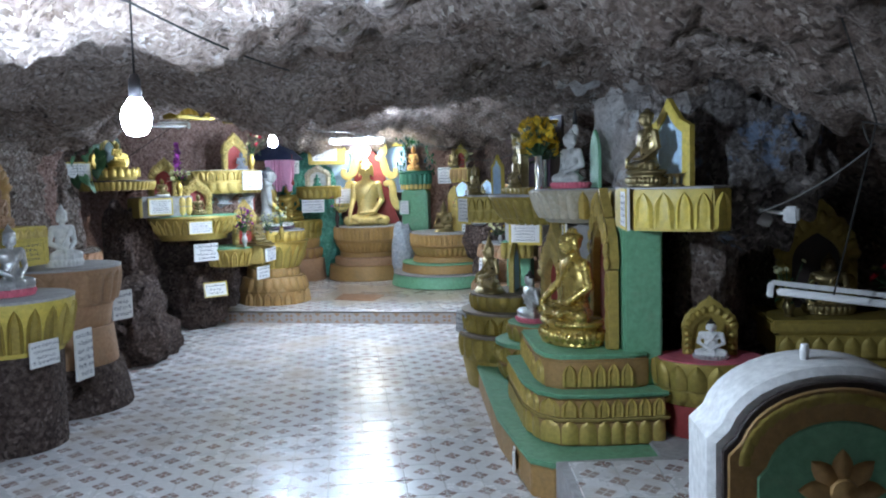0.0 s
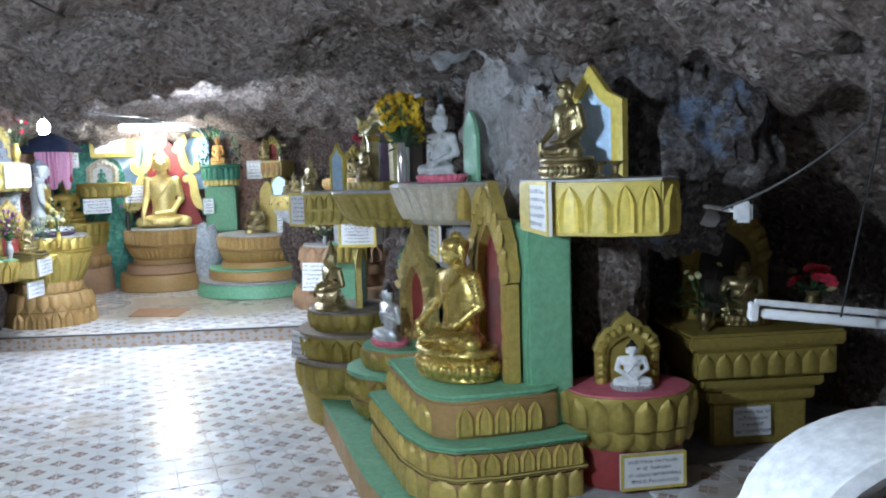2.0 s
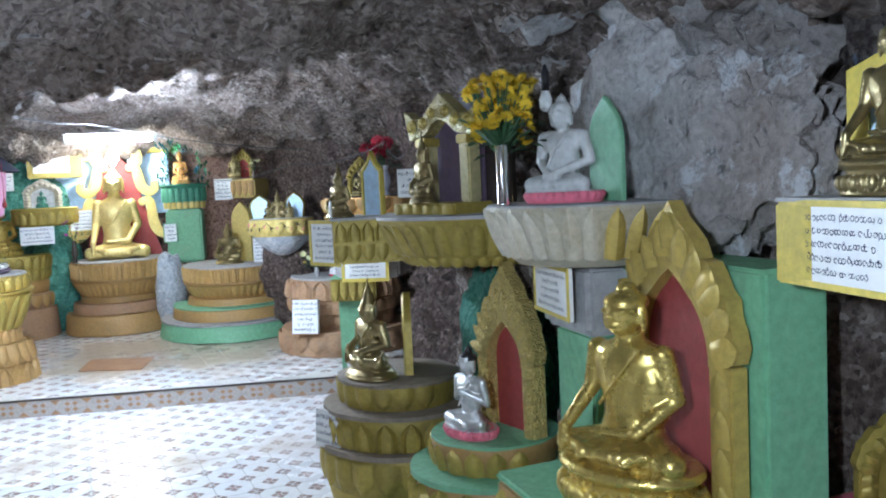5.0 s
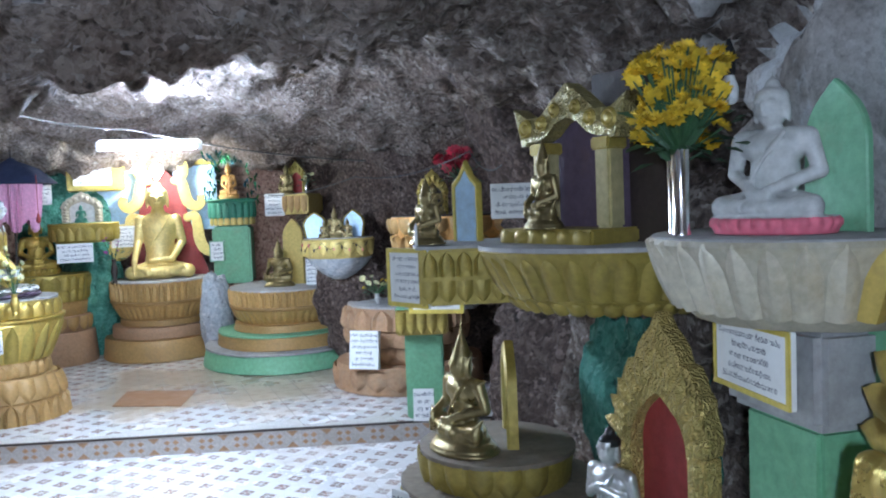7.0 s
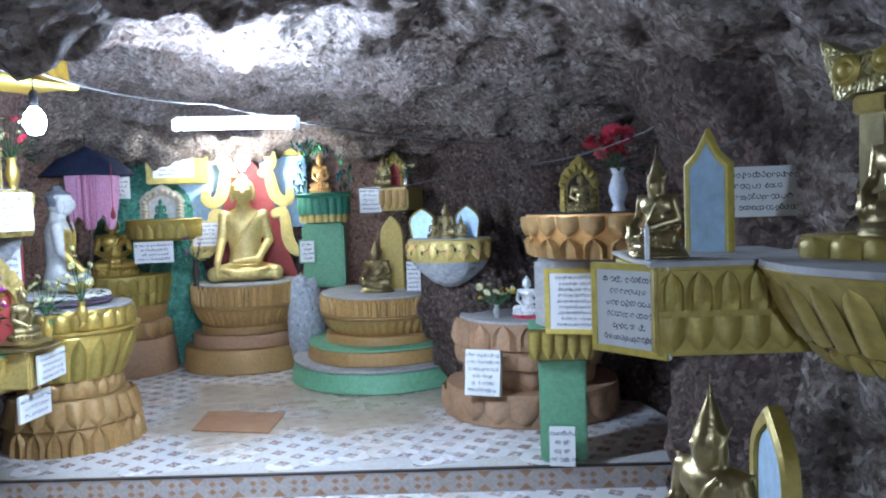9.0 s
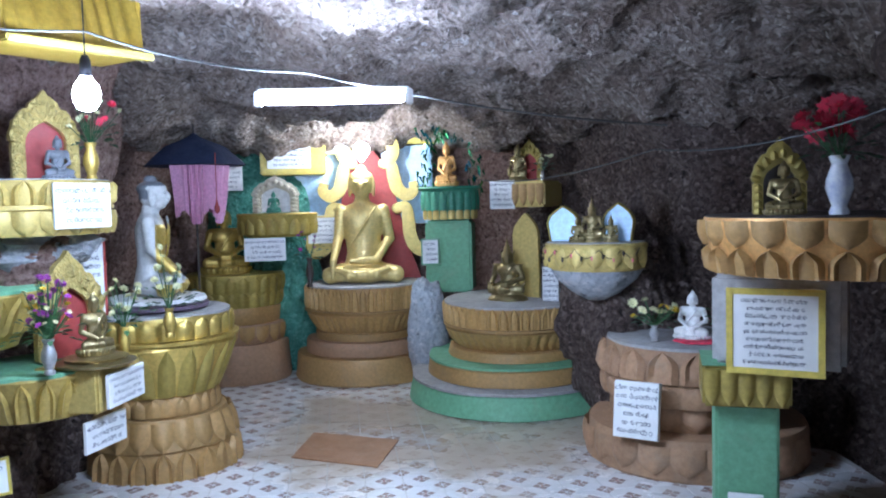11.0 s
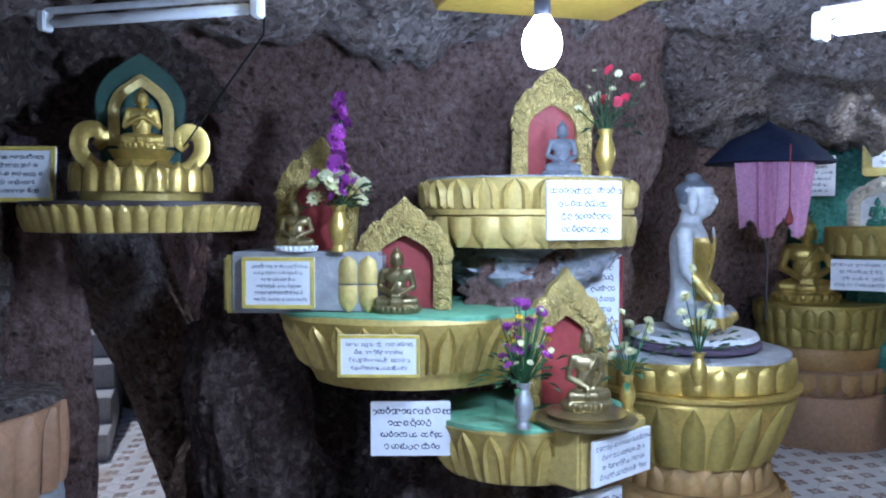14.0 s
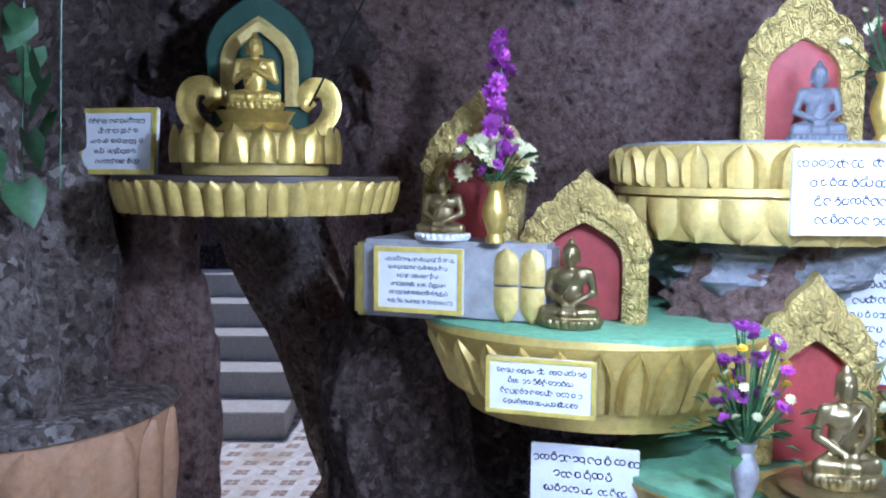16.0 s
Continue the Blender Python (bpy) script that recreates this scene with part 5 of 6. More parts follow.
gpst = thing("green_post", 0.76, 8.4, 0.12, -15, "sea-green post with a yellow carved cap", "post")
part("shaft", box(-0.12, 0.12, -0.1, 0.15, 0, 0.54, 0.012), GREEN, gpst)
part("cap", box(-0.17, 0.16, -0.15, 0.17, 0.54, 0.7, 0.012), OLIVE, gpst)
row(gpst, -0.165, 0.155, -0.151, 0.545, 0.14, 5, "drop", OLIVE, 0.012)
part("cap_top", box(-0.17, 0.16, -0.15, 0.17, 0.701, 0.706, 0.002), GREEN, gpst)
sign(0.7, 8.23, 0.125, -20, 0.13, 0.2, 4, "small white plaque leaning on the green post", seed=10, tilt=-6)
solid("vase", lathe([(0.03, 0), (0.035, 0.01), (0.02, 0.04), (0.03, 0.12), (0.02, 0.2), (0.026, 0.24)], n=18), BLACK, 0.7, 8.35, 0.827, 0, "slim black vase on the green post", "vase")
pedestal("pedestal", 0.88, 9.47, 0.12, -45, 0.57, 0.57, [(0, 0.2, 1.0, 0.98, BROWN, [(0.03, 0.14, 12, "drop", BROWN)]), (0.2, 0.33, 0.72, 0.74, BROWN, [(0.21, 0.11, 10, "drop", BROWN)]), (0.33, 0.45, 0.8, 0.84, BROWN, [(0.335, 0.11, 10, "lobe", BROWN)]), (0.45, 0.62, 0.86, 0.8, BROWN, [(0.455, 0.15, 10, "arch", BROWN)])],
         "brown clay two-tier round pedestal with carved petals", top=(0.8, GREY))
sign(0.45, 9.0, 0.33, -32, 0.22, 0.27, 6, "white lettered board leaning on the brown pedestal", seed=11, tilt=-8, depth=0.04)
statue(0.82, 9.3, 0.75, -35, 0.26, "lap", WHITE, "small white figure among yellow flowers", 0.9)
bouquet(0.62, 9.28, 0.75, 0.08, 0.025, GREY, [(PETALW, 0.03, 8), (PETALY, 0.022, 5)], "grey pot of pale yellow flowers", 12, 30, 0.13, 0.2)
bouquet(0.98, 9.2, 0.75, 0.08, 0.03, GREY, [(PETALY, 0.02, 5)], "grey pot of green sprigs", 13, 70, 0.1, 0.22)
solid("red_cloth", lathe([(0.13, 0), (0.14, 0.004), (0.13, 0.012)], 1, 0.8, n=30, wob=0.1), PETALR, 0.85, 9.25, 0.747, 0, "small folded red cloth on the pedestal", "cloth")


# ---- the far end ----
pedestal("pedestal", -1.08, 11.72, 0.12, 0, 0.56, 0.56, [(0, 0.2, 1.0, 0.97, OCHRE, []), (0.2, 0.31, 0.84, 0.83, BROWN, []), (0.31, 0.37, 0.7, 0.7, OCHRE, []), (0.37, 0.53, 0.66, 0.82, OCHRE, [(0.38, 0.15, 26, "drop", GILT_OCHRE)]), (0.53, 0.545, 0.85, 0.85, OCHRE, []), (0.545, 0.73, 0.82, 0.82, OCHRE, [(0.55, 0.175, 26, "arch", GILT_OCHRE)])],
         "large ochre lotus pedestal on two round steps", top=(0.82, GREY))
big = slim_seated()
big.materials.append(BRIGHT_GILT)
bigst = new("buddha_statue", big)
bigst.matrix_world = pose(-1.07, 11.62, 0.853, 0, 0, 2) @ Matrix.Diagonal((0.88, 0.88, 0.92, 1))
tagged(bigst, "large bright gold seated buddha touching its knee", "statue")


def ribbon(points, width, y0, y1):
    """A carved band of tapering width along a smooth line."""
    P = [Vector(p) for p in points]
    line = []
    for i in range(len(P) - 1):
        a, b, c, d = P[max(0, i - 1)], P[i], P[i + 1], P[min(len(P) - 1, i + 2)]
        for j in range(7):
            s = j / 7
            line.append(0.5 * ((2 * b) + (c - a) * s + (2 * a - 5 * b + 4 * c - d) * s * s + (3 * b - a - 3 * c + d) * s ** 3))
    line.append(P[-1])
    ou, ii = [], []
    for i, p in enumerate(line):
        d = (line[min(i + 1, len(line) - 1)] - line[max(i - 1, 0)]).normalized()
        q = i / (len(line) - 1)
        w = width * 0.5 * (0.55 + 0.6 * math.sin(math.pi * (0.12 + 0.8 * q)))
        ou.append((p.x - d.y * w, p.y + d.x * w))
        ii.append((p.x + d.y * w, p.y - d.x * w))
    return strip(ou, ii, y0, y1)


def flame_back(x, y, z):
    ob = thing("flame_backdrop", x, y, z, 2, "red throne back with gold curling flame edges", "throne back")
    line = [(-0.36, 0), (-0.32, 0.3), (-0.24, 0.6), (-0.18, 0.9), (0, 1.12), (0.18, 0.9), (0.24, 0.6), (0.32, 0.3), (0.42, 0)]
    part("red_panel", slab(line, 0.06, 0.09, 0.004), RED, ob)
    for s in (-1, 1):
        for k, pts in enumerate((((0.0, 1.22), (0.1, 1.2), (0.19, 1.13), (0.21, 1.04), (0.17, 0.97)),
                                 ((0.13, 0.97), (0.19, 0.94), (0.21, 0.85), (0.24, 0.75), (0.31, 0.7), (0.37, 0.74), (0.36, 0.81)),
                                 ((0.23, 0.6), (0.3, 0.6), (0.32, 0.5), (0.33, 0.38), (0.37, 0.28), (0.44, 0.24), (0.49, 0.28), (0.47, 0.34)))):
            part("flame", ribbon([(s * px, pz) for px, pz in pts], 0.095, 0.0, 0.07), BRIGHT_GOLD, ob)
            if k:
                part("curl", lathe([(0.04, 0), (0.046, 0.015), (0.04, 0.05), (0.015, 0.055)], n=18, m=pose(s * pts[0][0], 0.06, pts[0][1] - 0.01, 90, 0, 0)), BRIGHT_GOLD, ob)
    part("tip", slab([(-0.05, 1.2), (-0.07, 1.28), (0, 1.36), (0.07, 1.28), (0.05, 1.2)], 0.0, 0.06), BRIGHT_GOLD, ob)


flame_back(-1.04, 11.9, 0.84)
halo = thing("halo_lamp", -1.05, 11.5, 1.88, 0, "small bright bulb above the big statue's crown", "lamp")
part("glass", lathe([(0.012, -0.075), (0.03, -0.05), (0.055, -0.01), (0.058, 0.02), (0.045, 0.05), (0.015, 0.065)], n=20), plain("halo_glass", (0.9, 0.97, 1.0), 0.3, 0, 80.0), halo)
pedestal("pedestal", 0.1, 11.03, 0.12, -18, 0.78, 0.95, [(0, 0.15, 1.0, 0.97, GREEN, []), (0.151, 0.17, 0.98, 0.98, GREY, []), (0.17, 0.28, 0.84, 0.83, OCHRE, []), (0.28, 0.295, 0.83, 0.83, GREEN, []), (0.295, 0.36, 0.66, 0.64, OCHRE, []), (0.36, 0.5, 0.58, 0.67, OCHRE, [(0.37, 0.13, 30, "drop", GILT_OCHRE)]), (0.5, 0.515, 0.695, 0.695, OCHRE, []), (0.515, 0.66, 0.67, 0.68, OCHRE, [(0.518, 0.14, 30, "arch", GILT_OCHRE)])],
         "ochre lotus pedestal on a wide green step", top=(0.68, GREY))
statue(0.0, 10.85, 0.785, -25, 0.45, "crown", BRONZE, "dark brass seated figure beside a gold board", 0.8)
bk = thing("backing_board", 0.14, 10.98, 0.785, -30, "gold rounded board behind the dark figure", "board")
part("board", slab([(-0.1, 0)] + curve_arch(0.2, 0.6, 0.42)[1:-1] + [(0.1, 0)], 0, 0.04), BRIGHT_GOLD, bk)
sign(0.28, 10.72, 0.76, -20, 0.11, 0.26, 7, "narrow white and violet lettered board", seed=20)
gpil = thing("green_pillar", -0.38, 11.62, 0.78, -8, "pale green square pillar with a dark green cup", "pillar")
part("shaft", box(-0.18, 0.18, -0.15, 0.15, 0, 0.55, 0.02), GREEN, gpil)
part("cup", lathe([(0.15, 0.55), (0.2, 0.58), (0.2, 0.62), (0.22, 0.78), (0.25, 0.8), (0.24, 0.815)], 1, 0.8, n=32), DEEPGREEN, gpil, "dark green cup")
ring(gpil, 0.2, 0.16, 0.56, 0.08, 10, "lobe", BRIGHT_GOLD)
ring(gpil, 0.215, 0.172, 0.63, 0.15, 10, "lobe", DEEPGREEN)
sign(-0.54, 11.4, 1.0, -8, 0.14, 0.2, 4, "small white sign with a green edge", GREEN, seed=21)
statue(-0.4, 11.58, 1.597, -12, 0.36, "lap", ORANGE_GOLD, "small orange-gold standing figure on the green cup", 0.62)


def tinsel(x, y, z):
    rnd = random.Random(3)
    ob = thing("tinsel_garland", x, y, z, 0, "hanging blue and green foil tinsel", "garland")
    for mat in (TINSEL, TINSELG):
        bm = bmesh.new()
        bm.faces.new([bm.verts.new(v) for v in ((-0.01, 0, 0), (0.01, 0.002, 0), (0.004, 0.004, -0.05), (-0.004, 0.003, -0.05))])
        me = finish(bm, "foil", mat, False)
        for _ in range(75):
            s = rnd.choice((-1, 1))
            px, pz = s * rnd.uniform(0.12, 0.27), rnd.uniform(-0.45, 0.08)
            if rnd.random() < 0.3:
                px, pz = rnd.uniform(-0.14, 0.14), rnd.uniform(-0.03, 0.1)
            f = new("foil", me)
            f.parent = ob
            f.matrix_basis = pose(px, rnd.uniform(-0.04, 0.04), pz, rnd.uniform(-30, 30), rnd.uniform(-40, 40), rnd.uniform(-60, 60)) @ Matrix.Scale(rnd.uniform(0.7, 1.3), 4)


tinsel(-0.38, 11.72, 2.0)
sx = thing("shelf", 0.2, 11.6, 1.42, -25, "small gold bracket shelf on the rock", "shelf")
part("body", box(-0.22, 0.22, -0.16, 0.3, 0, 0.2, 0.02), BRIGHT_GOLD, sx)
row(sx, -0.05, 0.215, -0.161, 0.01, 0.17, 4, "drop", OCHRE, 0.012)
sign(0.02, 11.5, 1.41, -25, 0.2, 0.22, 5, "white sign on the small gold shelf", seed=22)
statue(0.15, 11.55, 1.622, -25, 0.34, "crown", BRONZE, "small brass crowned figure on the gold shelf", 0.6)
niche(0.25, 11.66, 1.622, -25, 0.22, 0.32, OLIVE, RED, "small gilt niche on the gold shelf", 8, 0.04)
bouquet(0.34, 11.5, 1.622, 0.08, 0.02, CHROME, [(PETALW, 0.025, 6)], "chrome vase of white flowers", 23, 16, 0.07, 0.14)

sh = thing("shelf", 0.4, 9.68, 1.09, -35, "rounded gold shelf moulded onto the rock", "shelf")
part("cement", lathe([(0.05, -0.17), (0.13, -0.13), (0.22, -0.05), (0.255, 0.0)], 1, 0.9, wob=0.1), BLUEROCK, sh, "rough pale cement underside")
rim = part("rim", lathe([(0.25, 0.0), (0.27, 0.02), (0.285, 0.14), (0.27, 0.15)], 1, 0.9, wob=0.02), BRIGHT_GOLD, sh)
ring(rim, 0.272, 0.245, 0.015, 0.11, 9, "drop", BRIGHT_GOLD)
part("top", lathe([(0.27, 0.14), (0.27, 0.155)], 1, 0.9), GREY, sh)
for dx, dy, w, hh in ((0.22, 9.68, 0.17, 0.19), (0.5, 9.56, 0.16, 0.2)):
    mm = thing("niche", dx, dy, 1.246, -25, "pale blue oval panel with a gilt rim", "niche")
    oo = [(-w / 2 * 0.8, 0)] + curve_arch(w, hh, hh * 0.45)[1:-1] + [(w / 2 * 0.8, 0)]
    part("panel", slab(oo, 0.01, 0.03), BLUE, mm)
    part("rim", strip([(x * 1.12, z * 1.05) for x, z in oo], oo, 0, 0.04), OLIVE, mm)
statue(0.36, 9.56, 1.246, -25, 0.25, "crown", BRONZE, "small brass crowned figure between blue panels", 0.7)
statue(0.45, 9.5, 1.246, -25, 0.16, "crown", BRONZE, "smaller brass crowned figure between blue panels", 0.7)
statue(0.28, 9.55, 1.246, -25, 0.14, "lap", BRONZE, "smallest brass figure before a blue panel", 0.8)

cord = thing("string_lights", 0.4, 9.68, 1.09, -35, "unlit string of tiny lamps on a dark wire", "string lights")
cpts = []
for i in range(41):
    a = math.radians(-165 + 150 * i / 40)
    cpts.append(Vector((0.292 * math.cos(a), 0.264 * math.sin(a), 0.125 - 0.05 * abs(math.sin(i * 0.47)))))
bm = bmesh.new()
for p, q in zip(cpts, cpts[1:]):
    bmesh.ops.create_cone(bm, segments=5, radius1=0.0022, radius2=0.0022, depth=(q - p).length * 1.1, matrix=Matrix.Translation((p + q) / 2) @ (q - p).to_track_quat("Z", "Y").to_matrix().to_4x4())
part("wire", bm, WIRE, cord)
for i in range(1, 40, 3):
    part("lamp", lathe([(0.002, 0.0), (0.006, -0.004), (0.007, -0.018), (0.002, -0.026)], n=8, m=Matrix.Translation(cpts[i])), PINK if i % 2 else DARK, cord)

pedestal("pedestal", -2.1, 11.7, 0.12, 15, 0.4, 0.4, [(0, 0.3, 1.05, 1.0, BROWN, []), (0.3, 0.45, 0.88, 0.92, BROWN, [(0.31, 0.13, 10, "drop", OCHRE)]), (0.45, 0.58, 0.84, 0.88, OCHRE, []), (0.58, 0.83, 0.86, 0.94, OLIVE, [(0.59, 0.11, 14, "lobe", OLIVE), (0.7, 0.12, 14, "lobe", OLIVE)])],
         "olive and brown round tiered pedestal", top=(0.94, OLIVE))
statue(-2.15, 11.6, 0.955, 20, 0.55, "lap", GOLD, "gold seated buddha under a pink cloth", 0.85)
um = thing("parasol", -2.17, 10.95, 1.5, 0, "dark navy parasol with a pink cloth hung from it", "parasol")
part("canopy", lathe([(0.36, 0.27), (0.33, 0.3), (0.22, 0.4), (0.05, 0.47), (0.01, 0.5)], n=32, lobes=8, lobe=-0.06), NAVY, um, "navy fabric canopy")
part("pole", lathe([(0.008, -0.6), (0.008, 0.6)], n=8), DARK, um)
bm = bmesh.new()
NQ = 60
cols = []
for i in range(NQ + 1):
    a = math.radians(-120 + 200 * i / NQ)
    rr = 0.22 + 0.025 * math.sin(i * 1.9)
    drop = -0.09 + 0.05 * math.sin(i * 0.35) - 0.04 * noise.noise((i * 0.2, 0, 0))
    cols.append([bm.verts.new((math.cos(a) * rr * (1 - 0.03 * k + 0.02 * math.sin(i * 1.3 + k)), math.sin(a) * rr * (1 - 0.03 * k), 0.3 + (drop - 0.3) * k / 6)) for k in range(7)])
for A, B in zip(cols, cols[1:]):
    for k in range(6):
        bm.faces.new((A[k], B[k], B[k + 1], A[k + 1]))
part("cloth", bm, CLOTH, um, "thin pink hanging cloth")
solid("hanging_bulb", lathe([(0.004, -0.03), (0.018, -0.015), (0.018, 0.01), (0.01, 0.03), (0.006, 0.05), (0.003, 0.06), (0.003, 0.35)], n=14), RED, -1.85, 10.3, 1.47, 0, "small dark red ornament on a cord", "ornament")

sh2 = thing("shelf", -1.72, 11.55, 1.24, 10, "olive bracket shelf with a cream niche", "shelf")
part("body", lathe([(0.24, 0), (0.28, 0.03), (0.31, 0.17), (0.3, 0.18)], 1, 0.8), OLIVE, sh2)
ring(sh2, 0.285, 0.228, 0.02, 0.14, 10, "leaf", OLIVE)
niche(-1.72, 11.5, 1.425, 10, 0.38, 0.28, CREAM, WHITE, "cream arched niche on the wall shelf", 9, 0.06)
statue(-1.72, 11.42, 1.425, 10, 0.17, "lap", GREENROCK, "small dark green seated figure", 0.8)
sign(-1.76, 11.24, 1.07, 8, 0.3, 0.17, 4, "white lettered sign below the wall shelf", seed=24)
tb = thing("sign_box", -1.62, 11.75, 1.72, 8, "yellow box shelf holding two signs", "shelf")
part("body", box(-0.26, 0.26, 0, 0.25, 0, 0.24, 0.012), YELLOW, tb)
part("cloth", box(-0.2, 0.2, -0.01, 0.2, 0.241, 0.275, 0.008), PINK, tb)
sign(-1.65, 11.73, 1.77, 8, 0.34, 0.17, 4, "white two-panel lettered sign on yellow", seed=25)
sign(-2.1, 11.5, 1.6, 20, 0.26, 0.24, 6, "grey-white lettered sign on the wall", seed=26)
sign(-1.36, 11.85, 1.88, 4, 0.38, 0.14, 3, "long white lettered sign with a yellow border", YELLOW, seed=27)
sign(-1.4, 11.72, 1.15, 4, 0.26, 0.24, 5, "white sign in a wide yellow frame", BRIGHT_GOLD, seed=28)
pn = thing("wall_panel", -1.42, 12.0, 1.35, 3, "pale blue painted wall panel", "panel")
part("panel", box(-0.3, 0.3, 0, 0.06, 0, 0.6, 0.02), BLUE, pn)
pn = thing("wall_panel", -0.72, 12.05, 1.3, -3, "pale blue painted wall panel beside the throne", "panel")
part("panel", box(-0.22, 0.2, 0, 0.06, 0, 0.65, 0.02), BLUE, pn)
part("yellow_edge", box(-0.25, 0.24, -0.01, 0.05, 0.66, 0.8, 0.02), YELLOW, pn)
boulder(-1.75, 11.95, 0.75, 0.28, 0.22, 0.62, 0, "sea-green painted rock beside the throne", GREENROCK, 0.25)
boulder(-2.0, 12.1, 1.4, 0.5, 0.22, 0.6, 0, "sea-green painted wall rock", GREENROCK, 0.2)
boulder(-0.57, 11.3, 0.48, 0.15, 0.15, 0.44, 0, "white painted rock between the pedestals", BLUEROCK, 0.14)
boulder(0.62, 9.98, 0.75, 0.32, 0.42, 0.62, 20, "rough brown rock under the wall shelf", DARK_SHADEROCK, 0.4)
bouquet(-1.46, 11.4, 0.855, 0.22, 0.03, DARK, [(PETALP, 0.02, 8)], "dark vase of dried dark flowers", 29, 26, 0.09, 0.24)
mat = tagged(new("floor_mat", finish(prism([(-1.29, 9.5), (-0.81, 9.3), (-0.72, 9.78), (-1.24, 9.98)], 0.121, 0.127, 0.002), "floor_mat", MAT)), "flat brown rubber mat on the tiled floor", "mat")

# ---- the left side ----
pedestal("pedestal", -1.98, 9.52, 0.1, 60, 0.4, 0.4, [(0, 0.16, 0.98, 0.94, OCHRE, [(0.0, 0.16, 12, "arch", OCHRE)]), (0.16, 0.32, 0.97, 0.86, OCHRE, [(0.165, 0.15, 12, "drop", OCHRE)]), (0.32, 0.42, 0.74, 0.72, OCHRE, [(0.325, 0.09, 14, "leaf", OCHRE)]), (0.42, 0.7, 0.72, 1.0, GOLD, [(0.43, 0.27, 11, "leaf", OLIVE)]), (0.7, 0.72, 1.04, 1.05, GOLD, []), (0.72, 0.84, 0.94, 0.94, GOLD, [(0.725, 0.1, 14, "lobe", GOLD)])],
         "gilded bowl-shaped pedestal carved with leaves", top=(0.94, GREY))
pale = slim_seated()
for m in (STONEWHITE, STONE, GOLD):
    pale.materials.append(m)
zone = []
for p in pale.polygons:
    c = p.center
    if c.z > 0.915 or (c.z > 0.81 and c.y > 0.035 and abs(c.x) < 0.1):
        zone.append(1)
    elif c.z < 0.6 and c.y < -0.02 and not (0.12 < c.z < 0.2):
        zone.append(2)
    else:
        zone.append(0)
pale.polygons.foreach_set("material_index", zone)
palest = new("buddha_statue", pale)
palest.matrix_world = pose(-1.98, 9.53, 1.015, 0, 0, 104) @ Matrix.Diagonal((0.68, 0.68, 0.64, 1))
tagged(palest, "white seated figure with black hair and gold robe", "statue")
cush = thing("cushion", -1.98, 9.52, 0.953, 122, "purple and white cushion under the white figure", "cushion")
part("pad", lathe([(0.29, 0.0), (0.31, 0.012), (0.31, 0.026), (0.29, 0.032)], 1, 0.85, n=40), PURPLE, cush)
part("upper_pad", lathe([(0.28, 0.032), (0.3, 0.044), (0.29, 0.062), (0.26, 0.066)], 1, 0.85, n=40), WHITE, cush, "white upper layer")
bouquet(-1.78, 9.1, 0.86, 0.14, 0.03, GOLD, [(PETALW, 0.024, 12)], "gold vase of pale yellow flowers", 30, 40, 0.07, 0.32)

pedestal("shelf", -2.33, 8.82, 1.38, 44, 0.37, 0.38, [(0, 0.11, 1.0, 1.02, BRIGHT_GOLD, [(0.0, 0.105, 13, "drop", BRIGHT_GOLD)]), (0.11, 0.13, 1.05, 1.05, BRIGHT_GOLD, []), (0.13, 0.235, 1.0, 1.03, BRIGHT_GOLD, [(0.132, 0.1, 13, "arch", BRIGHT_GOLD)])], "yellow-gold shelf with two rows of petals", "shelf", top=(1.0, BLUEROCK))
sign(-1.955, 8.6, 1.41, 56, 0.26, 0.19, 4, "white lettered sign on the gold shelf", seed=31)
boulder(-2.35, 8.9, 1.3, 0.32, 0.3, 0.12, 44, "white painted cement under the shelf", BLUEROCK, 0.2)
niche(-2.15, 8.71, 1.615, 42, 0.3, 0.38, CARVED, RED, "yellow-gold carved niche with a red back", 11, 0.05)
statue(-2.08, 8.66, 1.615, 42, 0.2, "lap", STONE, "grey stone seated figure in the niche", 0.8)
bouquet(-2.01, 8.83, 1.615, 0.17, 0.035, GOLD, [(PETALR, 0.024, 6), (PETALW, 0.016, 12)], "gold vase of red and white flowers", 32, 20, 0.14, 0.24)

pedestal("shelf", -2.53, 8.41, 0.93, 46, 0.46, 0.37, [(0, 0.24, 0.74, 1.0, MUSTARD, [(0.06, 0.17, 15, "arch", MUSTARD)])], "mustard gold shelf with a green top", "shelf", top=(0.99, GREEN))
sign(-2.355, 8.06, 0.995, 39, 0.25, 0.13, 4, "white sign with a yellow border on the ochre shelf", YELLOW, seed=33)
niche(-2.44, 8.27, 1.178, 40, 0.34, 0.36, CARVED, RED, "yellow-gold flame-edged niche with a red back", 13, 0.06)
statue(-2.41, 8.2, 1.178, 40, 0.22, "lap", BRONZE, "dark brass seated buddha in the niche", 0.85)
sign(-2.355, 8.205, 0.72, 41, 0.255, 0.175, 4, "black-lettered white board below the shelf", seed=34)
sign(-2.3, 8.3, 0.35, 41, 0.25, 0.15, 3, "white sign with a yellow border low on the rock", YELLOW, seed=35, tilt=-12)
boulder(-2.55, 8.62, 0.4, 0.3, 0.3, 0.36, 40, "dark rock below the shelves", DARK_SHADEROCK, 0.4)
boulder(-2.32, 8.75, 1.2, 0.2, 0.18, 0.16, 40, "broken rock between the shelves", RUST, 0.5)

bx = thing("shelf", -2.72, 8.1, 1.17, 36, "cement box shelf with a gilt double petal", "shelf")
part("body", box(-0.24, 0.26, -0.1, 0.35, 0, 0.2, 0.012), GREY, bx)
part("side", box(-0.26, -0.22, -0.1, 0.3, 0.0, 0.19, 0.01), OLIVE, bx)
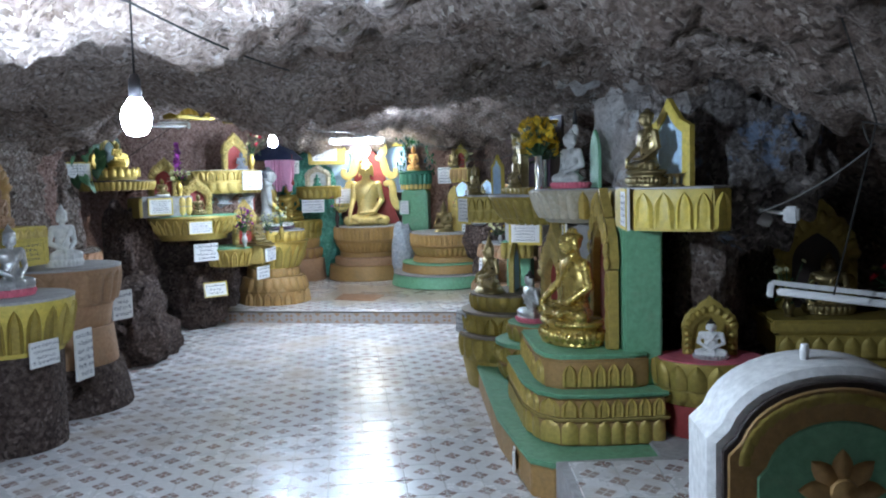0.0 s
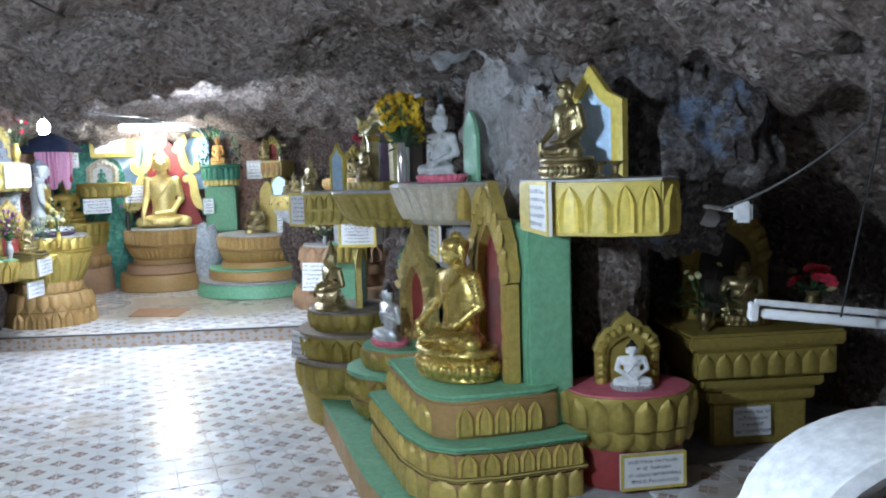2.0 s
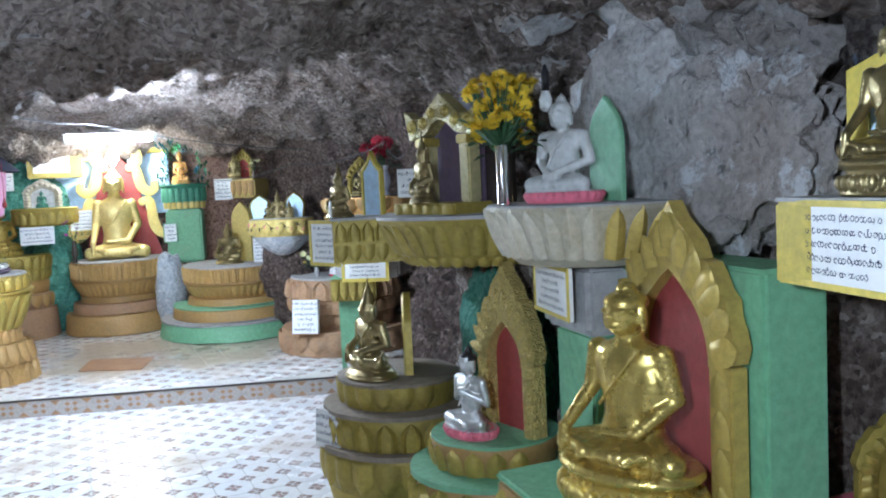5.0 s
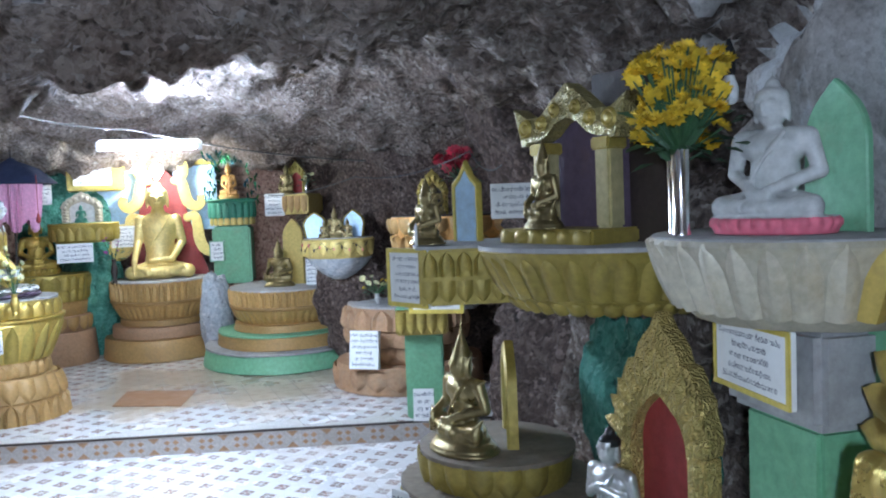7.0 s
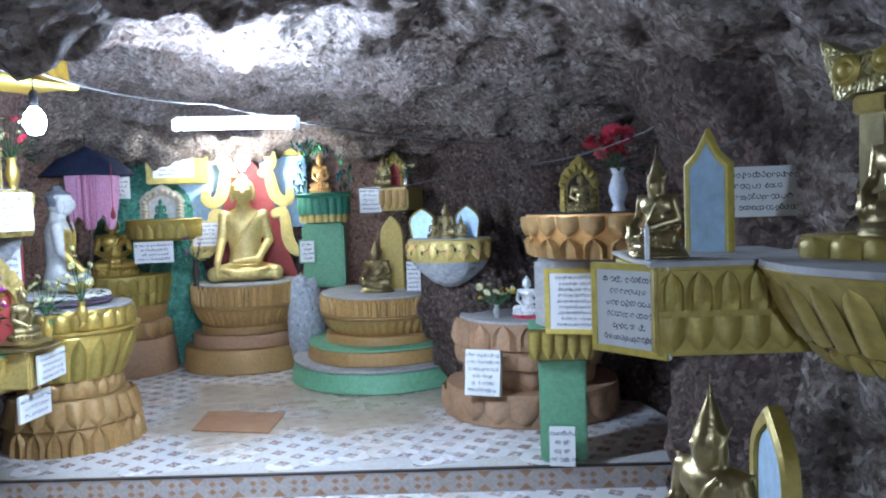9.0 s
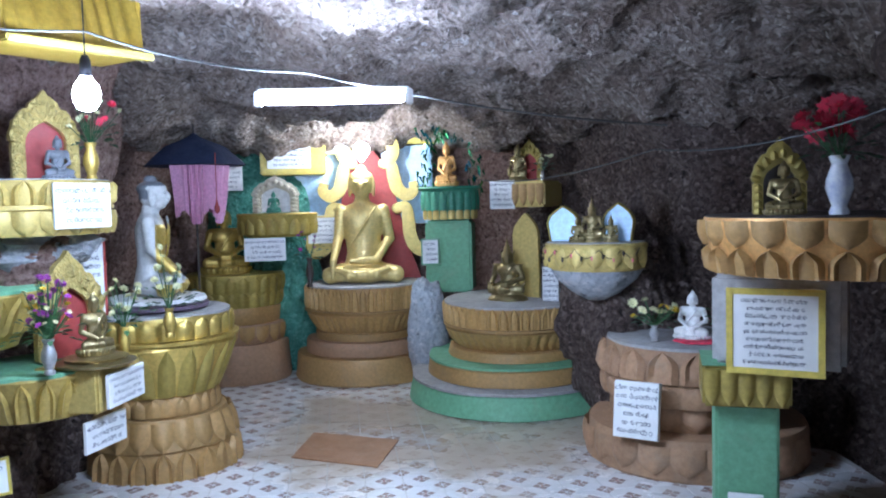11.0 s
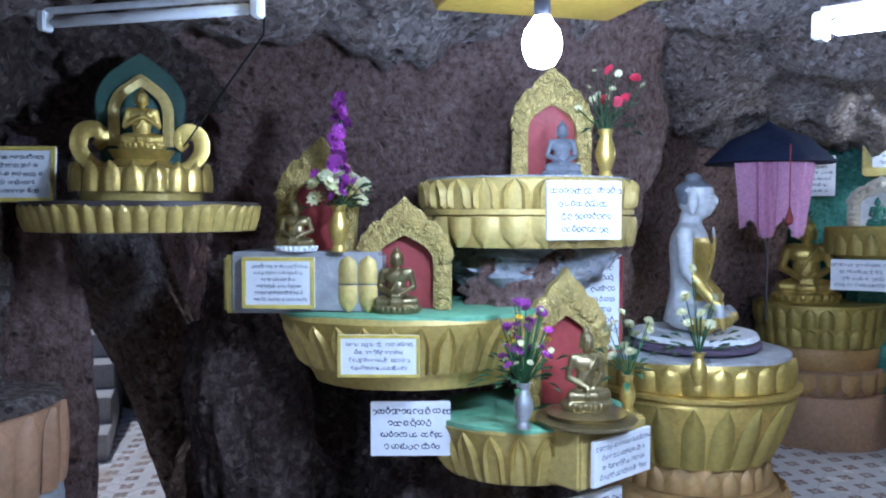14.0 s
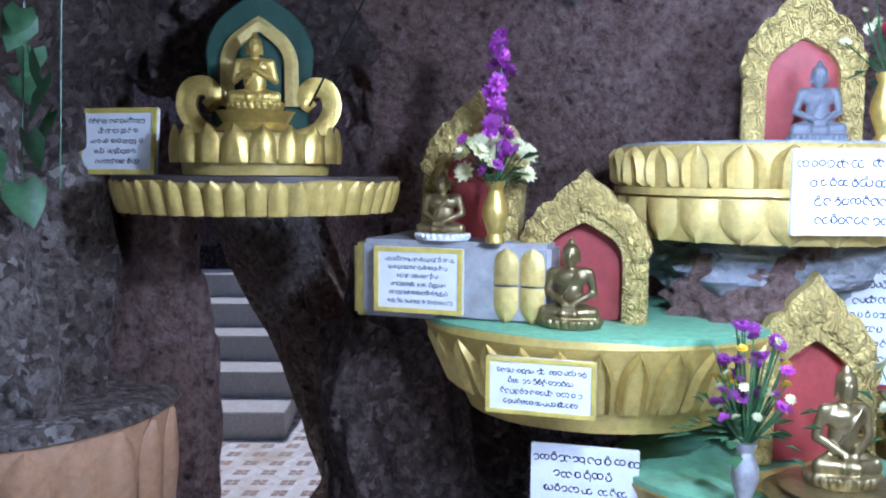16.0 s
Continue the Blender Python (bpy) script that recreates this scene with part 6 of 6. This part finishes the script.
row(bx, 0.12, 0.25, -0.101, 0.005, 0.09, 2, "drop", BRIGHT_GOLD, 0.016)
row(bx, 0.12, 0.25, -0.101, 0.1, 0.09, 2, "lobe", BRIGHT_GOLD, 0.016)
sign(-2.7, 7.955, 1.19, 36, 0.235, 0.165, 6, "white sign with a yellow border on the box shelf", YELLOW, seed=36)
niche(-2.72, 8.12, 1.37, 30, 0.3, 0.37, CARVED, RED, "ochre leaning carved niche", 11, 0.05, tilt=4)
statue(-2.7, 8.03, 1.372, 36, 0.18, "lap", BRONZE, "small dark brass seated figure on a white base", 0.95, None, None, WHITE)
bouquet(-2.55, 8.08, 1.372, 0.15, 0.032, GOLD, [(PETALW, 0.03, 13), (PETALP, 0.02, 6)], "gold vase of pale yellow and purple flowers", 37, 26, 0.13, 0.14)
sp = thing("flower_spray", -2.56, 8.1, 1.5, 0, "tall spray of purple flowers in the gold vase", "flowers")
rnd = random.Random(9)
part("stem", lathe([(0.003, 0), (0.003, 0.36)], n=6), LEAF, sp)
for k in range(26):
    q = k / 26
    b = new("bloom", bloom_mesh(PETALP, 0.03))
    b.parent = sp
    b.matrix_basis = pose(rnd.uniform(-1, 1) * 0.03 * (1 - q * 0.6), rnd.uniform(-1, 1) * 0.03 * (1 - q * 0.6), 0.08 + 0.3 * q, rnd.uniform(-80, 80), rnd.uniform(-80, 80), 0)

pedestal("shelf", -2.17, 8.6, 0.64, 54, 0.345, 0.3, [(0, 0.19, 0.8, 1.0, MUSTARD, [(0.01, 0.17, 12, "arch", MUSTARD)])], "mustard gold bracket shelf with a green edge", "shelf", top=(0.99, GREEN))
bs = thing("sign_block", -1.81, 8.56, 0.66, 81, "yellow-gold block that carries a sign", "block")
part("block", box(-0.17, 0.17, 0.012, 0.3, 0, 0.184, 0.01), BRIGHT_GOLD, bs)
sign(-1.79, 8.56, 0.675, 82, 0.29, 0.14, 4, "white lettered sign on the ochre block", seed=38)
sign(-1.86, 8.5, 0.5, 75, 0.26, 0.13, 3, "small white sign under the ochre shelf", seed=39)
niche(-2.06, 8.67, 0.845, 50, 0.32, 0.45, CARVED, RED, "yellow-gold niche behind the flowers", 11, 0.05)
statue(-1.9, 8.52, 0.885, 55, 0.27, "lap", BRONZE, "dark brass seated figure on a round stand", 0.72)
solid("round_stand", lathe([(0.15, 0), (0.16, 0.012), (0.12, 0.02), (0.13, 0.032), (0.1, 0.04)], n=36), BRONZE, -1.9, 8.52, 0.845, 0, "round dark brass stand", "stand")
bouquet(-2.0, 8.32, 0.845, 0.14, 0.03, SILVER, [(PETALP, 0.017, 34), (PETALY, 0.014, 12), (PETALW, 0.013, 16)], "silver vase of purple and yellow flowers", 40, 40, 0.085, 0.26)
bouquet(-1.84, 8.68, 0.845, 0.13, 0.025, GOLD, [(PETALW, 0.022, 14)], "gold vase of pale flowers by the shelf's end", 41, 26, 0.07, 0.22)
sign(-2.1, 8.97, 0.98, 55, 0.17, 0.36, 8, "white notice in a red frame leaning on the wall", RED, seed=43)

# far-left lotus tray with the gold figure
pedestal("shelf", -2.99, 7.66, 1.44, 62, 0.355, 0.32, [(0, 0.085, 0.93, 1.0, MUSTARD, [(0.003, 0.08, 24, "lobe", MUSTARD)])], "gilt lotus tray shelf on the rock", "shelf", top=(1.0, DARK))
pedestal("lotus_base", -2.98, 7.65, 1.53, 62, 0.2, 0.18, [(0, 0.035, 0.9, 0.92, MUSTARD, []), (0.035, 0.1, 1.0, 0.98, OLIVE, [(0.03, 0.09, 10, "leaf", GOLD)])], "round gilt lotus base", "base")
part("seat", lathe([(0.09, 0.0), (0.1, 0.012), (0.08, 0.03), (0.095, 0.055), (0.1, 0.06)], 1, 0.75, n=30), GOLD, thing("throne", -2.97, 7.645, 1.63, 62, "gold throne with curled sides", "throne"))
statue(-2.96, 7.64, 1.691, 62, 0.2, "praying", GOLD, "small gold seated buddha with folded palms", 0.85)
ha = thing("halo_board", -3.04, 7.685, 1.63, 62, "dark green halo with a gold arch", "halo")
part("halo", slab([(-0.12, 0)] + curve_arch(0.28, 0.38, 0.2)[1:-1] + [(0.12, 0)], 0.02, 0.04), DARKGREEN, ha)
part("arch", strip([(-0.1, 0.08)] + curve_arch(0.2, 0.31, 0.18)[1:-1] + [(0.1, 0.08)], [(-0.065, 0.08)] + curve_arch(0.13, 0.27, 0.18)[1:-1] + [(0.065, 0.08)], 0.0, 0.02), BRIGHT_GOLD, ha)
for s in (-1, 1):
    part("curl", ribbon([(s * px, pz) for px, pz in ((0.09, 0.0), (0.15, 0.02), (0.185, 0.07), (0.175, 0.12), (0.135, 0.13), (0.115, 0.1), (0.135, 0.075))], 0.045, 0.0, 0.035), GOLD, ha)
sign(-3.2, 7.36, 1.53, 40, 0.23, 0.17, 5, "white sign with a yellow border beside the tray", YELLOW, seed=42, tilt=-6)
boulder(-3.47, 7.53, 0.6, 0.2, 0.16, 1.0, 20, "rough rock on the near side of the passage", RUST, 0.28)
boulder(-3.42, 7.08, 1.25, 0.3, 0.3, 0.62, 20, "rough grey rock beside the passage", ROCK, 0.35)
pedestal("pedestal", -3.46, 7.04, 0.0, 55, 0.52, 0.44, [(0, 0.66, 0.98, 1.0, GREY, []), (0.66, 0.92, 0.98, 1.0, BRICK, [(0.66, 0.25, 15, "lobe", BRICK)]), (0.92, 0.95, 1.03, 0.98, ROCK, [])], "cement ledge with a brick-orange carved petal band")


def ivy(x, y, z):
    rnd = random.Random(5)
    ob = thing("vine", x, y, z, 45, "hanging vine with heart-shaped green leaves", "plant")
    bm = bmesh.new()
    outline = [(0, 0), (0.03, 0.02), (0.045, -0.015), (0.03, -0.055), (0, -0.095), (-0.03, -0.055), (-0.045, -0.015), (-0.03, 0.02)]
    vs = [bm.verts.new((px, -0.008 * (1 - abs(px) / 0.05), pz)) for px, pz in outline]
    c = bm.verts.new((0, -0.016, -0.03))
    for i in range(8):
        bm.faces.new((vs[i], vs[(i + 1) % 8], c))
    me = finish(bm, "leaf", LEAF)
    for _ in range(16):
        p = new("leaf", me)
        p.parent = ob
        p.matrix_basis = pose(rnd.uniform(-0.16, 0.16), rnd.uniform(-0.05, 0.05), rnd.uniform(-0.22, 0.16), rnd.uniform(-25, 25), rnd.uniform(-25, 25), rnd.uniform(-50, 50)) @ Matrix.Scale(rnd.uniform(0.7, 1.15), 4)
    for s in (-0.1, 0.03, 0.12):
        part("stalk", lathe([(0.002, -0.22), (0.002, 0.3)], n=5, m=pose(s, 0, 0, rnd.uniform(-6, 6), rnd.uniform(-6, 6), 0)), LEAF, ob)


ivy(-3.0, 7.1, 1.72)

boulder(-3.12, 8.15, 0.55, 0.24, 0.24, 0.75, 30, "dark rock on the passage's side", DARK_SHADEROCK, 0.35)
boulder(-3.62, 7.85, 2.12, 0.42, 0.5, 0.36, 20, "dark rock over the passage's mouth", DARK_SHADEROCK, 0.3)

# stairs beyond the passage
for i in range(5):
    solid("stair_step", box(-0.34, 0, -0.6, 0.3, 0, 0.16 * (i + 1), 0.006), GREYTILE, -5.5 - 0.27 * i, 8.52 + 0.17 * i, 0.0, -34, "grey-white tiled stair step", "step", "steps of the stair")
pr = boulder(-4.2, 8.42, 0.85, 0.26, 0.2, 1.25, 0, "pale flaking rock slanting over the stair", PALEROCK, 0.3)
pr.matrix_world = pose(-4.2, 8.42, 0.85, 22, 0, 0)

# the near left: drums and figures against the wall
pedestal("pedestal", -2.5, 4.7, 0.0, 75, 0.4, 0.4, [(0, 0.55, 0.7, 0.72, DARK_SHADEROCK, []), (0.55, 0.86, 0.74, 0.9, YELLOW, [(0.58, 0.25, 12, "arch", OLIVE)])], "yellow drum shelf on a dark rock stump", top=(0.9, GREY))
statue(-2.45, 4.68, 0.868, 60, 0.42, "lap", SILVER, "grey seated figure on a pink base", 0.75, None, None, PINK)
sign(-2.16, 4.9, 0.33, 78, 0.16, 0.3, 6, "tall white plaque below the drum", seed=50)
sign(-2.2, 4.5, 0.5, 70, 0.2, 0.14, 4, "small white plaque below the drum", seed=51)
pedestal("pedestal", -2.58, 5.55, 0.0, 70, 0.42, 0.42, [(0, 0.3, 1.0, 0.9, DARK_SHADEROCK, []), (0.3, 0.55, 0.82, 0.76, BROWN, []), (0.55, 0.7, 0.72, 0.76, BROWN, []), (0.7, 0.95, 0.8, 0.92, BROWN, [(0.72, 0.2, 14, "lobe", BROWN)])], "brown tiered round pedestal", top=(0.92, GREY))
statue(-2.5, 5.45, 0.958, 55, 0.42, "lap", WHITE, "worn white seated figure on the brown pedestal", 0.72)
boulder(-2.78, 5.5, 0.12, 0.36, 0.6, 0.36, 0, "rough dark rock at the foot of the wall", DARK_SHADEROCK, 0.35)
boulder(-2.8, 7.1, 0.2, 0.4, 0.75, 0.5, 0, "rough dark rock at the foot of the passage", DARK_SHADEROCK, 0.35)
sign(-2.25, 5.75, 0.55, 65, 0.18, 0.2, 4, "white plaque on the brown pedestal", seed=52)
yb = thing("shelf", -2.62, 5.0, 1.0, 75, "yellow box shelf with small gilt arches", "shelf")
part("body", box(-0.2, 0.22, -0.1, 0.25, 0, 0.24, 0.01), YELLOW, yb)
row(yb, -0.19, 0.21, -0.101, 0.17, 0.06, 6, "arch", BRIGHT_GOLD, 0.01)
sign(-2.51, 5.03, 1.01, 75, 0.24, 0.15, 4, "white sign with a yellow border on the box shelf", YELLOW, seed=53)
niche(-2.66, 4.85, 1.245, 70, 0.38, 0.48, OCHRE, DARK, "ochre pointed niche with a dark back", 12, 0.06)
statue(-2.58, 4.83, 1.245, 70, 0.26, "lap", BROWN, "brown seated figure in the pointed niche", 0.85)
pn = thing("wall_panel", -2.6, 4.35, 0.9, 75, "light blue painted panel in a gilt arch", "panel")
part("panel", box(-0.16, 0.16, 0, 0.05, 0, 0.4, 0.02), BLUE, pn)
part("arch", box(-0.18, 0.18, -0.01, 0.06, 0.4, 0.46, 0.02), OCHRE, pn)

# gilt canopy board fixed to the roof
def canopy(x, y, z, rz, w, deep, label):
    """Satin gathered over a box frame against the roof: a pleated front with a flat yellow border below."""
    ob = thing("roof_canopy", x, y, z, rz, label, "canopy")
    bm = bmesh.new()
    nx, ny = 64, 14
    grid = []
    for j in range(ny + 1):
        v = j / ny
        row_v = []
        for i in range(nx + 1):
            u = i / nx
            fold = 0.009 * math.sin(u * 46 + 3.0 * v + 2.0 * math.sin(u * 9)) * (0.35 + 0.65 * v)
            row_v.append(bm.verts.new(((u - 0.5) * w, -deep * 0.5 + 0.05 * v + fold, 0.012 + 0.26 * v)))
        grid.append(row_v)
    for A, B in zip(grid, grid[1:]):
        for i in range(nx):
            bm.faces.new((A[i], A[i + 1], B[i + 1], B[i]))
    bmesh.ops.solidify(bm, geom=bm.faces[:], thickness=0.004)
    part("satin", bm, SATIN, ob, "pleated gold satin")
    part("border", box(-w / 2 - 0.02, w / 2 + 0.02, -deep * 0.5 - 0.035, -deep * 0.5 + 0.012, -0.006, 0.02, 0.006), YELLOW, ob, "flat yellow border")
    part("underside", box(-w / 2, w / 2, -deep * 0.5 + 0.013, deep * 0.5, 0.002, 0.012, 0.003), SATIN, ob)
    for s in (-1, 1):
        part("side", box(s * w / 2 - 0.006, s * w / 2 + 0.006, -deep * 0.5 + 0.02, deep * 0.5, 0.0125, 0.26, 0.004), SATIN, ob)
    return ob


canopy(-1.82, 8.14, 2.05, 55, 0.52, 0.28, "gold satin canopy with a yellow border under the roof")
canopy(-2.28, 7.55, 2.06, 55, 0.36, 0.2, "small yellow-bordered canopy beside the larger one")


# ---- floor tiles, last ----
def tile_mesh(x0, x1, y0, y1, z):
    bm = bmesh.new()
    g, b = 0.0014, 0.0018
    lo = [bm.verts.new(v) for v in ((x0 + g, y0 + g, z - 0.01), (x1 - g, y0 + g, z - 0.01), (x1 - g, y1 - g, z - 0.01), (x0 + g, y1 - g, z - 0.01))]
    hi = [bm.verts.new(v) for v in ((x0 + g + b, y0 + g + b, z), (x1 - g - b, y0 + g + b, z), (x1 - g - b, y1 - g - b, z), (x0 + g + b, y1 - g - b, z))]
    bm.faces.new(hi)
    for k in range(4):
        bm.faces.new((lo[k], lo[(k + 1) % 4], hi[(k + 1) % 4], hi[k]))
    return bm


turn = Matrix.Translation(FLOOR_ORIGIN) @ pose(0, 0, 0, 0, 0, FLOOR_TURN)
one = finish(tile_mesh(0, TILE_X, 0, TILE_Y, 0.0), "tile", TILES, False)
rest_v, rest_f = [], []
cells = []
for i in range(-45, 46):
    for j in range(-40, 52):
        c = turn @ Vector(((i + 0.5) * TILE_X, (j + 0.5) * TILE_Y, 0))
        if -6.4 < c.x < 1.5 and -3.3 < c.y < 12.5 and (c.x > -3.4 or 7.2 < c.y < 9.5):
            cells.append((i, j, c))
low = [c for c in cells if c[2].y < step_y(c[2].x) + 0.14]
near = sorted(low, key=lambda c: (c[2].x + 0.9) ** 2 + ((c[2].y - 5.2) * 0.7) ** 2)[:290]
names = {(c[0], c[1]) for c in near}
up_near = {(c[0], c[1]) for c in sorted((c for c in cells if c[2].y > step_y(c[2].x) + 0.14), key=lambda c: (c[2].x + 0.7) ** 2 + (c[2].y - 9.4) ** 2)[:220]}
for i, j, c in cells:
    upper = c.y > step_y(c.x) + 0.14 and c.x > -3.2
    z = 0.12 if upper else 0.0
    chosen = (i, j) in (up_near if upper else names)
    if chosen:
        ob = new("tile", one)
        ob.parent = floor_upper if upper else floor
        ob.matrix_basis = turn @ pose(i * TILE_X, j * TILE_Y, z + random.uniform(-0.0005, 0.0005), random.uniform(-0.12, 0.12), random.uniform(-0.12, 0.12), 0)
    else:
        k = len(rest_v)
        g = 0.0016
        for px, py in ((g, g), (TILE_X - g, g), (TILE_X - g, TILE_Y - g), (g, TILE_Y - g)):
            rest_v.append(turn @ Vector((i * TILE_X + px, j * TILE_Y + py, z)))
        rest_f.append((k, k + 1, k + 2, k + 3))
me = bpy.data.meshes.new("far_tiles")
me.from_pydata(rest_v, [], rest_f)
me.materials.append(TILES)
ft = tagged(new("far_tiles", me), "the rest of the patterned floor tiles", kind="stuff")
ft.parent = floor
# the step's tiled riser
riser = tagged(new("step_riser", finish(box(-2.6, 2.6, -0.012, 0.0, -0.005, 0.118, 0.002), "step_riser", RISER)), "tiled riser of the low step", "step", kind="structure")
riser.matrix_world = pose(-0.85, step_y(-0.85) - 0.002, 0, 0, 0, math.degrees(math.atan(-0.18)))
def inlay_mesh(outline):
    bm = bmesh.new()
    bm.faces.new([bm.verts.new((x, 0, z)) for x, z in outline])
    lift = bmesh.ops.extrude_face_region(bm, geom=bm.faces[:])
    bmesh.ops.translate(bm, vec=(0, -0.002, 0), verts=[v for v in lift["geom"] if isinstance(v, bmesh.types.BMVert)])
    return finish(bm, "inlay", BROWN, False)


DIAMOND = inlay_mesh([(-0.02, 0.0), (0, -0.016), (0.02, 0.0), (0, 0.016)])
WEDGE = inlay_mesh([(-0.035, 0.05), (0.035, 0.05), (0, 0.015)])
for i in range(25):
    x = -2.5 + 0.2105 * i
    for dx, dz in ((-0.026, 0.02), (0.026, 0.02), (-0.026, -0.02), (0.026, -0.02)):
        q = new("inlay", DIAMOND)
        q.parent = riser
        q.matrix_basis = pose(x + dx, -0.0125, 0.057 + dz)
    for flip in (0, 180):
        q = new("inlay", WEDGE)
        q.parent = riser
        q.matrix_basis = pose(x + 0.105, -0.0125, 0.057, 0, flip, 0)
part("nosing", box(-2.6, 2.6, -0.016, 0.012, 0.113, 0.1225, 0.002), DARK, riser)
# tiles on the low platform
for i in range(12):
    for j in range(12):
        x, y = 0.52 + TILE_X * i, 1.9 + TILE_Y * j
        if x < 2.6 and y < 3.95 and (y < 3.5 or x > 1.25):
            ob = new("tile", one)
            ob.parent = plat
            ob.matrix_basis = pose(x, y, 0.205, 0, 0, random.uniform(-0.3, 0.3))
